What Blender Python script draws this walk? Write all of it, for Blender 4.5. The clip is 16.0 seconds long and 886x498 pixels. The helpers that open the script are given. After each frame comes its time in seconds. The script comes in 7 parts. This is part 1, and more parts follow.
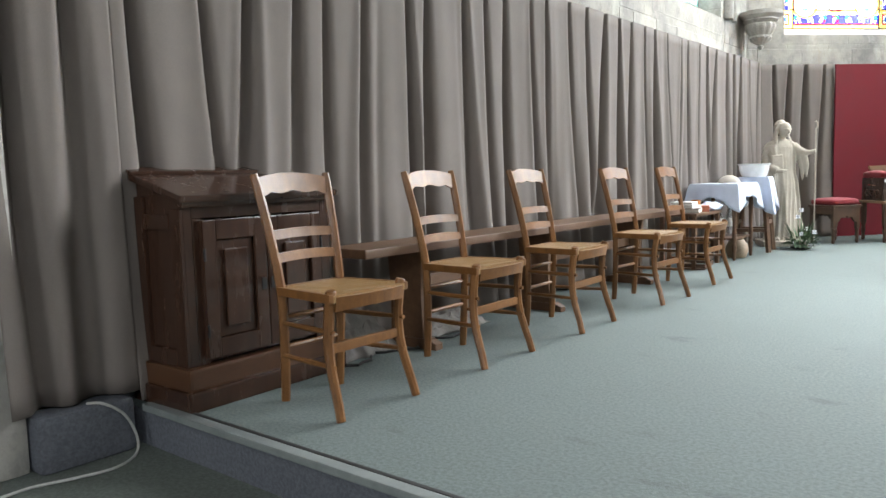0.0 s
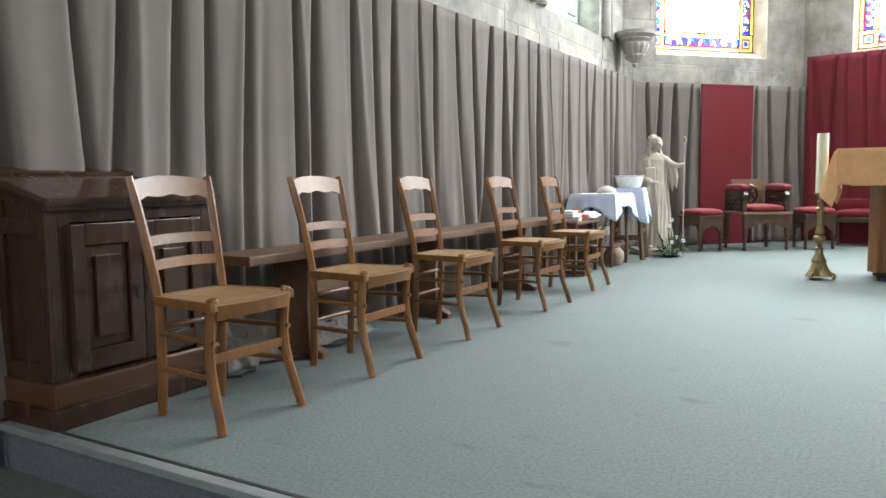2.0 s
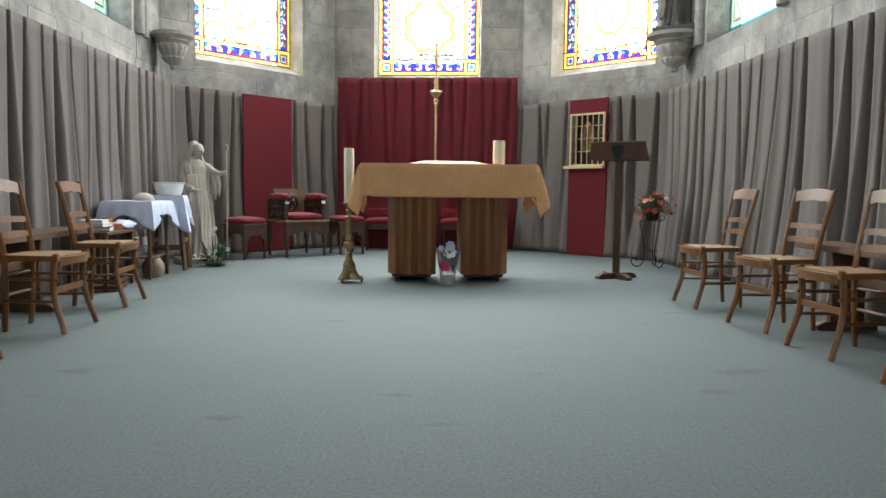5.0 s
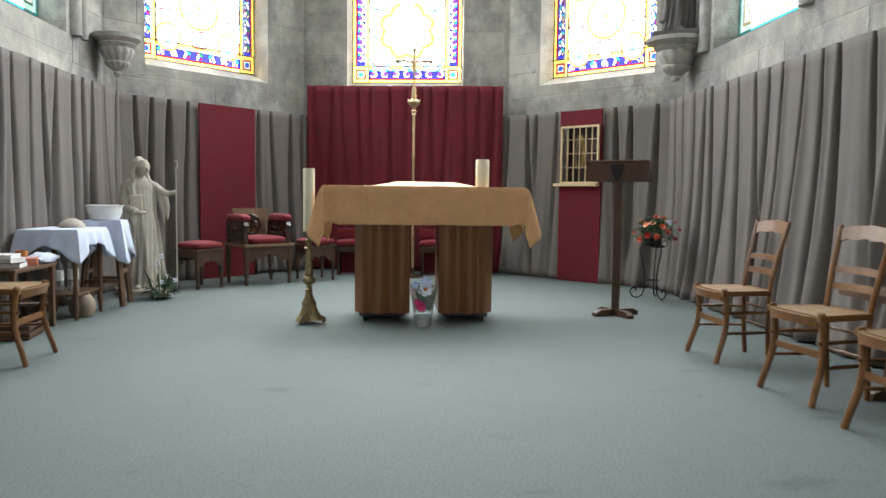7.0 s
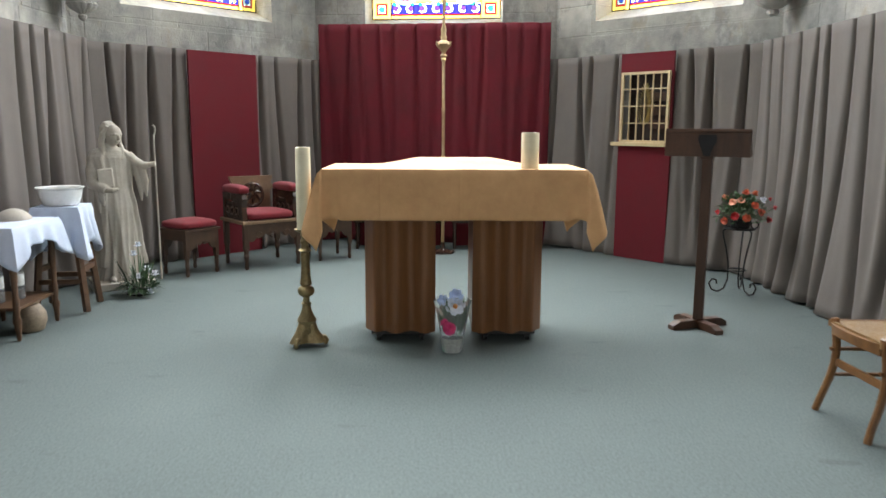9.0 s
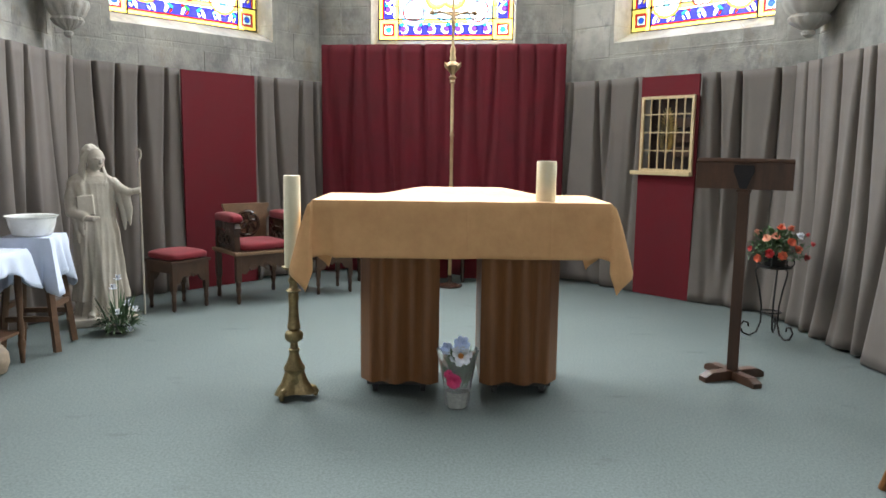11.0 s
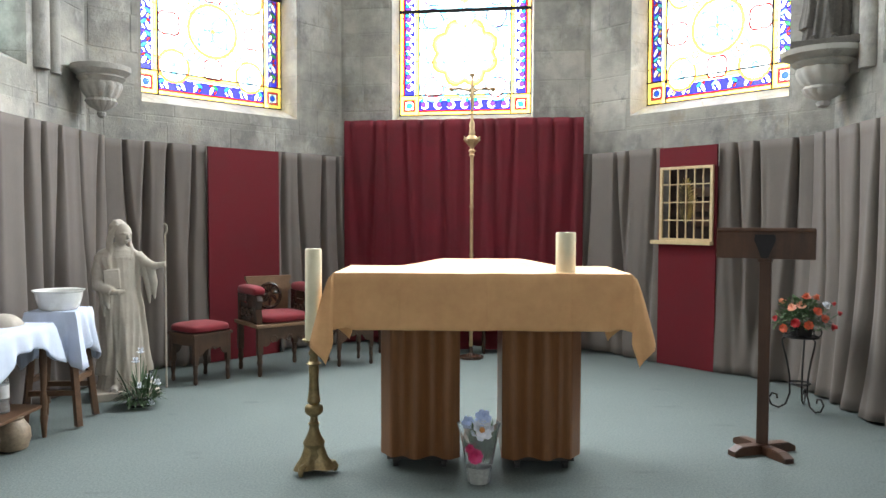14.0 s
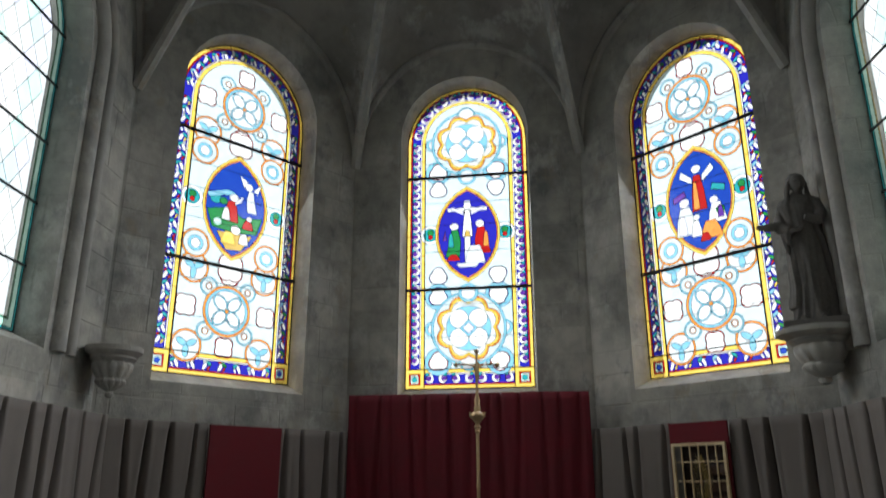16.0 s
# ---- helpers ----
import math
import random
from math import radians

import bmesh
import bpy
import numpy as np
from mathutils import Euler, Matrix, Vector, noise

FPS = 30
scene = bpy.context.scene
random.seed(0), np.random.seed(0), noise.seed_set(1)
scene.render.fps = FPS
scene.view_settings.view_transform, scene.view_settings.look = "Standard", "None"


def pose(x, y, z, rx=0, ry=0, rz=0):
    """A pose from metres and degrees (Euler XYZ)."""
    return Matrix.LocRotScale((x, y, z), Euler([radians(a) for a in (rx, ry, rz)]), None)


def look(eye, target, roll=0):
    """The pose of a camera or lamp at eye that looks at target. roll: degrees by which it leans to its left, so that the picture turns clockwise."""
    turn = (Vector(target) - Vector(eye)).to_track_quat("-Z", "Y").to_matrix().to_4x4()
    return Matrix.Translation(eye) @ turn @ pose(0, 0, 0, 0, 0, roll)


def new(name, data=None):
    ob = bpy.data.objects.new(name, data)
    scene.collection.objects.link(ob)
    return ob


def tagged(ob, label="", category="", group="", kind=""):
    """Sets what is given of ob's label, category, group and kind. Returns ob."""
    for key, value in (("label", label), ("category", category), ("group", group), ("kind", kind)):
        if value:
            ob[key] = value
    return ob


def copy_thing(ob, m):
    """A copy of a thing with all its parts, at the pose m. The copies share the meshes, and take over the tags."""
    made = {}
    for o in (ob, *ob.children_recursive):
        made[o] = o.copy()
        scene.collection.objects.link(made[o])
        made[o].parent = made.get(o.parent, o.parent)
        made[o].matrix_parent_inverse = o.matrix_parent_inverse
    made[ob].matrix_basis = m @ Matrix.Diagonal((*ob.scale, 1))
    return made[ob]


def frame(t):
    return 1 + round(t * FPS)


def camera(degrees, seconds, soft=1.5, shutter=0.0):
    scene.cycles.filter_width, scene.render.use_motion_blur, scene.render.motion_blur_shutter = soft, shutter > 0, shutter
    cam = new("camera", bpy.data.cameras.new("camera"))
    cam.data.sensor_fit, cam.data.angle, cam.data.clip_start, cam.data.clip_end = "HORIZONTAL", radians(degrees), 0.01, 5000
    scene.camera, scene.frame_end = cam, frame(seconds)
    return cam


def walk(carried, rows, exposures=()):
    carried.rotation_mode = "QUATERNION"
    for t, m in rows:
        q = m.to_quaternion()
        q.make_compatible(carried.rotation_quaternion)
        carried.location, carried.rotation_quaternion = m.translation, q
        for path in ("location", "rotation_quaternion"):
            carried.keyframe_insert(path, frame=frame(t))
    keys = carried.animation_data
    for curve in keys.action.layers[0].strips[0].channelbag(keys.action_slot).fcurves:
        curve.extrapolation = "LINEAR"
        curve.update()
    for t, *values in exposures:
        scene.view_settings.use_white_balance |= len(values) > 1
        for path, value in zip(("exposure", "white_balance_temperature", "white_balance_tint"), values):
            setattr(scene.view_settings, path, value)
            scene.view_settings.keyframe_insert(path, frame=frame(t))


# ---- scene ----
cam = camera(61.7, 16.0, shutter=0.6)
PATH = [
    (0, (0.522, 0.037, 0.873), (-0.743, 1.574, 0.681), -1.6),
    (0.5, (0.51, 0.047, 0.868), (-0.724, 1.609, 0.677), -1.3),
    (1, (0.53, 0.045, 0.879), (-0.62, 1.67, 0.688), -1.2),
    (1.5, (0.515, 0.046, 0.879), (-0.552, 1.728, 0.69), -0.7),
    (2, (0.511, 0.044, 0.874), (-0.506, 1.757, 0.694), -0.6),
    (2.5, (0.507, 0.039, 0.879), (-0.458, 1.781, 0.699), -0.2),
    (3, (0.527, 0.049, 0.89), (-0.241, 1.887, 0.705), -0.5),
    (3.5, (0.544, 0.077, 0.889), (0.047, 2.006, 0.71), -1.0),
    (4, (0.585, 0.134, 0.874), (0.441, 2.121, 0.704), 0.1),
    (4.5, (0.621, 0.15, 0.883), (0.649, 2.143, 0.716), 1.0),
    (4.7, (0.589, 0.17, 0.871), (0.665, 2.162, 0.707), 0.6),
    (7, (0.722, 1.159, 1.039), (0.858, 3.149, 0.898), 0.7),
    (7.5, (0.727, 1.562, 1.105), (0.817, 3.546, 0.868), -0.2),
    (8, (0.768, 1.906, 1.2), (0.899, 3.877, 0.887), 0.1),
    (8.5, (0.843, 2.236, 1.34), (0.904, 4.207, 1.007), 0.3),
    (9, (0.82, 2.598, 1.393), (0.86, 4.57, 1.062), 0.3),
    (9.2, (0.808, 2.72, 1.415), (0.876, 4.691, 1.083), -0.5),
    (11.5, (0.878, 3.112, 1.396), (0.879, 5.102, 1.199), 0.8),
    (12, (0.894, 3.097, 1.386), (0.88, 5.095, 1.296), 0.3),
    (12.5, (0.882, 3.093, 1.423), (0.857, 5.093, 1.406), 0.5),
    (13, (0.889, 3.094, 1.431), (0.847, 5.094, 1.438), 0.2),
    (13.5, (0.879, 3.097, 1.437), (0.832, 5.096, 1.389), 0.4),
    (14, (0.864, 3.094, 1.418), (0.818, 5.092, 1.338), 0.2),
    (14.5, (0.86, 3.085, 1.41), (0.818, 5.085, 1.403), 0.3),
    (15, (0.856, 3.065, 1.48), (0.808, 5.048, 1.734), 0.1),
    (15.5, (0.856, 3.058, 1.501), (0.806, 5.001, 1.973), 0.1),
    (16, (0.873, 3.036, 1.558), (0.814, 4.941, 2.165), -0.1),
]
EXPOSURES = [(0, 0.4), (1.0, 0.36), (2.5, 0.2), (3.5, -0.2), (4.7, -0.5), (7, -0.45), (8.0, -0.4), (9.2, -0.45), (11.5, -0.45), (12.5, -0.38), (14, -0.34), (14.6, -0.12), (15.0, -0.42), (15.5, -1.3), (16, -2.35)]
walk(cam, [(t, look(eye, target, roll)) for t, eye, target, roll in PATH], EXPOSURES)

# ---- world and light ----
world = bpy.data.worlds.new("sky")
scene.world = world
world.use_nodes = True
wn = world.node_tree
sky = wn.nodes.new("ShaderNodeTexSky")
sky.sky_type, sky.sun_disc, sky.sun_elevation, sky.sun_rotation = "NISHITA", False, radians(48), radians(60)
wn.links.new(sky.outputs["Color"], wn.nodes["Background"].inputs["Color"])
wn.nodes["Background"].inputs["Strength"].default_value = 0.1


def window_light(name, centre, target, width, height, watts, spread=135, colour=(0.93, 0.97, 1.0)):
    """An area lamp in a window's opening, for daylight and for added nave fill."""
    lamp = bpy.data.lights.new(name, "AREA")
    lamp.shape, lamp.size, lamp.size_y, lamp.energy, lamp.color = "RECTANGLE", width, height, watts, colour
    lamp.spread = radians(spread)
    ob = new(name, lamp)
    ob.matrix_world = look(centre, target)
    return ob


APSE_WATTS, SIDE_WATTS, NAVE_FILL_WATTS, REAR_FILL_WATTS, SKY_GLOW = 315.0, 85.0, 80.0, 85.0, 9.0

# ---- materials ----
def material(name, colour, rough=0.7, metal=0.0, dark=None, scale=6.0, detail=6.0, amount=0.6, bump=0.1, bump_scale=60.0, grain=0.35, gloss=0.5, sheen=0.0, coat=0.0, spread=0.0, stretch=(1, 1, 1)):
    """A surface with a large blotch, a fine grain and relief; dark is the colour of its darker patches."""
    m = bpy.data.materials.new(name)
    m.use_nodes = True
    t = m.node_tree
    n, k = t.nodes, t.links
    b = n["Principled BSDF"]
    b.inputs["Roughness"].default_value, b.inputs["Metallic"].default_value = rough, metal
    b.inputs["Sheen Weight"].default_value, b.inputs["Coat Weight"].default_value = sheen, coat
    b.inputs["Specular IOR Level"].default_value = gloss
    co = n.new("ShaderNodeTexCoord")
    mp = n.new("ShaderNodeMapping")
    mp.inputs["Scale"].default_value = stretch
    k.new(co.outputs["Object"], mp.inputs["Vector"])
    big = n.new("ShaderNodeTexNoise")
    big.inputs["Scale"].default_value, big.inputs["Detail"].default_value, big.inputs["Roughness"].default_value = scale, detail, 0.65
    fine = n.new("ShaderNodeTexNoise")
    fine.inputs["Scale"].default_value, fine.inputs["Detail"].default_value = bump_scale, 4
    k.new(mp.outputs[0], big.inputs["Vector"])
    k.new(mp.outputs[0], fine.inputs["Vector"])
    ramp = n.new("ShaderNodeValToRGB")
    dark = dark or tuple(c * 0.6 for c in colour)
    ramp.color_ramp.elements[0].position, ramp.color_ramp.elements[1].position = 0.5 - 0.3 * amount, 0.5 + 0.35 * amount
    ramp.color_ramp.elements[0].color, ramp.color_ramp.elements[1].color = (*dark, 1), (*colour, 1)
    k.new(big.outputs["Fac"], ramp.inputs["Fac"])
    mix = n.new("ShaderNodeMix")
    mix.data_type, mix.blend_type = "RGBA", "OVERLAY"
    mix.inputs["Factor"].default_value = grain
    k.new(ramp.outputs["Color"], mix.inputs["A"])
    k.new(fine.outputs["Fac"], mix.inputs["B"])
    out = mix.outputs["Result"]
    if spread:
        info = n.new("ShaderNodeObjectInfo")
        hsv = n.new("ShaderNodeHueSaturation")
        rng = n.new("ShaderNodeMapRange")
        rng.inputs["To Min"].default_value, rng.inputs["To Max"].default_value = 1 - spread, 1 + spread
        k.new(info.outputs["Random"], rng.inputs["Value"])
        k.new(rng.outputs[0], hsv.inputs["Value"])
        k.new(out, hsv.inputs["Color"])
        out = hsv.outputs["Color"]
    k.new(out, b.inputs["Base Color"])
    rr = n.new("ShaderNodeMapRange")
    rr.inputs["To Min"].default_value, rr.inputs["To Max"].default_value = max(0.02, rough - 0.1), min(1.0, rough + 0.12)
    k.new(big.outputs["Fac"], rr.inputs["Value"])
    k.new(rr.outputs[0], b.inputs["Roughness"])
    if bump:
        bm_ = n.new("ShaderNodeBump")
        bm_.inputs["Strength"].default_value, bm_.inputs["Distance"].default_value = bump, 0.01
        k.new(fine.outputs["Fac"], bm_.inputs["Height"])
        k.new(bm_.outputs[0], b.inputs["Normal"])
    return m


def glass_material(name, colour, clear=0.75):
    """Coloured window glass: most light goes straight through, some is scattered."""
    m = bpy.data.materials.new(name)
    m.use_nodes = True
    n, k = m.node_tree.nodes, m.node_tree.links
    n.remove(n["Principled BSDF"])
    tr, gl, mx = n.new("ShaderNodeBsdfTransparent"), n.new("ShaderNodeBsdfGlossy"), n.new("ShaderNodeMixShader")
    noi, rng, col = n.new("ShaderNodeTexNoise"), n.new("ShaderNodeMapRange"), n.new("ShaderNodeMix")
    noi.inputs["Scale"].default_value, noi.inputs["Detail"].default_value = 14, 3
    rng.inputs["To Min"].default_value, rng.inputs["To Max"].default_value = 0.72, 1.2
    co = n.new("ShaderNodeTexCoord")
    k.new(co.outputs["Object"], noi.inputs["Vector"])
    k.new(noi.outputs["Fac"], rng.inputs["Value"])
    col.data_type, col.blend_type = "RGBA", "MULTIPLY"
    col.inputs["Factor"].default_value = 1.0
    col.inputs["A"].default_value = (*colour, 1)
    k.new(rng.outputs[0], col.inputs["B"])
    k.new(col.outputs["Result"], tr.inputs["Color"])
    gl.inputs["Roughness"].default_value = 0.15
    mx.inputs["Fac"].default_value = 0.05
    k.new(tr.outputs[0], mx.inputs[1])
    k.new(gl.outputs[0], mx.inputs[2])
    k.new(mx.outputs[0], n["Material Output"].inputs["Surface"])
    return m


def stone_material(name, colour, dark, joints=0.35, vary=0.0):
    """Old limestone ashlar: faint courses, damp stains and patches of render."""
    m = bpy.data.materials.new(name)
    m.use_nodes = True
    n, k = m.node_tree.nodes, m.node_tree.links
    b = n["Principled BSDF"]
    b.inputs["Roughness"].default_value = 0.9
    uv = n.new("ShaderNodeUVMap")
    co = n.new("ShaderNodeTexCoord")
    brick = n.new("ShaderNodeTexBrick")
    brick.inputs["Scale"].default_value = 1.0
    brick.inputs["Brick Width"].default_value, brick.inputs["Row Height"].default_value = 0.55, 0.3
    brick.inputs["Mortar Size"].default_value, brick.inputs["Mortar Smooth"].default_value = 0.008, 0.6
    brick.inputs["Color1"].default_value, brick.inputs["Color2"].default_value = (0.8, 0.8, 0.8, 1), (1.1, 1.08, 1.05, 1)
    brick.inputs["Mortar"].default_value = (0.7, 0.68, 0.64, 1)
    k.new(uv.outputs[0], brick.inputs["Vector"])
    big, mid, fine = (n.new("ShaderNodeTexNoise") for _ in range(3))
    for node, s, d in ((big, 0.9, 5), (mid, 4.5, 8), (fine, 45, 5)):
        node.inputs["Scale"].default_value, node.inputs["Detail"].default_value, node.inputs["Roughness"].default_value = s, d, 0.62
        k.new(co.outputs["Object"], node.inputs["Vector"])
    add = n.new("ShaderNodeMath")
    add.operation = "MULTIPLY_ADD"
    add.inputs[1].default_value = 0.55
    k.new(mid.outputs["Fac"], add.inputs[0])
    k.new(big.outputs["Fac"], add.inputs[2])
    ramp = n.new("ShaderNodeValToRGB")
    e = ramp.color_ramp.elements
    e[0].position, e[0].color = 0.55, (*dark, 1)
    e[1].position, e[1].color = 0.95, (*colour, 1)
    mid_e = e.new(0.74)
    mid_e.color = (*[0.5 * (a + c) * 0.98 for a, c in zip(colour, dark)], 1)
    k.new(add.outputs[0], ramp.inputs["Fac"])
    base = ramp.outputs["Color"]
    for scale, lo, hi, most, tint in ((1.7, 0.54, 0.64, 0.55, (0.60, 0.585, 0.55, 1)), (2.6, 0.57, 0.67, 0.5, (0.30, 0.245, 0.165, 1)), (3.4, 0.58, 0.66, 0.45, (0.13, 0.135, 0.145, 1))):
        patch, mask, lay = n.new("ShaderNodeTexNoise"), n.new("ShaderNodeMapRange"), n.new("ShaderNodeMix")
        spot = n.new("ShaderNodeMapping")
        spot.inputs["Location"].default_value, spot.inputs["Scale"].default_value = (scale * 7, scale * 3, 0), (1, 1, 0.7)
        k.new(co.outputs["Object"], spot.inputs["Vector"])
        k.new(spot.outputs[0], patch.inputs["Vector"])
        patch.inputs["Scale"].default_value, patch.inputs["Detail"].default_value, patch.inputs["Roughness"].default_value = scale, 9, 0.68
        mask.inputs["From Min"].default_value, mask.inputs["From Max"].default_value, mask.inputs["To Max"].default_value = lo, hi, most
        k.new(patch.outputs["Fac"], mask.inputs["Value"])
        lay.data_type = "RGBA"
        k.new(mask.outputs[0], lay.inputs["Factor"])
        k.new(base, lay.inputs["A"])
        lay.inputs["B"].default_value = tint
        base = lay.outputs["Result"]
    mul = n.new("ShaderNodeMix")
    mul.data_type, mul.blend_type = "RGBA", "MULTIPLY"
    mul.inputs["Factor"].default_value = joints
    k.new(base, mul.inputs["A"])
    k.new(brick.outputs["Color"], mul.inputs["B"])
    out = mul.outputs["Result"]
    if vary:
        info, hsv, rng = n.new("ShaderNodeObjectInfo"), n.new("ShaderNodeHueSaturation"), n.new("ShaderNodeMapRange")
        rng.inputs["To Min"].default_value, rng.inputs["To Max"].default_value = 1 - vary, 1 + vary
        k.new(info.outputs["Random"], rng.inputs["Value"])
        k.new(rng.outputs[0], hsv.inputs["Value"])
        k.new(out, hsv.inputs["Color"])
        out = hsv.outputs["Color"]
    k.new(out, b.inputs["Base Color"])
    h = n.new("ShaderNodeMath")
    h.operation = "MULTIPLY_ADD"
    h.inputs[1].default_value = -0.6
    k.new(brick.outputs["Fac"], h.inputs[0])
    k.new(fine.outputs["Fac"], h.inputs[2])
    bump = n.new("ShaderNodeBump")
    bump.inputs["Strength"].default_value, bump.inputs["Distance"].default_value = 0.5, 0.012
    k.new(h.outputs[0], bump.inputs["Height"])
    k.new(bump.outputs[0], b.inputs["Normal"])
    return m


def carpet_material(name, colour, dark):
    """Short-pile carpet: flecked, with worn and stained patches."""
    m = material(name, colour, 0.85, dark=dark, scale=1.1, detail=8, amount=0.9, bump=0.35, bump_scale=260, gloss=0.25)
    n, k = m.node_tree.nodes, m.node_tree.links
    b = n["Principled BSDF"]
    src = b.inputs["Base Color"].links[0].from_socket
    co = n["Texture Coordinate"]
    spots, fleck = n.new("ShaderNodeTexNoise"), n.new("ShaderNodeTexNoise")
    spots.inputs["Scale"].default_value, spots.inputs["Detail"].default_value = 4.2, 6
    drawn = n.new("ShaderNodeMapping")
    drawn.inputs["Rotation"].default_value, drawn.inputs["Scale"].default_value = (0, 0, 0.3), (0.55, 1.2, 1)
    fleck.inputs["Scale"].default_value, fleck.inputs["Detail"].default_value = 75, 3
    k.new(co.outputs["Object"], drawn.inputs["Vector"])
    k.new(drawn.outputs[0], spots.inputs["Vector"])
    k.new(co.outputs["Object"], fleck.inputs["Vector"])
    r1, r2 = n.new("ShaderNodeMapRange"), n.new("ShaderNodeMapRange")
    for r, node, a, c, lo in ((r1, spots, 0.28, 0.36, 0.80), (r2, fleck, 0.36, 0.64, 0.74)):
        r.inputs["From Min"].default_value, r.inputs["From Max"].default_value, r.inputs["To Min"].default_value = a, c, lo
        k.new(node.outputs["Fac"], r.inputs["Value"])
    mu = n.new("ShaderNodeMath")
    mu.operation = "MULTIPLY"
    k.new(r1.outputs[0], mu.inputs[0])
    k.new(r2.outputs[0], mu.inputs[1])
    mix = n.new("ShaderNodeMix")
    mix.data_type, mix.blend_type = "RGBA", "MULTIPLY"
    mix.inputs["Factor"].default_value = 1.0
    k.new(src, mix.inputs["A"])
    k.new(mu.outputs[0], mix.inputs["B"])
    k.new(mix.outputs["Result"], b.inputs["Base Color"])
    return m


STONE = stone_material("limestone", (0.44, 0.42, 0.37), (0.20, 0.20, 0.19), joints=0.25)
BLOCK = stone_material("limestone_block", (0.47, 0.445, 0.395), (0.16, 0.16, 0.155), joints=0.0, vary=0.09)
STONE_SMOOTH = stone_material("dressed_limestone", (0.44, 0.42, 0.38), (0.25, 0.245, 0.235), joints=0.1)
VAULT = stone_material("vault_plaster", (0.34, 0.32, 0.29), (0.20, 0.19, 0.18), joints=0.05)
CARPET = carpet_material("grey_green_carpet", (0.162, 0.194, 0.185), (0.130, 0.157, 0.151))
CARPET_LOW = carpet_material("green_carpet", (0.145, 0.165, 0.148), (0.105, 0.122, 0.112))
CARPET_BLUE = carpet_material("blue_carpet", (0.145, 0.155, 0.178), (0.095, 0.102, 0.12))
DRAPE = material("taupe_curtain_cloth", (0.164, 0.141, 0.125), 0.85, dark=(0.134, 0.115, 0.103), scale=3, amount=0.7, bump=0.05, bump_scale=420, sheen=0.0)
CRIMSON = material("crimson_cloth", (0.150, 0.005, 0.015), 0.85, dark=(0.10, 0.004, 0.010), scale=3, amount=0.6, bump=0.08, bump_scale=380)
RED_PANEL = material("red_felt_panel", (0.135, 0.004, 0.011), 0.9, dark=(0.11, 0.0035, 0.009), scale=4, amount=0.6, bump=0.05, bump_scale=300)
VELVET = material("red_velvet", (0.185, 0.004, 0.011), 0.85, dark=(0.125, 0.003, 0.008), scale=14, amount=0.7, bump=0.1, bump_scale=300, sheen=0.08)
DARK_OAK = material("dark_oak", (0.052, 0.025, 0.015), 0.24, dark=(0.030, 0.0145, 0.0095), scale=5, amount=0.9, bump=0.0, bump_scale=30, grain=0.05, coat=0.15, stretch=(3, 3, 0.6))
PLINTH_OAK = material("mid_brown_oak", (0.095, 0.042, 0.019), 0.36, dark=(0.050, 0.023, 0.012), scale=5, amount=0.9, bump=0.0, bump_scale=30, grain=0.05, stretch=(0.8, 0.8, 3))
CHAIR_WOOD = material("varnished_beech", (0.235, 0.104, 0.030), 0.34, dark=(0.105, 0.043, 0.014), scale=5, amount=0.9, bump=0.06, bump_scale=60, gloss=0.45, coat=0.0, spread=0.14, stretch=(5, 5, 1.2))
RUSH = material("rush_seat", (0.30, 0.18, 0.068), 0.36, dark=(0.18, 0.10, 0.038), scale=16, amount=0.9, bump=0.35, bump_scale=120, stretch=(1, 6, 1))
BENCH_WOOD = material("brown_bench_wood", (0.16, 0.085, 0.045), 0.45, dark=(0.075, 0.038, 0.02), scale=5, amount=0.9, bump=0.12, bump_scale=60, stretch=(6, 0.8, 6))
LECTERN_WOOD = material("stained_lectern_wood", (0.095, 0.043, 0.023), 0.42, dark=(0.045, 0.021, 0.012), scale=5, amount=0.8, bump=0.1, bump_scale=60, stretch=(5, 5, 0.8))
ALTAR_WOOD = material("altar_veneer", (0.235, 0.100, 0.036), 0.33, dark=(0.155, 0.062, 0.023), scale=5, amount=0.9, bump=0.06, bump_scale=60, stretch=(9, 9, 0.5))
CARVED_OAK = material("carved_oak", (0.085, 0.045, 0.025), 0.4, dark=(0.032, 0.017, 0.010), scale=8, amount=0.9, bump=0.2, bump_scale=60)
PALE_OAK = material("pale_oak", (0.25, 0.155, 0.09), 0.5, dark=(0.15, 0.09, 0.05), scale=8, amount=0.8, bump=0.1, bump_scale=60)
CREAM_WOOD = material("cream_wood", (0.66, 0.52, 0.30), 0.5, dark=(0.5, 0.37, 0.2), scale=8, amount=0.7, bump=0.1, bump_scale=80)
GOLD_CLOTH = material("ochre_altar_cloth", (0.78, 0.455, 0.215), 0.72, dark=(0.58, 0.315, 0.135), scale=4.5, amount=1.0, grain=0.15, bump=0.5, bump_scale=14, sheen=0.1)
# white linen, with the side window's blue light mixed into the colour
WHITE_CLOTH = material("white_linen", (0.62, 0.68, 0.80), 0.85, dark=(0.52, 0.58, 0.72), scale=5, amount=0.6, bump=0.15, bump_scale=260, grain=0.08)
WAX = material("ivory_wax", (0.80, 0.74, 0.56), 0.5, dark=(0.72, 0.64, 0.45), scale=6, amount=0.6, bump=0.03, bump_scale=40, grain=0.08)
BRASS = material("aged_brass", (0.36, 0.27, 0.13), 0.42, 0.75, dark=(0.13, 0.10, 0.05), scale=14, amount=0.9, bump=0.25, bump_scale=70)
GILT = material("gilt_metal", (0.58, 0.42, 0.24), 0.4, 0.7, dark=(0.38, 0.26, 0.14), scale=14, amount=0.8, bump=0.2, bump_scale=90)
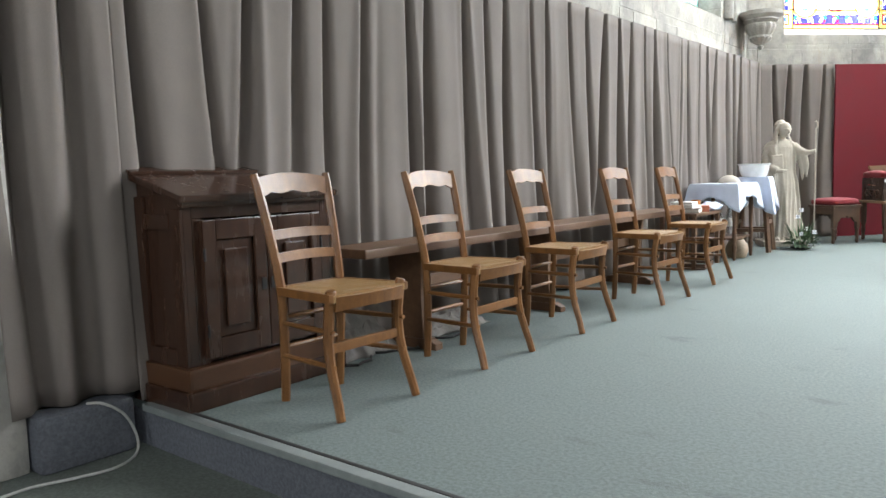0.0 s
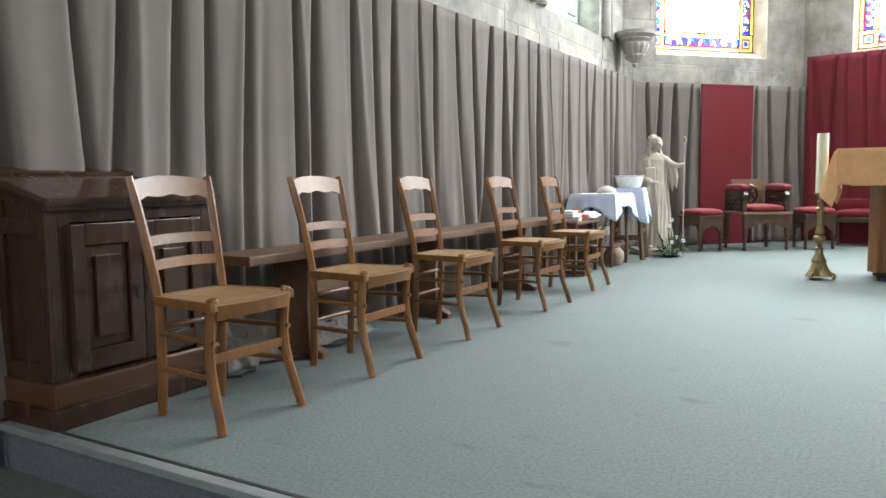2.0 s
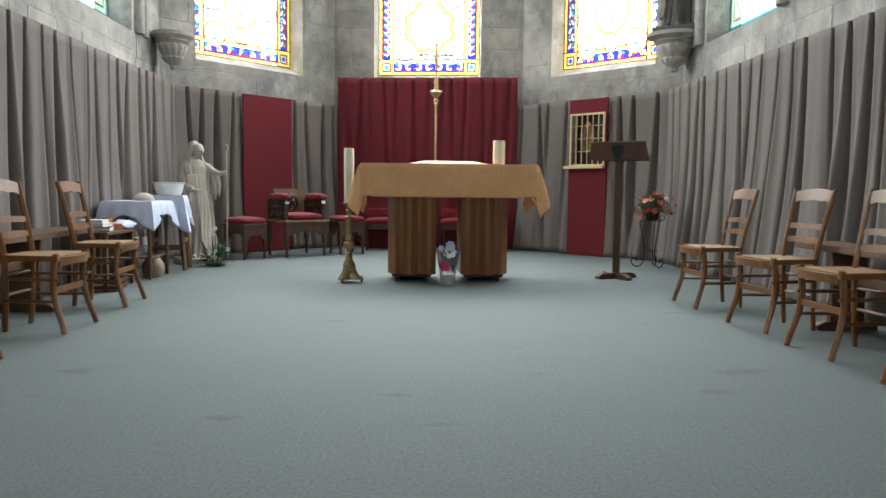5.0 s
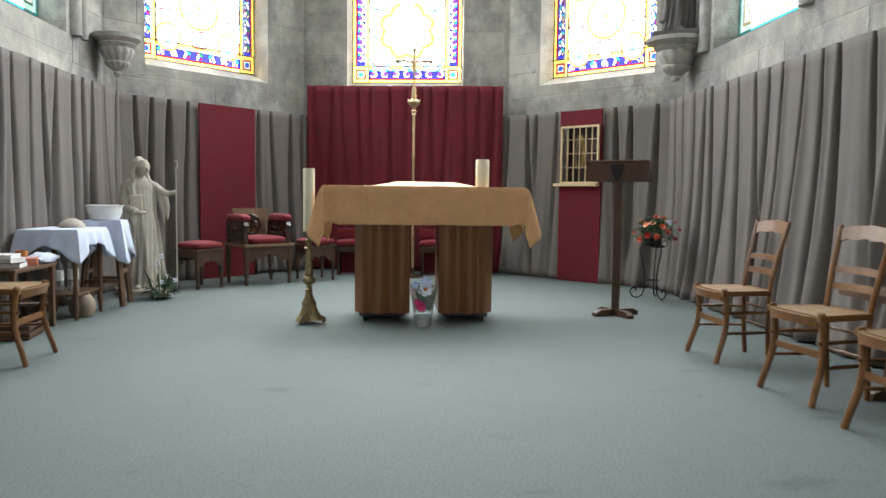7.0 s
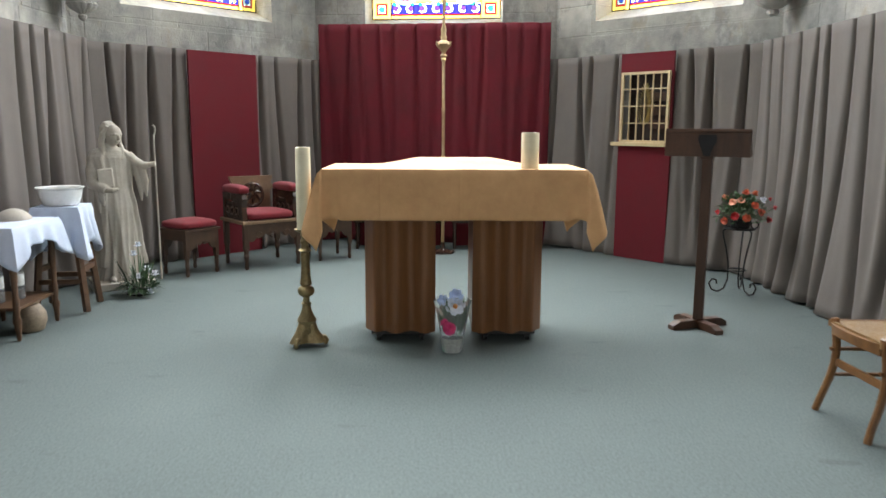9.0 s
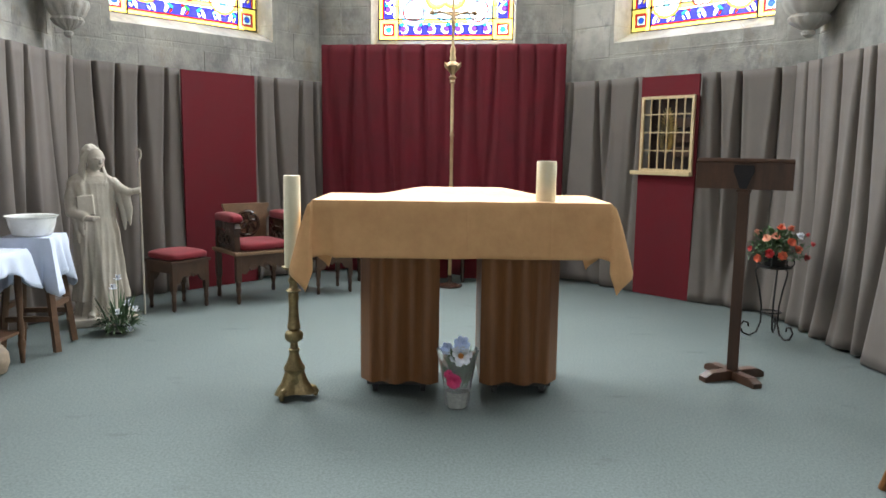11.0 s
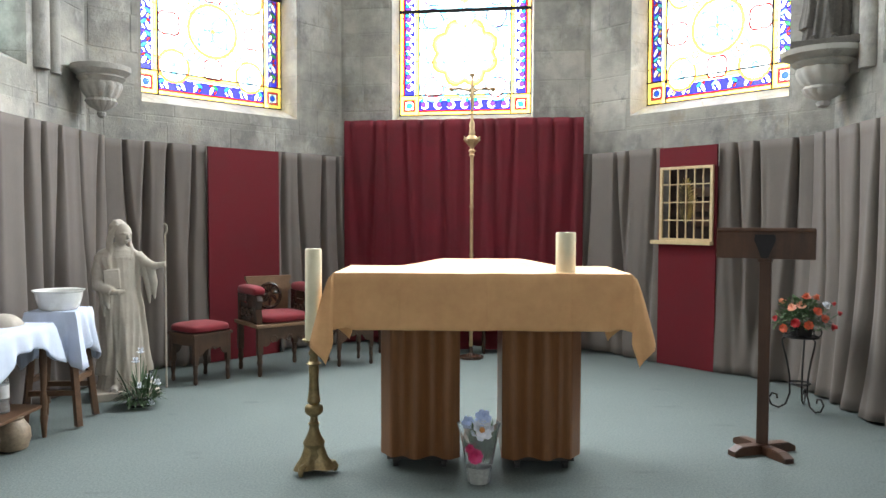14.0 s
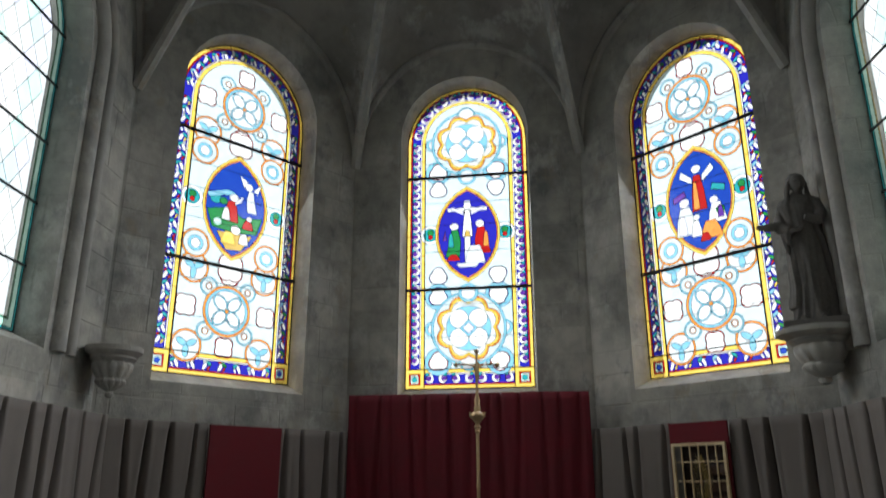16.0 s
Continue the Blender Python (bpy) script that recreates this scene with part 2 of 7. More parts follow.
PLASTER = material("cream_plaster", (0.50, 0.455, 0.385), 0.75, dark=(0.36, 0.32, 0.265), scale=7, amount=0.8, bump=0.12, bump_scale=60, grain=0.08)
DARK_STONE = material("dark_statue_stone", (0.125, 0.112, 0.10), 0.8, dark=(0.07, 0.064, 0.058), scale=6, amount=0.8, bump=0.2, bump_scale=50)
IRON = material("black_wrought_iron", (0.03, 0.028, 0.028), 0.5, 0.5, dark=(0.015, 0.014, 0.014), scale=20, bump=0.1)
RUBBER = material("black_rubber", (0.02, 0.02, 0.02), 0.6, dark=(0.012, 0.012, 0.012))
LEAD = material("lead_came", (0.03, 0.03, 0.032), 0.6, 0.3, dark=(0.018, 0.018, 0.02))
ALU = material("aluminium_nosing", (0.25, 0.275, 0.27), 0.55, 0.3, dark=(0.18, 0.20, 0.20), scale=9, bump=0.1, bump_scale=90, grain=0.08)
ENAMEL = material("white_enamel", (0.82, 0.82, 0.80), 0.25, dark=(0.74, 0.74, 0.71), bump=0.0, grain=0.08)
CABLE = material("pale_grey_cable", (0.45, 0.46, 0.44), 0.5, dark=(0.36, 0.37, 0.35))
LEAF = material("green_leaf", (0.09, 0.165, 0.07), 0.5, dark=(0.04, 0.08, 0.03), scale=20, spread=0.3)
DRY_LEAF = material("dried_palm", (0.66, 0.52, 0.20), 0.4, dark=(0.48, 0.36, 0.12), scale=20)
PETAL_RED = material("red_petal", (0.55, 0.03, 0.035), 0.6, dark=(0.35, 0.015, 0.02), scale=30, grain=0.08)
PETAL_CORAL = material("coral_petal", (0.75, 0.20, 0.10), 0.6, dark=(0.62, 0.13, 0.07), scale=30, grain=0.08)
PETAL_PEACH = material("peach_petal", (0.78, 0.42, 0.28), 0.6, dark=(0.68, 0.3, 0.2), scale=30, grain=0.08)
PETAL_WHITE = material("white_petal", (0.78, 0.80, 0.84), 0.6, dark=(0.66, 0.70, 0.78), scale=30, grain=0.08)
PETAL_BLUE = material("pale_blue_petal", (0.58, 0.66, 0.84), 0.6, dark=(0.42, 0.52, 0.76), scale=30, grain=0.08)
PETAL_PINK = material("pink_petal", (0.70, 0.07, 0.22), 0.6, dark=(0.5, 0.03, 0.13), scale=30, grain=0.08)
PAPER = material("white_paper", (0.74, 0.74, 0.72), 0.8, dark=(0.64, 0.64, 0.62))
ORANGE = material("orange_plastic", (0.62, 0.25, 0.05), 0.45, dark=(0.5, 0.18, 0.04))
CORAL_BOX = material("coral_card", (0.62, 0.22, 0.14), 0.6, dark=(0.5, 0.16, 0.1))
BOOK_BROWN = material("brown_book_cloth", (0.13, 0.06, 0.04), 0.6, dark=(0.07, 0.03, 0.02))
POTTERY = material("beige_stoneware", (0.32, 0.25, 0.18), 0.6, dark=(0.20, 0.15, 0.10), scale=9)
# paler curtain cloth: the light on the pooled hem is in the colour
HEM_LIT = material("lit_curtain_hem", (0.25, 0.235, 0.22), 0.85, dark=(0.17, 0.16, 0.15), scale=6, bump=0.1, bump_scale=200)
BLACK = material("black_cloth", (0.02, 0.02, 0.024), 0.8, dark=(0.012, 0.012, 0.014))
NICHE = material("dark_niche_wood", (0.035, 0.018, 0.012), 0.6, dark=(0.018, 0.009, 0.006))

GLASS = {name: glass_material("glass_" + name, colour) for name, colour in dict(
    clear=(0.73, 0.78, 0.79), pale_blue=(0.24, 0.56, 0.72), yellow=(0.90, 0.64, 0.12), blue=(0.025, 0.025, 0.40),
    red=(0.45, 0.015, 0.015), green=(0.02, 0.22, 0.06), teal=(0.03, 0.33, 0.36), violet=(0.12, 0.04, 0.30),
    sky_blue=(0.015, 0.06, 0.40), ochre=(0.62, 0.42, 0.10), orange=(0.80, 0.30, 0.07), mint=(0.62, 0.90, 0.82), frost=(0.62, 0.76, 0.80), lilac=(0.78, 0.78, 0.92), white=(0.95, 0.96, 0.95)).items()}


def clear_plastic():
    m = bpy.data.materials.new("clear_plastic")
    m.use_nodes = True
    b = m.node_tree.nodes["Principled BSDF"]
    b.inputs["Base Color"].default_value = (0.92, 0.95, 0.97, 1)
    b.inputs["Roughness"].default_value, b.inputs["Transmission Weight"].default_value, b.inputs["IOR"].default_value = 0.12, 0.85, 1.2
    return m


PLASTIC = clear_plastic()


# ---- modelling helpers ----
def part(name, bm, mat, parent=None, label="", smooth=False):
    """Links a bmesh as one mesh object, under its thing where one is given."""
    me = bpy.data.meshes.new(name)
    bmesh.ops.recalc_face_normals(bm, faces=bm.faces)
    bm.to_mesh(me)
    bm.free()
    me.materials.append(mat)
    if smooth:
        me.shade_smooth()
        me.set_sharp_from_angle(angle=radians(40))
    ob = new(name, me)
    if parent:
        ob.parent = parent
    if label:
        tagged(ob, label)
    return ob


def thing(name, m, label, category, group=""):
    ob = new(name)
    ob.empty_display_size = 0.05
    ob.matrix_world = m
    return tagged(ob, label, category, group)


def box(x0, x1, y0, y1, z0, z1, bevel=0.004, bm=None, m=None):
    bm = bm or bmesh.new()
    r = bmesh.ops.create_cube(bm, size=1)
    mat = Matrix.Translation(((x0 + x1) / 2, (y0 + y1) / 2, (z0 + z1) / 2)) @ Matrix.Diagonal((abs(x1 - x0), abs(y1 - y0), abs(z1 - z0), 1))
    bmesh.ops.transform(bm, matrix=(m or Matrix()) @ mat, verts=r["verts"])
    if bevel:
        vs = set(r["verts"])
        bmesh.ops.bevel(bm, geom=[e for e in bm.edges if e.verts[0] in vs and e.verts[1] in vs], offset=min(bevel, 0.3 * min(abs(x1 - x0), abs(y1 - y0), abs(z1 - z0))), segments=2, affect="EDGES", profile=0.7)
    return bm


def lathe(profile, steps=24, bm=None, centre=(0, 0), squash=1.0, wob=None):
    """Turns a profile of (radius, height) round the upright axis."""
    bm = bm or bmesh.new()
    rings = []
    for r, z in profile:
        ring = []
        for i in range(steps):
            a = 2 * math.pi * i / steps
            q = r * (1 + (wob(a, z) if wob else 0))
            ring.append(bm.verts.new((centre[0] + q * math.cos(a), centre[1] + q * squash * math.sin(a), z)))
        rings.append(ring)
    for a, b in zip(rings, rings[1:]):
        for i in range(steps):
            bm.faces.new((a[i], a[(i + 1) % steps], b[(i + 1) % steps], b[i]))
    bm.faces.new(rings[0][::-1])
    bm.faces.new(rings[-1])
    return bm


def tube(points, radius, steps=8, bm=None, flat=1.0, caps=True):
    """A bar swept along points; radius may be a number or one for each point."""
    bm = bm or bmesh.new()
    pts = [Vector(p) for p in points]
    radii = radius if isinstance(radius, (list, tuple)) else [radius] * len(pts)
    rings, side = [], None
    for i, p in enumerate(pts):
        d = (pts[min(i + 1, len(pts) - 1)] - pts[max(i - 1, 0)]).normalized()
        if side is None:
            side = d.orthogonal().normalized()
        side = (side - d * side.dot(d)).normalized()
        up = d.cross(side)
        rings.append([bm.verts.new(p + (side * math.cos(2 * math.pi * j / steps) + up * flat * math.sin(2 * math.pi * j / steps)) * radii[i]) for j in range(steps)])
    for a, b in zip(rings, rings[1:]):
        for j in range(steps):
            bm.faces.new((a[j], a[(j + 1) % steps], b[(j + 1) % steps], b[j]))
    if caps:
        bm.faces.new(rings[0][::-1])
        bm.faces.new(rings[-1])
    return bm


def cushion(x0, x1, y0, y1, z0, z1, bm=None):
    """A stuffed pad: a rounded block, domed on top."""
    bm = bm or bmesh.new()
    for v in bmesh.ops.create_uvsphere(bm, u_segments=32, v_segments=16, radius=1)["verts"]:
        c = [math.copysign(abs(a) ** e, a) for a, e in zip(v.co, (0.33, 0.33, 0.6))]
        dome = 0.25 * (z1 - z0) * (1 - c[0] ** 2) * (1 - c[1] ** 2) if c[2] > 0 else 0
        v.co = (blend(x0, x1, 0.5 + 0.5 * c[0]), blend(y0, y1, 0.5 + 0.5 * c[1]), blend(z0, z1, 0.5 + 0.5 * c[2]) + dome)
    return bm


def slab(outline, z0, z1, bm=None, m=None, bevel=0.0):
    """An outline of (x, y) given thickness from z0 to z1, then placed by m."""
    bm = bm or bmesh.new()
    lo = [bm.verts.new((x, y, z0)) for x, y in outline]
    hi = [bm.verts.new((x, y, z1)) for x, y in outline]
    n = len(outline)
    fs = [bm.faces.new(lo[::-1]), bm.faces.new(hi)]
    for i in range(n):
        fs.append(bm.faces.new((lo[i], lo[(i + 1) % n], hi[(i + 1) % n], hi[i])))
    if bevel:
        es = [e for f in fs[:2] for e in f.edges]
        got = bmesh.ops.bevel(bm, geom=es, offset=bevel, segments=2, affect="EDGES")
        if m:
            bmesh.ops.transform(bm, matrix=m, verts=list({v for v in lo + hi if v.is_valid} | set(got["verts"])))
    elif m:
        bmesh.ops.transform(bm, matrix=m, verts=lo + hi)
    return bm


def bar(p, q, w, h, bm=None, bevel=0.003):
    """A squared bar from p to q."""
    p, q = Vector(p), Vector(q)
    d = q - p
    m = Matrix.Translation((p + q) / 2) @ d.to_track_quat("Z", "Y").to_matrix().to_4x4()
    return box(-w / 2, w / 2, -h / 2, h / 2, -d.length / 2, d.length / 2, bevel, bm, m)


def blend(a, b, f):
    return a + (b - a) * f


# ---- the plan ----
LEFT, RIGHT, FRONT, BACK = -2.28, 3.83, 1.53, -9.0
LINE = [Vector(p) for p in ((LEFT, BACK), (LEFT, 9.6), (-0.45, 11.57), (2.2, 11.22), (RIGHT, 9.41), (RIGHT, BACK))]
LOW = -0.17
SILL, SPRING = 2.64, 5.84
SPRINGS = {1: 5.78, 2: SPRING, 3: 5.65}
WALL_TOP = 8.2


def outset(line, d):
    """The line moved d metres to its left."""
    out = []
    for i, p in enumerate(line):
        ns = []
        for a, b in ((i - 1, i), (i, i + 1)):
            if a >= 0 and b < len(line):
                e = (line[b] - line[a]).normalized()
                ns.append(Vector((-e.y, e.x)))
        n = sum(ns, Vector((0, 0))).normalized()
        out.append(p + n * (d / n.dot(ns[0])))
    return out


FACE = outset(LINE, 0.20)


def on(p, q, u, n, z):
    """A place u metres from p towards q, n metres out to the left, at height z."""
    d = (q - p).normalized()
    return Vector((p.x + d.x * u - d.y * n, p.y + d.y * u + d.x * n, z))


def arch(u0, u1, low, spring, steps=18):
    """The outline of a round-headed opening, from its lower left corner round to its lower right one."""
    c, r = (u0 + u1) / 2, (u1 - u0) / 2
    return [(u0, low)] + [(c - r * math.cos(math.pi * i / steps), spring + r * math.sin(math.pi * i / steps)) for i in range(steps + 1)] + [(u1, low)]


def wall(name, p, q, z0, z1, openings, mat, thick=0.75, glass_at=0.25):
    """A wall with splayed, round-headed openings going through it."""
    bm = bmesh.new()
    uvl = bm.loops.layers.uv.new("UVMap")
    length = (q - p).length

    def face(pts):
        f = bm.faces.new([bm.verts.new(on(p, q, u, n, z)) for u, n, z in pts])
        for l, (u, n, z) in zip(f.loops, pts):
            l[uvl].uv = (u + n * 0.7, z)

    def side(n, outlines):
        at = 0.0
        for line in outlines:
            u0, u1, low = line[0][0], line[-1][0], line[0][1]
            face([(at, n, z0), (u0, n, z0), (u0, n, z1), (at, n, z1)])
            face([(u0, n, z0), (u1, n, z0), (u1, n, low), (u0, n, low)])
            for (a, za), (b, zb) in zip(line[1:-1], line[2:-1]):
                face([(a, n, za), (b, n, zb), (b, n, z1), (a, n, z1)])
            at = u1
        face([(at, n, z0), (length, n, z0), (length, n, z1), (at, n, z1)])

    shapes = []
    for u0, u1, low, spring in openings:
        shapes.append((arch(u0 - 0.035, u1 + 0.035, low - 0.12, spring), arch(u0, u1, low, spring), arch(u0 - 0.15, u1 + 0.15, low - 0.1, spring)))
    side(0.0, [s[0] for s in shapes])
    side(thick, [s[2] for s in shapes])
    for front, mid, back in shapes:
        for a, na, b, nb in ((front, 0.0, mid, glass_at), (mid, glass_at, back, thick)):
            n = len(a)
            for i in range(n):
                j = (i + 1) % n
                face([(a[i][0], na, a[i][1]), (a[j][0], na, a[j][1]), (b[j][0], nb, b[j][1]), (b[i][0], nb, b[i][1])])
    face([(0, 0, z1), (length, 0, z1), (length, thick, z1), (0, thick, z1)])
    for u in (0, length):
        face([(u, 0, z0), (u, thick, z0), (u, thick, z1), (u, 0, z1)])
    ob = part(name, bm, mat)
    return tagged(ob, "weathered grey limestone church wall with faint ashlar joints", "wall", kind="structure")


SIDE_WINDOWS = [(7.2, 8.75)]
# unseen openings, added to let in fill from behind the viewpoint
UNSEEN_NAVE_OPENINGS = [(-7.0, -5.4), (-3.4, -1.8)]
wall("wall_west", FACE[0], FACE[1], LOW - 0.1, WALL_TOP, [(a - BACK, b - BACK, 2.72 if a > 0 else 3.0, 5.3) for a, b in UNSEEN_NAVE_OPENINGS + SIDE_WINDOWS], STONE, 0.45)
APSE = [("wall_northwest", 1, 0.465, 2.135), ("wall_north", 2, 0.535, 2.085), ("wall_northeast", 3, 0.49, 2.085)]
for name, i, a, b in APSE:
    off = (FACE[i] - LINE[i]).dot((LINE[i + 1] - LINE[i]).normalized())
    wall(name, FACE[i], FACE[i + 1], LOW - 0.1, WALL_TOP, [(a - off, b - off, SILL, SPRINGS[i])], STONE)
end = FACE[4].y
wall("wall_east", FACE[4], FACE[5], LOW - 0.1, WALL_TOP, [(end - b, end - a, 2.72 if a > 0 else 3.0, 5.3) for a, b in (SIDE_WINDOWS + UNSEEN_NAVE_OPENINGS[::-1])], STONE, 0.45)
# unseen closing wall; its opening is added for the rear fill lamp
wall("wall_south", FACE[5], FACE[0], LOW - 0.1, WALL_TOP + 3, [(2.2, 4.2, 3.2, 5.6)], STONE)

# floors
bm = bmesh.new()
pts = [(FACE[0].x - 0.2, FRONT)] + [(v.x, v.y) for v in outset(LINE, 0.3)[1:5]] + [(FACE[5].x + 0.2, FRONT)]
slab(pts, LOW - 0.15, 0.0, bm)
tagged(part("floor", bm, CARPET), "grey-green short-pile carpet with worn stains on the raised sanctuary floor", "floor", kind="structure")
bm = slab([(FACE[0].x - 0.2, BACK - 0.3), (FACE[0].x - 0.2, FRONT), (FACE[5].x + 0.2, FRONT), (FACE[5].x + 0.2, BACK - 0.3)], LOW - 0.2, LOW)
tagged(part("floor_nave", bm, CARPET_LOW), "dull green carpet on the lower floor before the step", "floor", kind="structure")
bm = box(FACE[0].x, FACE[5].x, FRONT - 0.012, FRONT - 0.002, LOW, -0.03, 0)
tagged(part("step_riser", bm, CARPET_BLUE), "blue-grey carpeted riser of the sanctuary step", "step", kind="structure")
step = thing("step_nosing", pose(LEFT + 0.02, FRONT, 0), "worn aluminium step nosing with a dark rubber strip", "step edge")
step["kind"] = "structure"
W = RIGHT - LEFT - 0.04
part("nosing", box(0, W, -0.034, 0.012, -0.022, 0.006, 0.006), ALU, step)
part("rubber_strip", box(0, W, 0.013, 0.030, -0.005, 0.0065, 0.002), RUBBER, step, "black rubber strip")

# vault and ribs
BOSS = Vector((0.78, 8.2, 9.0))


def web(bm, points, steps=10):
    """A vault web that sweeps from a line of wall points up to the boss."""
    rows = []
    for t in range(steps + 1):
        f = t / steps
        rows.append([bm.verts.new((blend(a.x, BOSS.x, f), blend(a.y, BOSS.y, f), blend(a.z, BOSS.z, math.sin(f * math.pi / 2)))) for a in points])
    for a, b in zip(rows, rows[1:]):
        for i in range(len(points) - 1):
            bm.faces.new((a[i], a[i + 1], b[i + 1], b[i]))


def rib_path(a, steps=14):
    return [Vector((blend(a.x, BOSS.x, f / steps), blend(a.y, BOSS.y, f / steps), blend(a.z, BOSS.z, math.sin(f / steps * math.pi / 2)) - 0.05)) for f in range(steps + 1)]


bm = bmesh.new()
rib_lines = []
corner_z, crown_z = 5.5, 7.15
for i in (1, 2, 3):
    p, q = FACE[i], FACE[i + 1]
    length = (q - p).length
    line = [on(p, q, length * (1 - math.cos(math.pi * k / 20)) / 2, 0.0, corner_z + (crown_z - corner_z) * math.sin(math.pi * k / 20)) for k in range(21)]
    web(bm, line)
    rib_lines.append(line)
for x, y, turn in ((FACE[1].x, FACE[1].y, 1), (FACE[4].x, FACE[4].y, -1)):
    line = [Vector((x, blend(7.0, y, (1 - math.cos(math.pi * k / 20)) / 2), corner_z + (crown_z - corner_z) * math.sin(math.pi * k / 20))) for k in range(21)]
    web(bm, line)
    rib_lines.append(line)
mid_x, half = (FACE[1].x + FACE[4].x) / 2, (FACE[4].x - FACE[1].x) / 2
rows = []
for y in (BACK - 0.2, 0, 4, 7.0, 7.4, 7.8, BOSS.y + 0.02):
    rows.append([bm.verts.new((mid_x - half * math.cos(math.pi * k / 28), y, 5.5 + (BOSS.z - 5.5) * math.sin(math.pi * k / 28) ** 0.8)) for k in range(29)])
for a, b in zip(rows, rows[1:]):
    for k in range(28):
        bm.faces.new((a[k], a[k + 1], b[k + 1], b[k]))
vault = part("ceiling", bm, VAULT, smooth=True)
tagged(vault, "shadowy grey stone rib vault above the apse", "ceiling", kind="structure")
bm = bmesh.new()
for line in rib_lines:
    tube([v - Vector((0, 0, 0.03)) for v in line], 0.06, 8, bm)
for v in (FACE[1], FACE[2], FACE[3], FACE[4]):
    tube(rib_path(Vector((v.x, v.y, corner_z))), 0.07, 8, bm)
lathe([(0.05, 8.72), (0.24, 8.78), (0.26, 8.9), (0.1, 9.02)], 20, bm, (BOSS.x, BOSS.y))
tagged(part("trim_ribs", bm, STONE_SMOOTH, smooth=True), "rounded grey stone vault ribs meeting at a boss", "vault rib", kind="structure")

# roll mouldings of the side windows
for x, s in ((FACE[1].x, 1), (FACE[4].x, -1)):
    bm = bmesh.new()
    path = [(x, 8.95, 2.6)] + [(x, 7.975 + 0.975 * math.cos(math.pi * k / 18), 5.3 + 0.975 * math.sin(math.pi * k / 18)) for k in range(19)] + [(x, 7.0, 2.6)]
    tube(path, 0.085, 10, bm)
    path = [(x, 9.16, 2.6)] + [(x, 7.975 + 1.185 * math.cos(math.pi * k / 18), 5.3 + 1.185 * math.sin(math.pi * k / 18)) for k in range(19)] + [(x, 6.79, 2.6)]
    tube(path, 0.06, 10, bm)
    tagged(part("trim_moulding", bm, STONE_SMOOTH, smooth=True), "grey stone roll moulding round the window", "moulding", kind="structure")

# piers and plinth beside the step
for x, s in ((LEFT, 1), (RIGHT, -1)):
    bm = box(x - 0.30 * s, x - 0.06 * s, 0.35, 1.1, LOW, WALL_TOP - 0.3, 0.02)
    tagged(part("pier", bm, STONE_SMOOTH), "smooth pale grey stone pier beside the step", "pier", kind="structure")
    bm = box(x - 0.13 * s, x + 0.02 * s, 1.105, FRONT - 0.06, LOW, 0.045, 0.03)
    tagged(part("plinth", bm, CARPET_BLUE), "low stone plinth faced with worn blue-grey carpet", "plinth", kind="structure")

# ---- curtains ----
def drape(name, p, q, z0, z1, mat, label, spacing=0.26, slot=0.09, seed=0, gather=1.0, off=0.0, close=1.0, splay=0.05):
    """Heavy cloth hung in a row of pinched pleats that loosen into folds."""
    rng = random.Random(seed)
    p, q = Vector(p), Vector(q)
    length = (q - p).length
    count = max(1, round(length / spacing))
    pleats = []
    for i in range(count):
        s = (i + 0.5 + rng.uniform(-0.25, 0.25)) * length / count
        pleats.append((s, rng.uniform(-0.17, 0.17), rng.uniform(0.7, 1.3), rng.uniform(0.5, 1.6), rng.uniform(0, 6.3), rng.uniform(-1, 1)))
    cols = max(8, int(length / 0.0115))
    rows = 26
    bm = bmesh.new()
    grid = []
    for j in range(rows + 1):
        f = j / rows
        line = []
        for i in range(cols + 1):
            s = length * i / cols
            d = 0.0
            for c, drift, deep, wide, ph, lean in pleats:
                x = s - (c + drift * f ** 1.3 + 0.015 * math.sin(4 * f + ph) * f)
                if abs(x) > 0.4:
                    continue
                w = 0.011 * close + 0.040 * wide * gather * f ** 0.7
                d -= slot * deep * (1 - 0.3 * f) * math.exp(-((x / w) ** 2))
                side = x * (1 if lean > 0 else -1)
                d += 0.030 * abs(lean) * gather * (0.3 + f) * math.exp(-(((side - 0.03 - 0.06 * f * wide) / (0.022 + 0.035 * f)) ** 2))
                if wide > 1.0:
                    d -= 0.028 * gather * f * math.exp(-(((x + 0.11 * lean) / (0.02 + 0.02 * f)) ** 2))
            d += 0.035 * f * noise.noise((s * 2.3 + seed * 7, f * 1.1, seed)) * gather + 0.010 * noise.noise((s * 6 + seed, f * 2.4, 3.3))
            d += 0.006 * gather * (0.25 + 0.75 * f) * math.sin(2 * math.pi * s / 0.17 + 3.5 * noise.noise((s * 1.3, seed, 8)) + 1.5 * f) * (0.5 + noise.noise((s * 0.9, f * 0.7, seed + 4)))
            z = blend(z1 + 0.008 * noise.noise((s * 1.7, seed, 1)), z0, f) + (0.03 * noise.noise((s * 2.1, seed, 5)) if j == rows else 0)
            line.append(bm.verts.new(on(p, q, s, -(d + off + splay * f ** 3), max(z, z0))))
        grid.append(line)
    for a, b in zip(grid, grid[1:]):
        for i in range(cols):
            bm.faces.new((a[i], a[i + 1], b[i + 1], b[i]))
    ob = part(name, bm, mat, smooth=True)
    mod = ob.modifiers.new("cloth", "SOLIDIFY")
    mod.thickness, mod.offset = 0.004, 0
    return tagged(ob, label, "curtain", kind="")


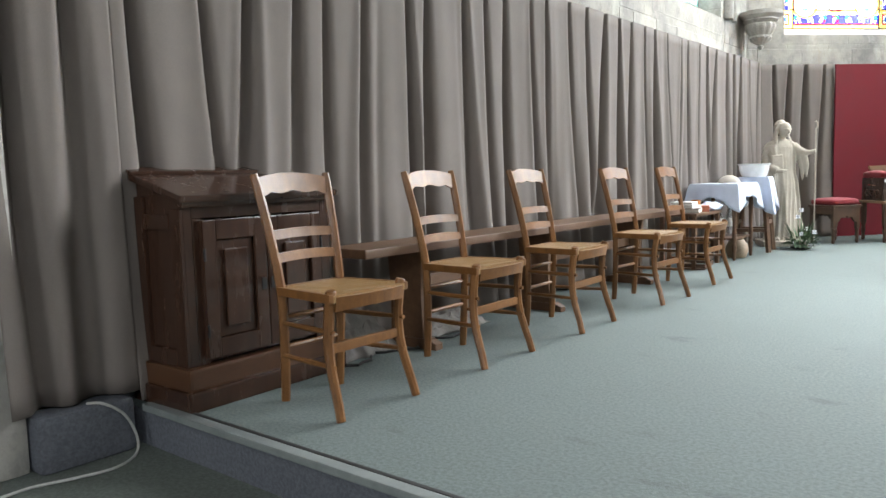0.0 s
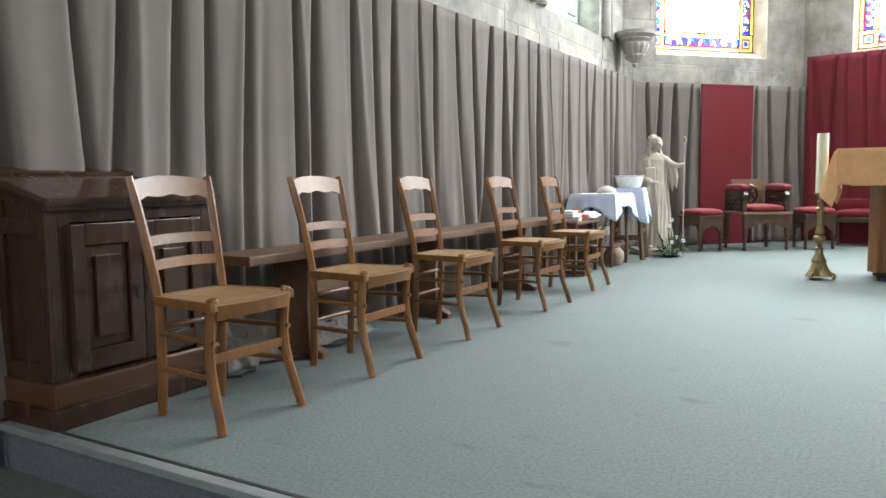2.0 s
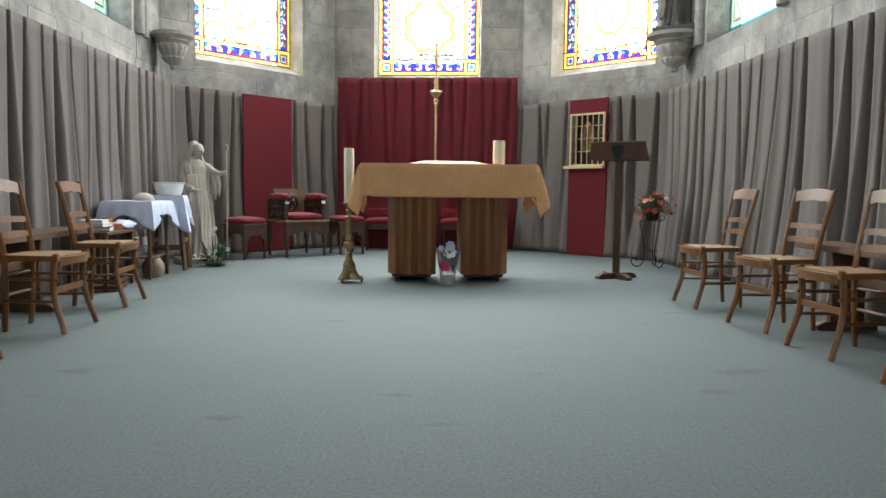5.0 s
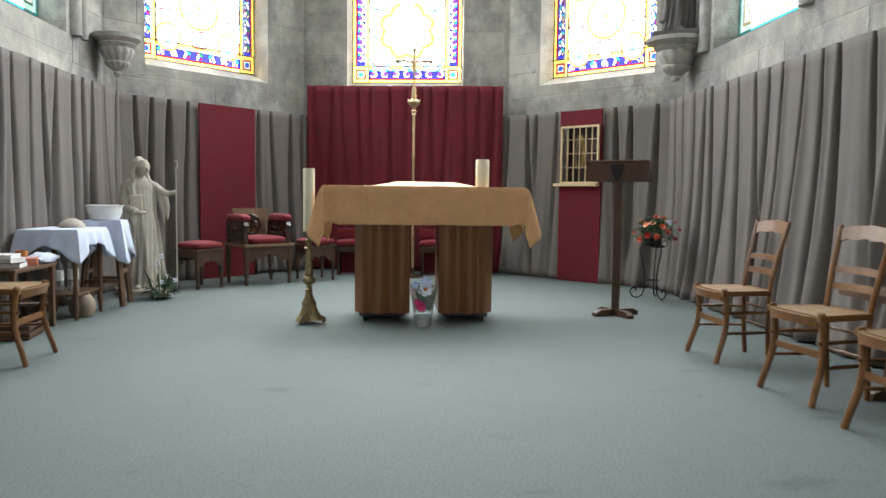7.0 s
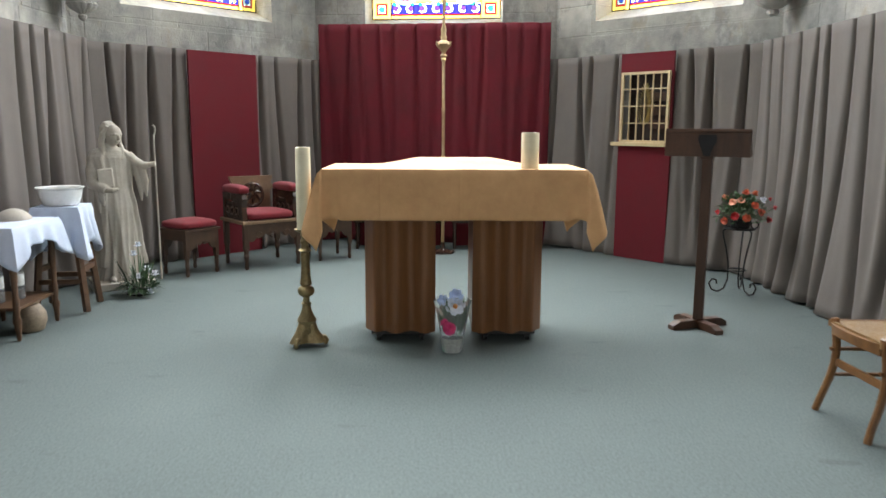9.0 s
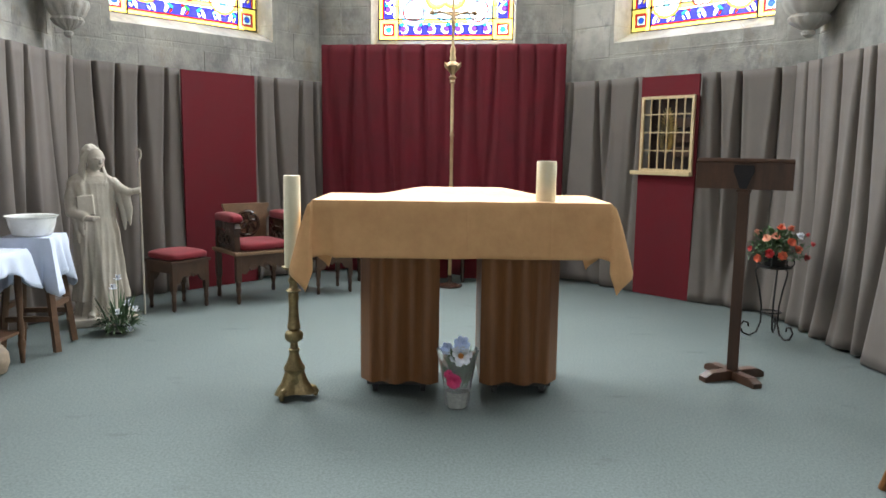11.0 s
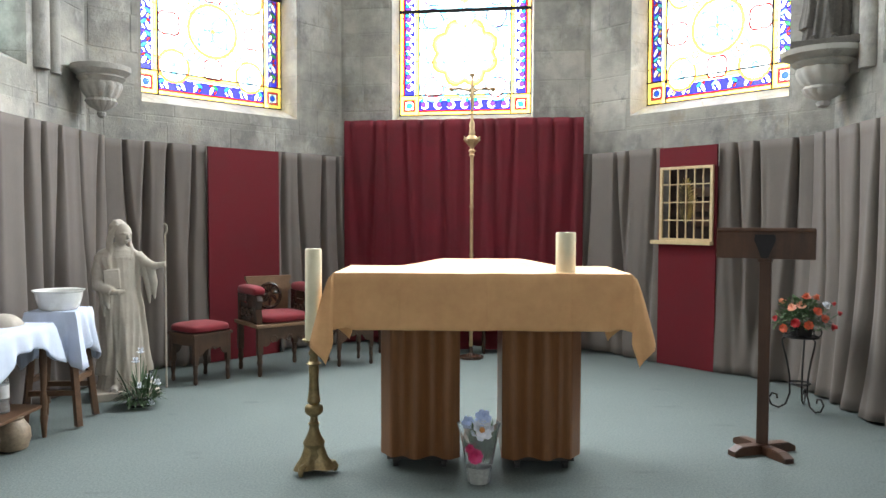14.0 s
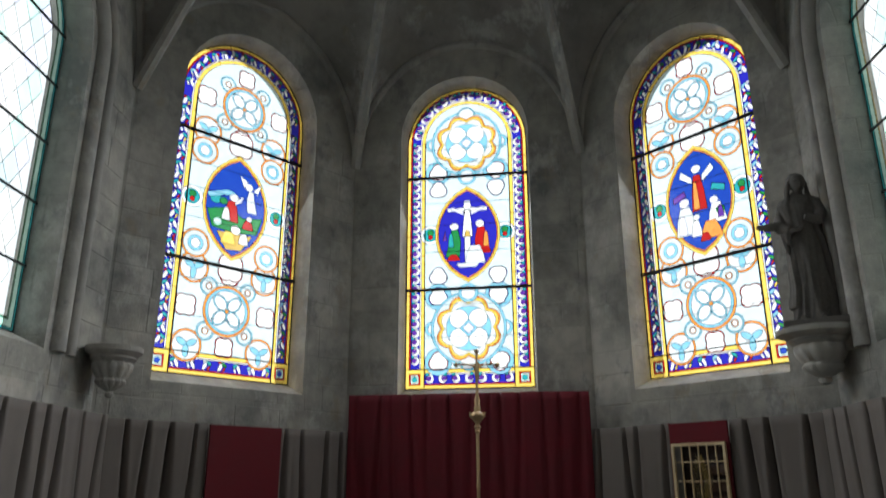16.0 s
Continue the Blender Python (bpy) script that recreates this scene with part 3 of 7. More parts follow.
TAUPE = "floor-length taupe curtain hung in pinched pleats against the wall"
HEM = 0.012
P1, P2, P3, P4 = LINE[1], LINE[2], LINE[3], LINE[4]
L1, L2 = on(P1, P2, 0.97, 0, 0).to_2d(), on(P1, P2, 1.77, 0, 0).to_2d()
R1, R2 = on(P3, P4, 0.98, 0, 0).to_2d(), on(P3, P4, 1.585, 0, 0).to_2d()
drape("curtain", (LEFT - 0.06, 1.03), (LEFT - 0.06, FRONT - 0.02), 0.055, 2.16, DRAPE, "taupe curtain end hanging over a low plinth", seed=11)
drape("curtain", (LEFT - 0.06, FRONT - 0.02), P1, HEM, 2.15, DRAPE, TAUPE, seed=1)
drape("curtain", P1, L1, HEM, 2.13, DRAPE, TAUPE, seed=2)
drape("curtain", L2, P2, HEM, 2.13, DRAPE, TAUPE, seed=3)
drape("curtain", P3, R1, HEM, 2.13, DRAPE, TAUPE, seed=4)
drape("curtain", R2, P4, HEM, 2.13, DRAPE, TAUPE, seed=5)
drape("curtain", P4, (RIGHT, 1.115), HEM, 2.15, DRAPE, TAUPE, seed=6, splay=0.1)
drape("red_curtain", P2, P3, HEM, 2.53, CRIMSON, "tall crimson curtain hung behind the altar", spacing=0.21, slot=0.036, seed=8, off=0.05, close=2.4, gather=0.8, splay=0.0)


def red_panel(p, q, hole=None):
    """A flat board covered in red felt, with an opening where one is given."""
    t = thing("felt_screen", Matrix(), "flat red felt-covered screen set between the taupe curtains", "screen")
    length = (q - p).length
    pieces = [(0, length, 0.004, 2.12)] if not hole else [(0, length, 0.004, hole[0]), (0, length, hole[1], 2.12), (0, 0.03, hole[0], hole[1]), (length - 0.03, length, hole[0], hole[1])]
    for a, b, lo, hi in pieces:
        d = (q - p).normalized()
        m = Matrix(((d.x, -d.y, 0, p.x), (d.y, d.x, 0, p.y), (0, 0, 1, 0), (0, 0, 0, 1)))
        part("board", box(a, b, -0.045, -0.02, lo, hi, 0.0, None, m), RED_PANEL, t)
    return t


red_panel(L1, L2)
red_panel(R1, R2, (1.19, 1.93))


# ---- stained glass ----
from mathutils.geometry import delaunay_2d_cdt


def ring(cx, cy, r, steps=18, squash=1.0, a0=0.0):
    return [(cx + r * math.cos(a0 + 2 * math.pi * k / steps), cy + r * squash * math.sin(a0 + 2 * math.pi * k / steps)) for k in range(steps)]


def rosette(cx, cy, r, lobes, deep=0.16, steps=40, turn=0.0):
    return [(cx + r * (1 + deep * abs(math.sin(lobes * (a + turn) / 2)) - deep) * math.cos(a), cy + r * (1 + deep * abs(math.sin(lobes * (a + turn) / 2)) - deep) * math.sin(a)) for a in (2 * math.pi * k / steps for k in range(steps))]


def petal(cx, cy, long, wide, turn, steps=10):
    """A small oval leaf lying at an angle."""
    c, s = math.cos(turn), math.sin(turn)
    return [(cx + long * math.cos(b) * c - wide * math.sin(b) * s, cy + long * math.cos(b) * s + wide * math.sin(b) * c) for b in (2 * math.pi * k / steps for k in range(steps))]


def mandorla(cx, cy, w, h, steps=11):
    r = (w * w + h * h) / (2 * w)
    a = math.asin(h / r)
    right = [(cx + w - r + r * math.cos(t), cy + r * math.sin(t)) for t in (blend(-a, a, k / steps) for k in range(steps))]
    left = [(cx - w + r - r * math.cos(t), cy + r * math.sin(t)) for t in (blend(a, -a, k / steps) for k in range(steps))]
    return right + left


def glaze(name, p, q, u0, u1, low, spring, n, shapes, bars, label, leads=()):
    """Cuts the shapes, later ones over earlier ones, into panes with lead between them, and sets them in the opening."""
    t = thing(name, Matrix(), label, "window")
    t["kind"] = "structure"
    verts, faces, edges = [], [], []
    for pts, colour in shapes:
        base = len(verts)
        if sum(a[0] * b[1] - b[0] * a[1] for a, b in zip(pts, pts[1:] + pts[:1])) < 0:
            pts = pts[::-1]
        verts += [Vector(v) for v in pts]
        faces.append(list(range(base, base + len(pts))))
    out_v, out_e, out_f, _, _, orig = delaunay_2d_cdt(verts, [], faces, 1, 1e-5, True)
    by = {}
    for f, o in zip(out_f, orig):
        if o:
            by.setdefault(max(o), []).append(f)
    for i, fs in sorted(by.items()):
        bm = bmesh.new()
        seen = {}
        for f in fs:
            vs = []
            for v in f:
                if v not in seen:
                    seen[v] = bm.verts.new(on(p, q, u0 + out_v[v].x, n, low + out_v[v].y))
                vs.append(seen[v])
            try:
                bm.faces.new(vs)
            except ValueError:
                pass
        pane = part("pane", bm, GLASS[shapes[i][1]], t)
        pane.visible_shadow = False
    owner = {}
    for i, fs in by.items():
        for f in fs:
            for a, b in zip(f, f[1:] + f[:1]):
                owner.setdefault((min(a, b), max(a, b)), []).append(i)
    bm = bmesh.new()
    for (a, b), own in owner.items():
        if len(own) == 1 or own[0] != own[1]:
            pa, pb = out_v[a], out_v[b]
            d = pb - pa
            if d.length < 1e-5:
                continue
            s = Vector((-d.y, d.x)).normalized() * 0.0034
            e = d.normalized() * 0.002
            quad = [pa - s - e, pb - s + e, pb + s + e, pa + s - e]
            bm.faces.new([bm.verts.new(on(p, q, u0 + v.x, n - 0.004, low + v.y)) for v in quad])
    for a, b in leads:
        pa, pb = Vector(a), Vector(b)
        side = Vector((pa.y - pb.y, pb.x - pa.x)).normalized() * 0.004
        bm.faces.new([bm.verts.new(on(p, q, u0 + v.x, n - 0.0045, low + v.y)) for v in (pa - side, pb - side, pb + side, pa + side)])
    part("lead_came", bm, LEAD, t, "black lead cames")
    for a, za, b, zb, w in bars:
        part("saddle_bar", bar(on(p, q, u0 + a, n - 0.016, low + za), on(p, q, u0 + b, n - 0.016, low + zb), 0.014, w), LEAD, t)
    w = u1 - u0
    bm = bmesh.new()
    outer, inner = arch(-0.02, w + 0.02, -0.02, spring - low), arch(0.012, w - 0.012, 0.012, spring - low)
    for i in range(len(outer)):
        j = (i + 1) % len(outer)
        bm.faces.new([bm.verts.new(on(p, q, u0 + a, n - 0.006, low + z)) for a, z in (outer[i], outer[j], inner[j], inner[i])])
    part("frame", bm, LEAD, t)
    return t


def saint_window(w, spring, seed, scene_colours):
    """The panes of a figured window: yellow and blue borders, geometric grisaille and a pointed oval with a scene."""
    rng = random.Random(seed)
    r = w / 2
    top = spring
    S = []
    S.append((arch(0.0, w, 0.0, top, 26), "yellow"))
    b1, b2, b3 = 0.045, 0.19, 0.235
    S.append((arch(b1, w - b1, b1, top, 26), "red"))
    S.append((arch(b1 + 0.018, w - b1 - 0.018, b1 + 0.018, top, 26), "blue"))
    S.append((arch(b2 - 0.016, w - b2 + 0.016, b2 - 0.016, top, 26), "white"))
    S.append((arch(b2, w - b2, b2, top, 26), "yellow"))
    S.append((arch(b3, w - b3, b3, top, 26), "frost"))
    # scrolls of the border
    mid = (b1 + b2) / 2 + 0.005
    places = []
    z = 0.34
    while z < top:
        places += [(mid, z, 0), (w - mid, z, 1)]
        z += 0.112
    for k in range(1, 17):
        a = math.pi * k / 17
        places.append((r - (r - mid) * math.cos(a), top + (r - mid) * math.sin(a), k % 2))
    for k in range(7):
        places.append((0.30 + (w - 0.6) * k / 6, mid, k % 2))
    for k, (x, y, side) in enumerate(places):
        if seed == 2:
            S.append((ring(x, y, 0.052, 12), "white"))
            S.append((ring(x + 0.014 * (1 if side else -1), y + 0.006, 0.034, 8), "violet"))
            S.append((ring(x + 0.030 * (1 if side else -1), y + 0.054, 0.024, 6), "teal"))
        else:
            lean = 1 if k % 4 < 2 else -1
            S.append((petal(x - 0.020 * lean, y - 0.010, 0.050, 0.020, 1.1 * lean), "white"))
            S.append((petal(x + 0.022 * lean, y + 0.022, 0.040, 0.018, -0.6 * lean), ("teal", "green", "teal", "pale_blue")[k % 4]))
            S.append((petal(x + 0.024 * lean, y - 0.030, 0.026, 0.013, 0.9 * lean), ("yellow", "white", "red", "white")[(k // 2) % 4]))
            S.append((petal(x - 0.026 * lean, y + 0.040, 0.022, 0.012, 0.4 * lean), ("red", "violet", "white")[k % 3]))
    for x in (0.0, w - b3):
        S.append(([(x, 0), (x + b3, 0), (x + b3, b3), (x, b3)], "yellow"))
        S.append(([(x + 0.05, 0.05), (x + b3 - 0.05, 0.05), (x + b3 - 0.05, b3 - 0.05), (x + 0.05, b3 - 0.05)], "red"))
        S.append(([(x + 0.07, 0.07), (x + b3 - 0.07, 0.07), (x + b3 - 0.07, b3 - 0.07), (x + 0.07, b3 - 0.07)], "mint"))
        S.append((ring(x + b3 / 2, b3 / 2, 0.035, 8), "sky_blue" if seed != 2 else "teal"))
    # grisaille of the field
    total = top + r
    z1_, z2_ = 0.305 * total, 0.68 * total
    low_c, high_c = (b3 + z1_) / 2, z2_ + 0.47
    inner = r - b3

    def outlined(pts, grow, line, fill):
        c = Vector((sum(p[0] for p in pts) / len(pts), sum(p[1] for p in pts) / len(pts)))
        S.append(([tuple(c + (Vector(p) - c) * grow) for p in pts], line))
        S.append((pts, fill))

    for c in (low_c, high_c):
        if seed == 2:
            for sx in (-1, 1):
                S.append((ring(r + sx * (inner - 0.10), c, 0.095, 14), "pale_blue"))
                S.append((ring(r + sx * (inner - 0.10), c, 0.06, 12), "clear"))
                for sy in (-1, 1):
                    if c == high_c and sy > 0:
                        continue
                    x, y = r + sx * (inner - 0.17), c + sy * 0.40
                    S.append((ring(x, y, 0.165, 16), "pale_blue"))
                    outlined(rosette(x, y, 0.115, 3, 0.2, 24, 0.5 * sx), 1.10, "violet" if sy > 0 else "red", "white")
            outlined(ring(r, c, 0.43, 32), 1.07, "pale_blue", "frost")
            for sy in (-1, 1):
                outlined(ring(r, c + sy * 0.40, 0.10, 16), 1.2, "pale_blue", "clear")
            S.append((rosette(r, c, 0.41, 8, 0.17, 64), "orange"))
            S.append((rosette(r, c, 0.385, 8, 0.17, 64), "yellow"))
            S.append((rosette(r, c, 0.35, 8, 0.17, 64), "clear"))
            S.append((ring(r, c, 0.275, 24), "pale_blue"))
            for k in range(4):
                a = math.pi / 4 + math.pi / 2 * k
                S.append((ring(r + 0.165 * math.cos(a), c + 0.165 * math.sin(a), 0.115, 14), "white"))
            S.append(([(r, c - 0.11), (r + 0.11, c), (r, c + 0.11), (r - 0.11, c)], "pale_blue"))
            S.append(([(r, c - 0.07), (r + 0.07, c), (r, c + 0.07), (r - 0.07, c)], "lilac"))
        else:
            for sx in (-1, 1):
                for sy in (-1, 1):
                    if c == high_c and sy > 0:
                        continue
                    x, y = r + sx * (inner - 0.17), c + sy * 0.42
                    S.append((ring(x, y, 0.175, 18), "orange"))
                    S.append((ring(x, y, 0.150, 18), "clear"))
                    for k in range(3):
                        S.append((petal(x + 0.06 * math.cos(2.1 * k + 0.5), y + 0.06 * math.sin(2.1 * k + 0.5), 0.07, 0.035, 2.1 * k + 0.5), "pale_blue"))
                    S.append((ring(r + sx * 0.24, c + sy * 0.27, 0.06, 10), "pale_blue"))
                    S.append((ring(r + sx * 0.24, c + sy * 0.27, 0.032, 8), "white"))
                outlined(rosette(r + sx * (inner - 0.12), c, 0.125, 4, 0.24, 28, 0.0), 1.10, "red", "white")
            for sx in (-1, 1):
                for sy in (-1, 1):
                    outlined(ring(r + sx * 0.235, c + sy * 0.245, 0.085, 14), 1.22, "pale_blue", "frost")
                    outlined(ring(r + sx * 0.235, c + sy * 0.245, 0.03, 8), 1.4, "orange", "white")
            for sy in (-1, 1):
                outlined(rosette(r, c + sy * 0.40, 0.115, 4, 0.24, 28), 1.12, "red", "white")
            S.append((ring(r, c, 0.285, 28), "orange"))
            S.append((ring(r, c, 0.255, 28), "pale_blue"))
            S.append((ring(r, c, 0.225, 24), "clear"))
            for k in range(4):
                a = math.pi / 4 + math.pi / 2 * k
                S.append((petal(r + 0.115 * math.cos(a), c + 0.115 * math.sin(a), 0.105, 0.075, a), "pale_blue"))
                S.append((petal(r + 0.115 * math.cos(a), c + 0.115 * math.sin(a), 0.085, 0.058, a), "white"))
            S.append((ring(r, c, 0.024, 8), "orange"))
    cy = total * 0.485
    for zc in (z1_, z2_):
        if seed == 2:
            S.append((ring(r, zc - 0.05 if zc == z1_ else zc, 0.12, 16), "pale_blue"))
            S.append((ring(r, zc - 0.05 if zc == z1_ else zc, 0.085, 14), "clear"))
            for sx in (-1, 1):
                outlined(rosette(r + sx * (inner - 0.17), zc + (0.17 if zc == z1_ else -0.17), 0.11, 3, 0.2, 24, 0.5 * sx), 1.10, "violet", "white")
        else:
            for sx in (-1, 1):
                x, y = r + sx * (inner - 0.16), zc + (0.20 if zc == z1_ else -0.20)
                S.append((ring(x, y, 0.165, 18), "orange"))
                S.append((ring(x, y, 0.140, 18), "frost"))
                S.append((ring(x, y, 0.09, 12), "pale_blue"))
                S.append((ring(x, y, 0.055, 10), "white"))
            outlined(rosette(r, zc, 0.165, 4, 0.24, 32, 0.0), 1.08, "red", "white")
    for sx in (b3 + 0.02, w - b3 - 0.02):
        o = 1 if sx < r else -1
        S.append((ring(sx + 0.05 * o, cy, 0.125, 16), "white"))
        S.append((ring(sx + 0.045 * o, cy, 0.090, 14), "teal"))
        S.append((ring(sx + 0.05 * o, cy + 0.03, 0.042, 8), "green"))
        S.append((ring(sx + 0.05 * o, cy - 0.03, 0.030, 8), "red"))
    S.append((mandorla(r, cy, 0.41, 0.635), "yellow"))
    S.append((mandorla(r, cy, 0.385, 0.60), "orange"))
    S.append((mandorla(r, cy, 0.37, 0.575), scene_colours[0]))
    S += [([(r + 1.05 * x, cy + 0.88 * y) for x, y in pts], colour) for pts, colour in scene_colours[1]]
    return S


def robe(x, y, w, h, lean=0.0):
    return [(x - w, y), (x + w, y), (x + 0.8 * w + lean, y + 0.55 * h), (x + 0.45 * w + lean, y + h), (x - 0.45 * w + lean, y + h), (x - 0.8 * w + lean, y + 0.55 * h)]


GARDEN = []
GARDEN += [([(-0.33, -0.1), (-0.1, -0.02), (0.1, -0.12), (0.33, -0.06), (0.27, -0.3), (0.0, -0.34), (-0.26, -0.32)], 'green'),
    ([(-0.2, -0.36), (0.22, -0.34), (0.1, -0.56), (-0.08, -0.58)], 'ochre'),
    (robe(-0.05, -0.2, 0.09, 0.28), 'red'),
    (ring(-0.03, 0.13, 0.055, 9), 'white'),
    (robe(0.2, -0.02, 0.06, 0.3, -0.03), 'clear'),
    (ring(0.14, 0.33, 0.05, 9), 'white')]
GARDEN += [([(0.08, 0.3), (0.02, 0.46), (0.12, 0.4)], 'white'),
    (robe(0.16, -0.26, 0.07, 0.13), 'red'),
    (ring(-0.24, 0.06, 0.07, 8), 'teal'),
    (ring(-0.15, 0.05, 0.05, 7), 'green'),
    (ring(0.02, -0.3, 0.06, 9), 'white'),
    ([(-0.03, 0.02), (0.05, 0.08), (0.09, 0.16), (0.06, 0.17), (0.0, 0.09)], 'lilac')]
GARDEN += [(robe(-0.11, -0.19, 0.05, 0.16), 'clear'),
    ([(0.2, 0.3), (0.3, 0.42), (0.25, 0.26)], 'white'),
    (ring(0.17, -0.11, 0.035, 8), 'lilac'),
    (robe(-0.06, -0.5, 0.09, 0.16), 'yellow'),
    (robe(0.12, -0.47, 0.06, 0.14), 'white'),
    ([(-0.34, 0.12), (-0.1, 0.22), (0.0, 0.19), (-0.12, 0.14), (-0.33, 0.06)], 'pale_blue')]
GARDEN += [(ring(-0.2, -0.24, 0.05, 8), 'mint')]
CRUCIFIXION = []
CRUCIFIXION += [([(-0.24, 0.34), (0.24, 0.34), (0.24, 0.39), (-0.24, 0.39)], 'white'),
    ([(-0.035, -0.42), (0.035, -0.42), (0.035, 0.5), (-0.035, 0.5)], 'clear'),
    (robe(0.0, -0.05, 0.06, 0.4), 'white'),
    (ring(0, 0.42, 0.05, 9), 'white'),
    (robe(-0.18, -0.34, 0.085, 0.4, 0.03), 'green'),
    (ring(-0.16, 0.11, 0.055, 9), 'white')]
CRUCIFIXION += [(robe(0.19, -0.3, 0.09, 0.4, -0.03), 'red'),
    (ring(0.15, 0.14, 0.055, 9), 'white'),
    (robe(0.09, -0.44, 0.12, 0.26), 'clear'),
    (robe(-0.17, -0.4, 0.08, 0.09), 'red'),
    ([(-0.1, -0.5), (0.1, -0.5), (0.14, -0.44), (-0.14, -0.44)], 'clear'),
    ([(-0.2, 0.37), (-0.05, 0.28), (-0.04, 0.33), (-0.19, 0.41)], 'lilac')]
CRUCIFIXION += [([(0.2, 0.37), (0.05, 0.28), (0.04, 0.33), (0.19, 0.41)], 'lilac'),
    (robe(-0.2, -0.2, 0.035, 0.2), 'teal'),
    (robe(0.22, -0.2, 0.035, 0.22), 'orange'),
    ([(-0.3, -0.1), (-0.27, 0.05), (-0.25, -0.1)], 'violet'),
    (robe(0.0, -0.05, 0.035, 0.1), 'ochre')]
VISION = []
VISION += [(robe(0.0, -0.14, 0.085, 0.46), 'red'),
    (ring(0.0, 0.4, 0.055, 9), 'white'),
    ([(-0.2, 0.34), (-0.06, 0.22), (-0.06, 0.3), (-0.17, 0.42)], 'white'),
    ([(0.2, 0.34), (0.06, 0.22), (0.06, 0.3), (0.17, 0.42)], 'white'),
    (robe(-0.17, -0.42, 0.12, 0.36), 'clear'),
    (ring(-0.17, 0.0, 0.06, 9), 'lilac')]
VISION += [(robe(0.18, -0.34, 0.1, 0.24), 'white'),
    (ring(0.16, -0.06, 0.05, 9), 'lilac'),
    (robe(0.1, -0.52, 0.12, 0.22), 'orange'),
    (ring(0.22, -0.2, 0.05, 8), 'green'),
    (robe(-0.03, -0.12, 0.035, 0.36), 'orange'),
    (robe(-0.21, -0.4, 0.05, 0.24), 'lilac')]
VISION += [(robe(-0.06, -0.46, 0.06, 0.2), 'white'),
    (ring(-0.05, -0.22, 0.04, 8), 'clear'),
    (robe(0.22, -0.3, 0.035, 0.16), 'violet'),
    ([(-0.3, 0.1), (-0.16, 0.16), (-0.14, 0.08), (-0.29, 0.02)], 'violet'),
    ([(0.3, 0.1), (0.16, 0.16), (0.14, 0.08), (0.29, 0.02)], 'teal'),
    (robe(0.03, -0.54, 0.06, 0.1), 'red')]
SCENES = [('sky_blue', GARDEN), ('blue', CRUCIFIXION), ('sky_blue', VISION)]
for k, (name, i, a, b) in enumerate(APSE):
    off = (FACE[i] - LINE[i]).dot((LINE[i + 1] - LINE[i]).normalized())
    w = b - a
    tall = SPRINGS[i] - SILL
    top = tall + w / 2
    bars = [(0, top * f, w, top * f, 0.042) for f in (0.305, 0.68)] + [(0, 0.235, w, 0.235, 0.014)] + [(x, 0.0, x, tall, 0.016) for x in (0.235, w - 0.235)]
    leads = []
    z = 0.38
    while z < tall:
        for x0, x1 in ((0, 0.063), (0.174, 0.235), (w - 0.235, w - 0.174), (w - 0.063, w)):
            leads.append(((x0, z), (x1, z)))
        z += 0.128 * 2
    for a_ in (18, 36, 54, 72, 90, 108, 126, 144, 162):
        c_, s_ = math.cos(radians(a_)), math.sin(radians(a_))
        leads.append(((w / 2 + (w / 2 - 0.235) * c_, tall + (w / 2 - 0.235) * s_), (w / 2 + w / 2 * c_, tall + w / 2 * s_)))
    for z in (0.62, 1.02, 1.7, 2.05, 2.35, 2.9, 3.1):
        if z < tall:
            leads.append(((0.235, z), (w - 0.235, z)))
    glaze(f"window_{k + 1}", FACE[i], FACE[i + 1], a - off, b - off, SILL, SPRINGS[i], 0.255, saint_window(w, tall, k + 1, SCENES[k]), bars,
          "round-headed stained glass window with blue and yellow border and oval scene", leads)


def lozenge_window(w, spring, seed):
    """Pale diamond quarries inside a green and yellow edge."""
    rng = random.Random(seed)
    S = [(arch(0, w, 0, spring, 22), "teal"), (arch(0.03, w - 0.03, 0.03, spring, 22), "mint"), (arch(0.09, w - 0.09, 0.09, spring, 22), "yellow" if seed == 2 else "green"), (arch(0.105, w - 0.105, 0.105, spring, 22), "clear")]
    dx, dz, y, row = 0.22, 0.32, 0.30, 0
    while y < spring + 0.3:
        x = 0.27 + (dx / 2 if row % 2 else 0)
        while x < w - 0.24:
            if y < spring or (x - w / 2) ** 2 + (y - spring) ** 2 < (w / 2 - 0.27) ** 2:
                S.append(([(x, y - dz / 2), (x + dx / 2, y), (x, y + dz / 2), (x - dx / 2, y)], rng.choice(["clear", "white", "frost", "mint", "lilac", "clear", "white"])))
            x += dx
        y += dz / 2
        row += 1
    return S


for k, (i, u) in enumerate(((0, SIDE_WINDOWS[0][0] - BACK), (4, FACE[4].y - SIDE_WINDOWS[0][1]))):
    w, tall = 1.55, 5.3 - 2.72
    glaze(f"window_{k + 4}", FACE[i], FACE[i + 1], u, u + w, 2.72, 5.3, 0.255, lozenge_window(w, tall, k + 1), [(0, z, w, z, 0.022) for z in (0.55, 1.1, 1.65, 2.2, 2.7)],
          "round-headed leaded window of pale diamond panes")

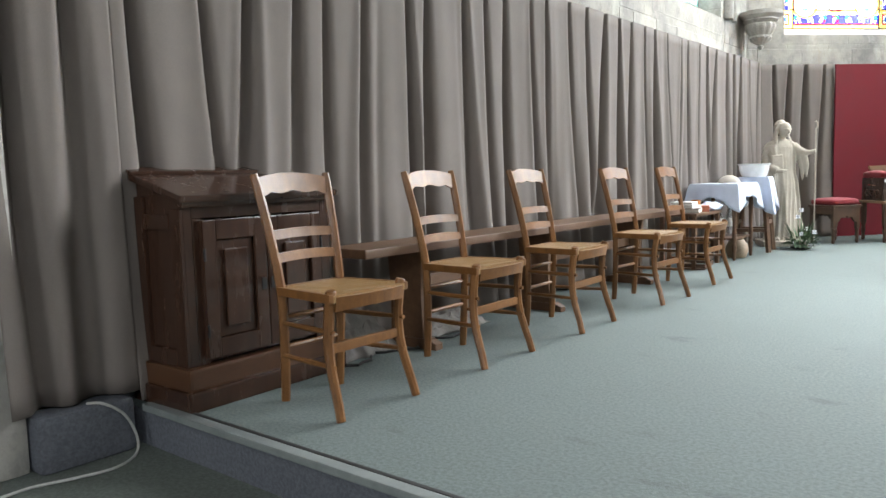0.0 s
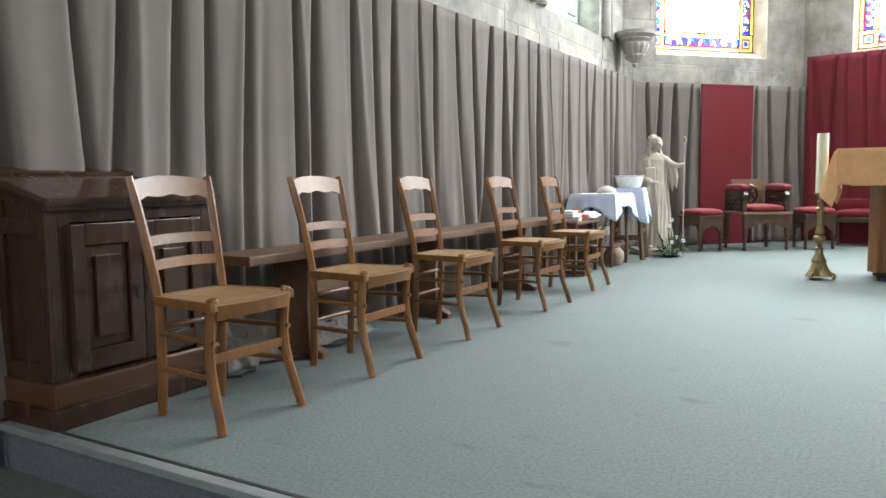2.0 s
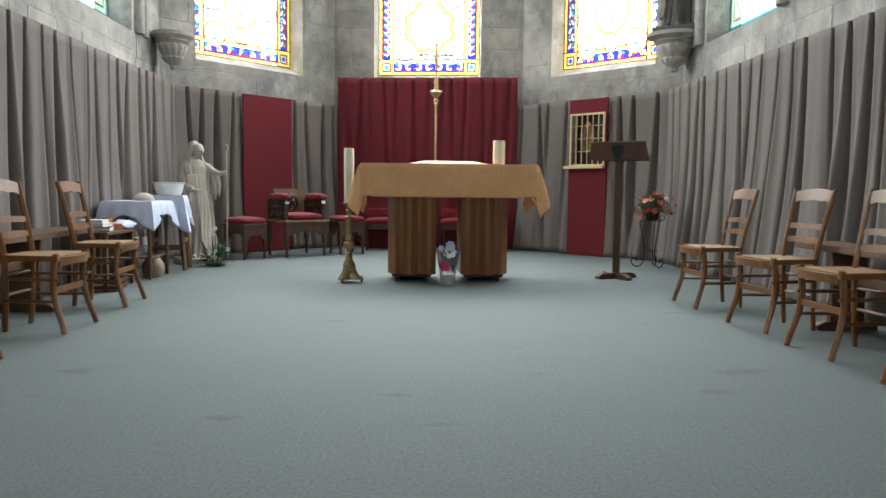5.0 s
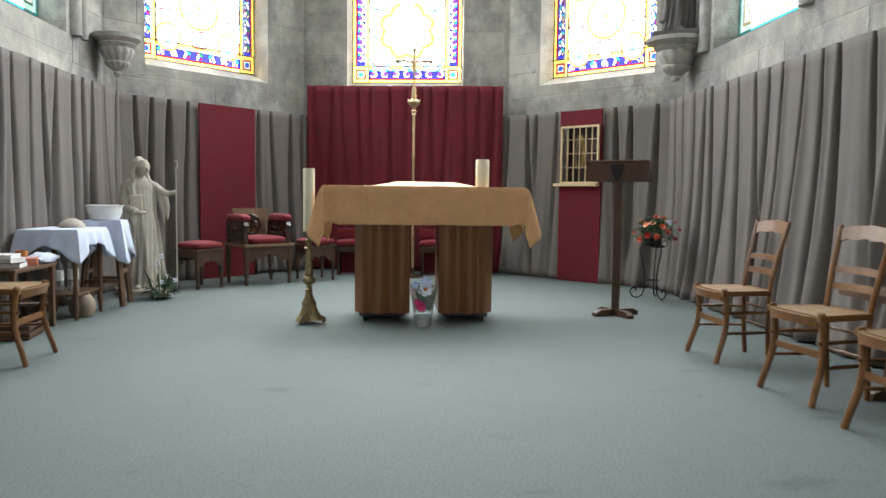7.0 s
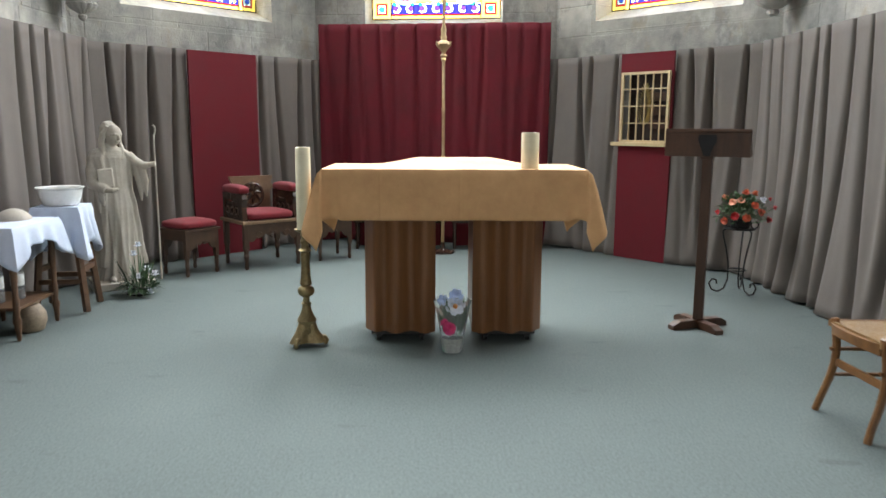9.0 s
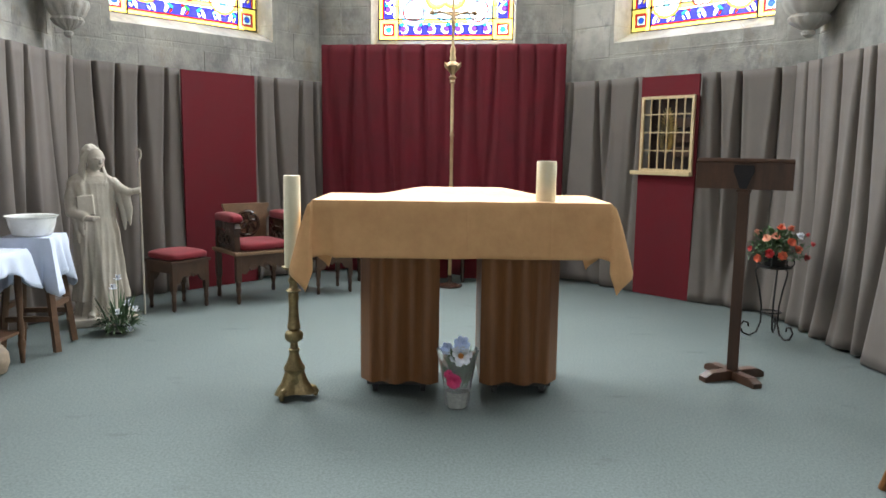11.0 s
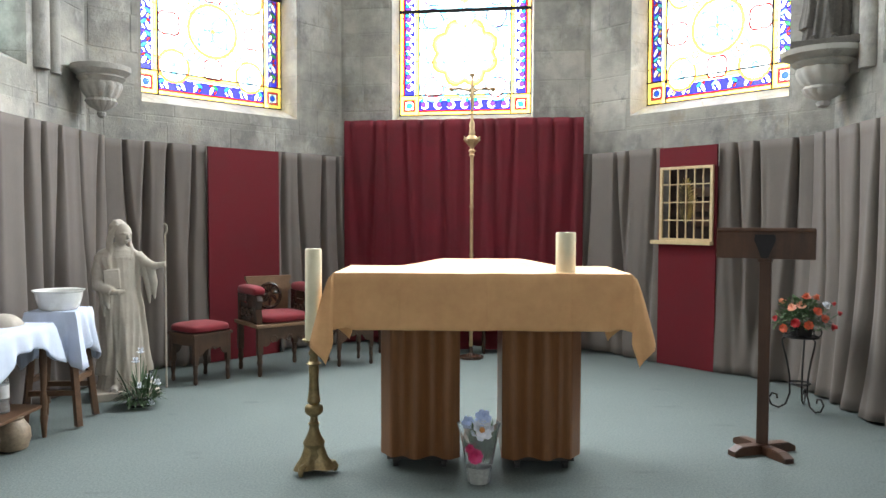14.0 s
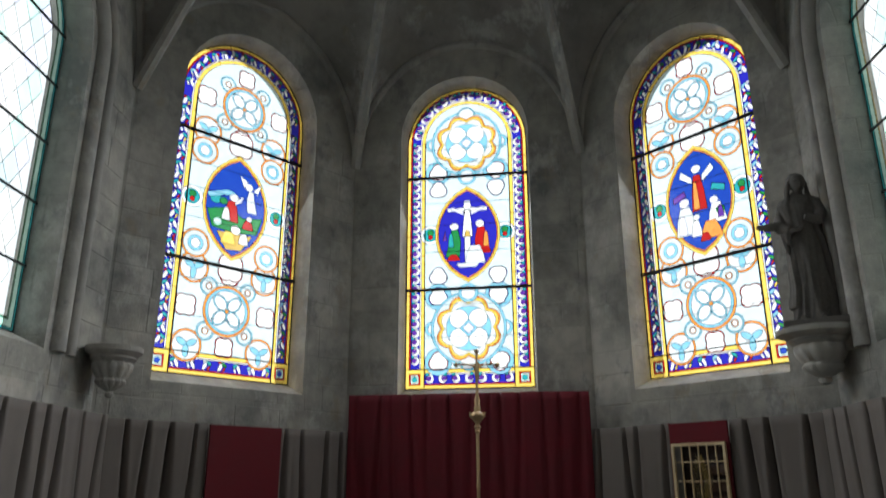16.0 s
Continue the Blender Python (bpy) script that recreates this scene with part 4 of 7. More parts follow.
# bright overcast sky beyond the windows, the daylight that it sends in, and added fill
sky_glow = bpy.data.materials.new("overcast_sky")
sky_glow.use_nodes = True
emit = sky_glow.node_tree.nodes["Principled BSDF"]
emit.inputs["Base Color"].default_value = (0, 0, 0, 1)
emit.inputs["Emission Color"].default_value, emit.inputs["Emission Strength"].default_value = (0.94, 0.98, 1.0, 1), SKY_GLOW
bm = bmesh.new()
far = [(LEFT - 4, 2), (LEFT - 4, 11), (-0.6, 15.5), (2.4, 15.5), (RIGHT + 4, 11), (RIGHT + 4, 2)]
for (xa, ya), (xb, yb) in zip(far, far[1:]):
    bm.faces.new([bm.verts.new(v) for v in ((xa, ya, -1), (xb, yb, -1), (xb, yb, 14), (xa, ya, 14))])
tagged(part("backdrop", bm, sky_glow), "plain bright overcast sky beyond the windows", "sky", kind="structure")
for k, (name, i, a, b) in enumerate(APSE):
    p, q = LINE[i], LINE[i + 1]
    c = on(p, q, (a + b) / 2, 0.51, (SILL + SPRING + 0.75) / 2)
    window_light("daylight_apse", c, on(p, q, (a + b) / 2, -4, (SILL + SPRING + 0.75) / 2 - 3.0), b - a, SPRING + 0.75 - SILL, APSE_WATTS, 124)
for s, x in ((1, FACE[0].x - 0.33), (-1, FACE[4].x + 0.33)):
    # the two rows at negative y are added fill in unseen nave openings
    for y, watts in ((7.975, SIDE_WATTS), (-2.6, NAVE_FILL_WATTS), (-6.2, NAVE_FILL_WATTS)):
        window_light("daylight_side", (x, y, 4.4), (x + 3 * s, y - (3.2 if y > 0 else 0), 0.0 if y > 0 else 2.6), 1.55, 3.4, watts, 70 if y > 0 else 135)
# added narrow fill from the rear, aimed at the altar front
window_light("daylight_nave", ((FACE[0].x + FACE[5].x) / 2, BACK - 0.5, 4.9), (0.98, 7.2, 1.1), 2.0, 3.4, REAR_FILL_WATTS, 70)


# ---- the things in the sanctuary ----
def turned(x, y, deg, z=0.0):
    return pose(x, y, z, 0, 0, deg)


def church_chair(m):
    """A ladder-back church chair; it faces its own +x."""
    t = thing("church_chair", m, "varnished brown wooden church chair with a woven rush seat", "chair", "rush-seated chairs along the curtains")
    for s in (-1, 1):
        pts, rad = [], []
        for k in range(9):
            f = k / 8
            z = 0.47 * (1 - f)
            pts.append((0.165 - 0.026 * math.sin(math.pi * min(1, f * 1.2)) + 0.052 * f ** 3, s * (0.185 + 0.02 * f ** 2), z))
            rad.append(0.0215 - 0.004 * f)
        pts.insert(0, (0.166, s * 0.186, 0.476))
        rad.insert(0, 0.017)
        part("front_leg", tube(pts, rad, 8), CHAIR_WOOD, t, smooth=True)
        pts = []
        for k in range(13):
            f = k / 12
            z = 0.905 * f
            x = -0.175 - 0.02 * (1 - min(1, f / 0.5)) ** 2 - 0.106 * max(0.0, (f - 0.48) / 0.52) ** 1.25
            pts.append((x, s * (0.146 + 0.040 * f * f), z))
        part("back_post", tube(pts, [0.018] + [0.0195] * 11 + [0.016], 8, flat=0.85), CHAIR_WOOD, t, smooth=True)
    # seat: woven in four fans, sagging a little, inside a rail
    bm = bmesh.new()
    n = 10
    grid = []
    for i in range(n + 1):
        u = i / n
        x = blend(-0.185, 0.185, u)
        half_w = blend(0.155, 0.195, u)
        grid.append([bm.verts.new((x, half_w * (2 * j / n - 1), 0.462 - 0.012 * (1 - (2 * u - 1) ** 2) * (1 - (2 * j / n - 1) ** 2) - 0.006 * min(abs(abs(2 * u - 1) - abs(2 * j / n - 1)) * -3 + 1, 1) * (abs(abs(2 * u - 1) - abs(2 * j / n - 1)) < 0.15))) for j in range(n + 1)])
    for a, b in zip(grid, grid[1:]):
        for j in range(n):
            bm.faces.new((a[j], a[j + 1], b[j + 1], b[j]))
    rim = [e for e in bm.edges if e.is_boundary]
    low = bmesh.ops.extrude_edge_only(bm, edges=rim)["geom"]
    for v in low:
        if isinstance(v, bmesh.types.BMVert):
            v.co.z = 0.432
    part("seat", bm, RUSH, t, "woven straw seat", smooth=True)
    for a, b in (((-0.19, -0.15, 0.447), (-0.19, 0.15, 0.447)), ((-0.18, -0.165, 0.447), (0.185, -0.2, 0.447)), ((-0.18, 0.165, 0.447), (0.185, 0.2, 0.447))):
        part("seat_rail", bar(a, b, 0.022, 0.034, bevel=0.006), CHAIR_WOOD, t)
    for s in (-1, 1):
        for z in (0.32, 0.19):
            part("side_stretcher", tube([(-0.18, s * 0.155, z), (0.0, s * 0.172, z), (0.175, s * 0.188, z)], [0.009, 0.0115, 0.009], 8), CHAIR_WOOD, t, smooth=True)
    bm = bmesh.new()
    strip = []
    for i in range(13):
        v = i / 6 - 1
        bow = 0.03 * (1 - v * v)
        strip.append([bm.verts.new((x + bow, 0.178 * v, z)) for x, z in ((0.160, 0.405 - 0.008 * v * v), (0.178, 0.405 - 0.008 * v * v), (0.188, 0.452), (0.160, 0.452))])
    for a, b in zip(strip, strip[1:]):
        for j in range(4):
            bm.faces.new((a[j], b[j], b[(j + 1) % 4], a[(j + 1) % 4]))
    bm.faces.new(strip[0])
    bm.faces.new(strip[-1][::-1])
    part("front_apron", bm, CHAIR_WOOD, t, "bowed seat front", smooth=True)
    part("front_stretcher", box(0.134, 0.152, -0.185, 0.185, 0.238, 0.275, 0.005), CHAIR_WOOD, t)
    for z in (0.34, 0.22):
        part("back_stretcher", tube([(-0.185, -0.15, z), (-0.185, 0.15, z)], 0.010, 8), CHAIR_WOOD, t, smooth=True)

    def back_x(z):
        f = z / 0.905
        return -0.175 - 0.106 * max(0.0, (f - 0.48) / 0.52) ** 1.25

    def slat(z0, top, bottom, name):
        """A back rail, bowed backwards, between two outlines across its width."""
        bm = bmesh.new()
        front, rear = [], []
        n = 20
        for i in range(n + 1):
            v = i / n * 2 - 1
            y = v * (0.140 + 0.040 * ((z0 + 0.03) / 0.905) ** 2)
            bow = -0.018 * (1 - v * v)
            lo, hi = z0 + bottom(v), z0 + top(v)
            front.append([bm.verts.new((back_x(z) + bow + 0.008, y, z)) for z in (lo, hi)])
            rear.append([bm.verts.new((back_x(z) + bow - 0.008, y, z)) for z in (lo, hi)])
        for i in range(n):
            f0, f1, r0, r1 = front[i], front[i + 1], rear[i], rear[i + 1]
            bm.faces.new((f0[0], f1[0], f1[1], f0[1]))
            bm.faces.new((r0[0], r0[1], r1[1], r1[0]))
            bm.faces.new((f0[1], f1[1], r1[1], r0[1]))
            bm.faces.new((f0[0], r0[0], r1[0], f1[0]))
        part(name, bm, CHAIR_WOOD, t, smooth=True)

    slat(0.825, lambda v: 0.066 + 0.020 * (1 - v * v), lambda v: 0.017 * abs(v) ** 0.7 * (1 - abs(v)) * 2.2 - 0.012 * abs(math.sin(1.5 * math.pi * v)) + 0.014 * (1 - abs(v)) ** 3, "top_rail")
    slat(0.645, lambda v: 0.036 + 0.006 * (1 - v * v), lambda v: 0.004 * (1 - v * v), "back_slat")
    slat(0.555, lambda v: 0.036 + 0.006 * (1 - v * v), lambda v: 0.004 * (1 - v * v), "back_slat")
    for piece in t.children:
        piece.data.transform(Matrix.Diagonal((0.94, 1, 1, 1)))
    return t


first = church_chair(turned(-1.64, 2.015, 0))
for x, y, a in ((-1.645, 2.895, 1), (-1.645, 3.79, 2), (-1.615, 4.855, -2), (-1.65, 5.86, 1)):
    copy_thing(first, turned(x, y, a))
for x, y, a in ((2.965, 5.885, 183), (3.005, 4.935, 189), (3.01, 4.17, 184), (3.01, 3.3, 179)):
    copy_thing(first, turned(x, y, a))


def prayer_cabinet(m):
    """A sloping-topped cupboard with panelled doors; its front is +x."""
    t = thing("slope_top_cabinet", m, "dark oak sloping-top cabinet with two raised-panel doors", "cabinet")
    d, w = 0.34, 0.74
    side = [(-d, 0.15), (-0.02, 0.15), (-0.02, 0.81), (-d, 0.895)]
    for y0, y1 in ((0, 0.035), (w - 0.035, w)):
        part("side_panel", slab(side, 0, y1 - y0, None, Matrix(((1, 0, 0, 0), (0, 0, -1, y1), (0, 1, 0, 0), (0, 0, 0, 1)))), DARK_OAK, t)
    part("back_panel", box(-d, -d + 0.03, 0.037, w - 0.037, 0.15, 0.86, 0), DARK_OAK, t)
    part("floor_board", box(-d + 0.032, -0.047, 0.037, w - 0.037, 0.15, 0.18, 0), DARK_OAK, t)
    part("top_rail", box(-0.045, -0.02, 0.037, w - 0.037, 0.742, 0.80, 0), DARK_OAK, t)
    for y0 in (0.037, w - 0.085):
        part("stile", box(-0.045, -0.02, y0, y0 + 0.048, 0.15, 0.74, 0), DARK_OAK, t)
    m2 = Matrix.Translation((-0.175, w / 2, 0.868)) @ Matrix.Rotation(math.atan2(0.085, 0.32), 4, "Y")
    bm = box(-0.20, 0.205, -w / 2 - 0.035, w / 2 + 0.035, -0.012, 0.016, 0.008, None, m2)
    part("sloping_top", bm, DARK_OAK, t)
    bm = box(0.165, 0.192, -w / 2 - 0.02, w / 2 + 0.02, -0.034, -0.013, 0.006, None, m2)
    part("edge_moulding", bm, DARK_OAK, t)
    bm = box(-0.212, -0.13, -w / 2 - 0.04, w / 2 + 0.04, 0.016, 0.03, 0.005, None, m2)
    part("flat_ledge", bm, DARK_OAK, t)
    for k, (a, b) in enumerate(((0.062, 0.368), (0.372, 0.678))):
        door = part("door", bmesh.new(), DARK_OAK, t)
        bm = bmesh.new()
        for x in ((a, a + 0.06), (b - 0.06, b)):
            box(-0.020, 0.010, x[0], x[1], 0.19, 0.735, 0.006, bm)
        for z in ((0.19, 0.265), (0.655, 0.735)):
            box(-0.020, 0.010, a + 0.06, b - 0.06, z[0], z[1], 0.004, bm)
        bmesh.ops.recalc_face_normals(bm, faces=bm.faces)
        bm.to_mesh(door.data)
        bm.free()
        part("raised_panel", box(-0.022, -0.006, a + 0.062, b - 0.062, 0.267, 0.653, 0.002), DARK_OAK, door)
        part("panel_field", box(-0.007, 0.009, a + 0.098, b - 0.098, 0.305, 0.615, 0.012), DARK_OAK, door)
        y = b - 0.022 if k == 0 else a + 0.022
        part("key_plate", box(0.0095, 0.014, y - 0.012, y + 0.012, 0.43, 0.48, 0.003), IRON, door, "dark iron key plate")
        for z in (0.30, 0.60):
            y = a + 0.004 if k == 0 else b - 0.004
            part("hinge", tube([(0.011, y, z - 0.025), (0.011, y, z + 0.025)], 0.006, 8), IRON, door, "iron hinge")
    for y0, s in ((-0.004, -1), (w + 0.004, 1)):
        bm = bmesh.new()
        ys = (y0 - 0.012, y0 + 0.004) if s < 0 else (y0 - 0.004, y0 + 0.012)
        for x in ((-d, -d + 0.07), (-0.09, -0.02)):
            box(x[0], x[1], ys[0], ys[1], 0.16, 0.78 if x[0] > -0.2 else 0.83, 0.004, bm)
        for z in ((0.16, 0.23), (0.70, 0.76)):
            box(-d + 0.07, -0.09, ys[0], ys[1], z[0], z[1], 0.004, bm)
        part("side_frame", bm, DARK_OAK, t)
    bm = box(-d - 0.02, 0.012, -0.03, w + 0.03, 0.075, 0.165, 0.012)
    part("plinth_moulding", bm, PLINTH_OAK, t, "mid-brown oak moulding")
    part("plinth", box(-d - 0.03, 0.03, -0.045, w + 0.045, 0.0, 0.078, 0.008), DARK_OAK, t)
    return t


prayer_cabinet(turned(-2.005, 1.585, 2))


def trestle_bench(m, length, legs, label):
    """A long plank on board legs with foot bars; it runs along its own +y."""
    t = thing("trestle_bench", m, label, "bench")
    part("plank", box(-0.15, 0.15, 0, length, 0.505, 0.55, 0.008), BENCH_WOOD, t)
    for y in legs:
        leg = part("leg", slab([(-0.115, 0.05), (0.115, 0.05), (0.10, 0.30), (0.125, 0.505), (-0.125, 0.505), (-0.10, 0.30)], -0.022, 0.022, None, Matrix.Translation((0, y, 0)) @ Matrix.Rotation(math.pi / 2, 4, "X"), 0.004), BENCH_WOOD, t)
        part("foot", slab([(-0.20, 0.0), (0.20, 0.0), (0.20, 0.03), (0.15, 0.055), (-0.15, 0.055), (-0.20, 0.03)], -0.03, 0.03, None, Matrix.Translation((0, y, 0)) @ Matrix.Rotation(math.pi / 2, 4, "X"), 0.004), BENCH_WOOD, leg)
    part("rail", box(-0.02, 0.02, legs[0] + 0.02, legs[-1] - 0.02, 0.30, 0.36, 0.005), BENCH_WOOD, t)
    return t


trestle_bench(pose(-2.06, 2.43, 0), 3.85, (0.45, 1.69, 3.05), "long brown wooden trestle bench standing behind the chairs")
trestle_bench(pose(3.44, 1.9, 0), 3.35, (0.35, 1.6, 2.95), "long brown wooden trestle bench against the taupe curtain")


# ---- altar ----
def altar(m):
    t = thing("altar", m, "wooden altar table on two fluted veneered pedestals with castors", "altar")
    part("tabletop", box(-0.81, 0.81, -0.34, 0.34, 1.06, 1.112, 0.006), ALTAR_WOOD, t)
    for x0, x1, s in ((-0.573, -0.118, 1), (0.118, 0.573, -1)):
        out = []
        n = 56
        for i in range(n + 1):
            f = i / n
            x = blend(x0, x1, f)
            dist = f if s > 0 else 1 - f
            y = -0.30 + (0.10 * (1 - dist / 0.15) if dist < 0.15 else 0.042 * math.sin((dist - 0.15) * 15.5) * min(1, (dist - 0.15) * 6) * (1 - 0.35 * dist))
            out.append((x, y))
        out += [(x1, 0.24), (x0, 0.24)]
        ped = part("pedestal", slab(out, 0.075, 1.06), ALTAR_WOOD, t, smooth=True)
        part("base", box(x0 + 0.04, x1 - 0.04, -0.24, 0.20, 0.045, 0.075, 0.004), RUBBER, ped, "black base board")
        for cx in (x0 + 0.09, x1 - 0.09):
            for cy in (-0.22, 0.17):
                bm = tube([(cx - 0.014, cy, 0.024), (cx + 0.014, cy, 0.024)], 0.024, 14)
                box(cx - 0.02, cx + 0.02, cy - 0.012, cy + 0.012, 0.03, 0.046, 0.002, bm)
                part("castor", bm, RUBBER, ped, "black castor")
    return t


ALTAR_X, ALTAR_Y = 0.985, 7.52
altar(turned(ALTAR_X, ALTAR_Y, 0))


def altar_cloth(m, w, d, z, drop, tip):
    """A cloth laid over the altar: flat top with a low rise at the back, straight drops and hanging corners."""
    bm = bmesh.new()
    nx, ny = 164, 30
    top = []

    def rise(x, y):
        a = max(0.0, min(1.0, (0.52 - abs(x - 0.02)) / 0.28))
        b = max(0.0, min(1.0, (y + 0.10) / 0.32))
        a, b = blend(a, a * a * (3 - 2 * a), 0.4), b * b * (3 - 2 * b)
        return 0.046 * a * b + 0.003 * noise.noise((x * 6, y * 6, 2))

    for j in range(ny + 1):
        y = -d / 2 + d * j / ny
        top.append([bm.verts.new((-w / 2 + w * i / nx, y, z + rise(-w / 2 + w * i / nx, y))) for i in range(nx + 1)])
    for a, b in zip(top, top[1:]):
        for i in range(nx):
            bm.faces.new((a[i], a[i + 1], b[i + 1], b[i]))
    # the hem, edge by edge; at each corner the spare cloth fans out into a hanging ear
    hem = []
    for sx, sy, verts, along in ((0, -1, top[0], "x"), (1, 0, [r[-1] for r in top], "y"), (0, 1, top[-1][::-1], "x"), (-1, 0, [r[0] for r in top[::-1]], "y")):
        for v in verts:
            u = v.co.x if along == "x" else v.co.y
            hem.append((v, Vector((sx, sy)), 0.0, u, None))
        v = verts[-1]
        for k in range(1, 14):
            th = math.pi / 2 * k / 14
            hem.append((v, None, th, 0.0, Vector((sx, sy))))
    prev = [h[0] for h in hem]
    rows = 14
    for k in range(1, rows + 1):
        f = k / rows
        ring_ = []
        for v, out, th, u, out_edge in hem:
            if th:
                sideways = bool(abs(out_edge.x))
                g = (math.pi / 2 - th if sideways else th) / (math.pi / 2)
                long = drop * 1.03 + (tip - drop) * max(0.0, 1 - abs(g - 0.5) / 0.42)
                over = f ** 0.8 * (-0.02 * math.exp(-(((g - 0.22) / 0.14) ** 2)) + 0.10 * math.exp(-(((g - 0.76) / 0.17) ** 2)) + 0.02 * g)
                ahead = 0.022 + f ** 0.8 * (0.075 * math.sin(math.pi * min(1.0, g * 1.05)) - 0.02 * g)
                sx_, sy_ = math.copysign(1, v.co.x), math.copysign(1, v.co.y)
                ring_.append(bm.verts.new((v.co.x + sx_ * (over + 0.010), v.co.y + sy_ * ahead, v.co.z - f * long)))
                continue
            half_ = (w if out.y else d) / 2
            edge = max(0.0, 1 - (half_ - abs(u)) / 0.12)
            push = 0.008 + 0.014 * f + 0.010 * f * noise.noise((u * 4.5, f, 9)) + 0.004 * f * noise.noise((u * 11, f * 2.0, 4))
            push += 0.004 * sum(math.exp(-(((u - c) / 0.006) ** 2)) for c in (-0.46, 0.03, 0.49)) * (1 if out.y else 0)
            push += 0.003 * math.exp(-(((f - 0.45) / 0.03) ** 2)) - 0.030 * f * math.sin(math.pi * edge) + 0.02 * edge * f
            lift = 0.012 * math.sin(math.pi * edge) * f
            ring_.append(bm.verts.new((v.co.x + out.x * push, v.co.y + out.y * push, v.co.z - rise(v.co.x, v.co.y) * f - (drop + 0.005 * noise.noise((u * 3, out.x, 7))) * f + lift)))
        n = len(hem)
        for i in range(n):
            j = (i + 1) % n
            quad = list(dict.fromkeys((prev[i], prev[j], ring_[j], ring_[i])))
            bm.faces.new(quad)
        prev = ring_
    bmesh.ops.remove_doubles(bm, verts=bm.verts, dist=1e-5)
    ob = part("altar_cloth", bm, GOLD_CLOTH, smooth=True)
    ob.matrix_world = m
    mod = ob.modifiers.new("cloth", "SOLIDIFY")
    mod.thickness, mod.offset = 0.003, 1
    return tagged(ob, "plain ochre-gold altar cloth with hanging pointed corners", "tablecloth")


altar_cloth(turned(ALTAR_X, ALTAR_Y, 0), 1.64, 0.69, 1.118, 0.312, 0.485)


def candle(m, r, h, label):
    ob = part("candle", lathe([(r * 0.97, 0), (r, 0.006), (r, h - 0.008), (r * 0.95, h), (r * 0.55, h - 0.006), (0.004, h - 0.02), (0.003, h - 0.002)], 28), WAX, smooth=True)
    ob.matrix_world = m
    return tagged(ob, label, "candle")


candle(pose(1.46, 7.29, 1.122), 0.056, 0.225, "short thick ivory pillar candle on the altar")


def candlestick(m):
    """A tall church candlestick on three scrolled feet."""
    t = thing("candlestick", m, "tall aged brass floor candlestick on scrolled tripod feet", "candlestick")
    bm = lathe([(0.055, 0.075), (0.06, 0.10), (0.05, 0.13), (0.062, 0.165), (0.055, 0.18), (0.042, 0.20), (0.03, 0.235), (0.026, 0.26), (0.034, 0.275), (0.022, 0.285), (0.021, 0.315), (0.045, 0.33), (0.052, 0.345), (0.052, 0.365),
                (0.044, 0.378), (0.028, 0.385), (0.038, 0.40), (0.030, 0.45), (0.026, 0.52), (0.029, 0.58), (0.026, 0.60), (0.043, 0.612), (0.026, 0.625), (0.022, 0.65), (0.031, 0.67), (0.020, 0.69), (0.028, 0.71), (0.03, 0.73)], 20)
    part("stem", bm, BRASS, t, smooth=True)
    bm = bmesh.new()
    rings = []
    for z, r, tri in ((0.03, 0.098, 1.0), (0.055, 0.088, 0.9), (0.09, 0.068, 0.7), (0.14, 0.054, 0.5), (0.185, 0.046, 0.3)):
        rings.append([bm.verts.new((r * (1 + 0.32 * tri * math.cos(3 * (a - math.pi / 2))) * math.cos(a), r * (1 + 0.32 * tri * math.cos(3 * (a - math.pi / 2))) * math.sin(a), z)) for a in (2 * math.pi * k / 30 for k in range(30))])
    for a, b in zip(rings, rings[1:]):
        for k in range(30):
            bm.faces.new((a[k], a[(k + 1) % 30], b[(k + 1) % 30], b[k]))
    bm.faces.new(rings[0][::-1])
    bm.faces.new(rings[-1])
    part("base", bm, BRASS, t, smooth=True)
    for k in range(3):
        a = math.radians(90 + 120 * k + 20)
        path = [(r * math.cos(a), r * math.sin(a), z) for r, z in ((0.085, 0.055), (0.108, 0.05), (0.122, 0.03), (0.118, 0.013), (0.108, 0.012))]
        part("foot", tube(path, [0.016, 0.018, 0.016, 0.013, 0.011], 8), BRASS, t, smooth=True)
    part("drip_pan", lathe([(0.02, 0.725), (0.05, 0.732), (0.062, 0.742), (0.064, 0.748), (0.05, 0.745), (0.01, 0.742)], 24), BRASS, t, smooth=True)
    return t


candlestick(turned(0.05, 7.19, 14))
candle(pose(0.05, 7.19, 0.745), 0.046, 0.507, "tall ivory pillar candle on the floor candlestick")

# ---- processional cross ----
t = thing("processional_cross", turned(0.98, 10.65, 0), "slender gilt processional cross on a pole behind the altar", "cross")
part("base", lathe([(0.13, 0.0), (0.13, 0.02), (0.05, 0.035), (0.022, 0.05), (0.02, 0.12)], 24), DARK_OAK, t, "dark round foot", smooth=True)
part("pole", lathe([(0.018, 0.07)] + [(r, z + dz) for z in (0.55, 1.05, 1.55) for r, dz in ((0.016, -0.02), (0.023, 0), (0.016, 0.02))] + [(0.016, 2.05)], 14), GILT, t, smooth=True)
part("knop", lathe([(0.016, 2.05), (0.03, 2.07), (0.02, 2.09), (0.04, 2.11), (0.022, 2.13), (0.022, 2.15), (0.05, 2.19), (0.075, 2.225), (0.05, 2.255), (0.028, 2.27), (0.034, 2.30), (0.024, 2.33), (0.03, 2.38), (0.016, 2.42)], 16, wob=lambda a, z: 0.16 * math.cos(6 * a) if 2.18 < z < 2.25 else 0), GILT, t, smooth=True)
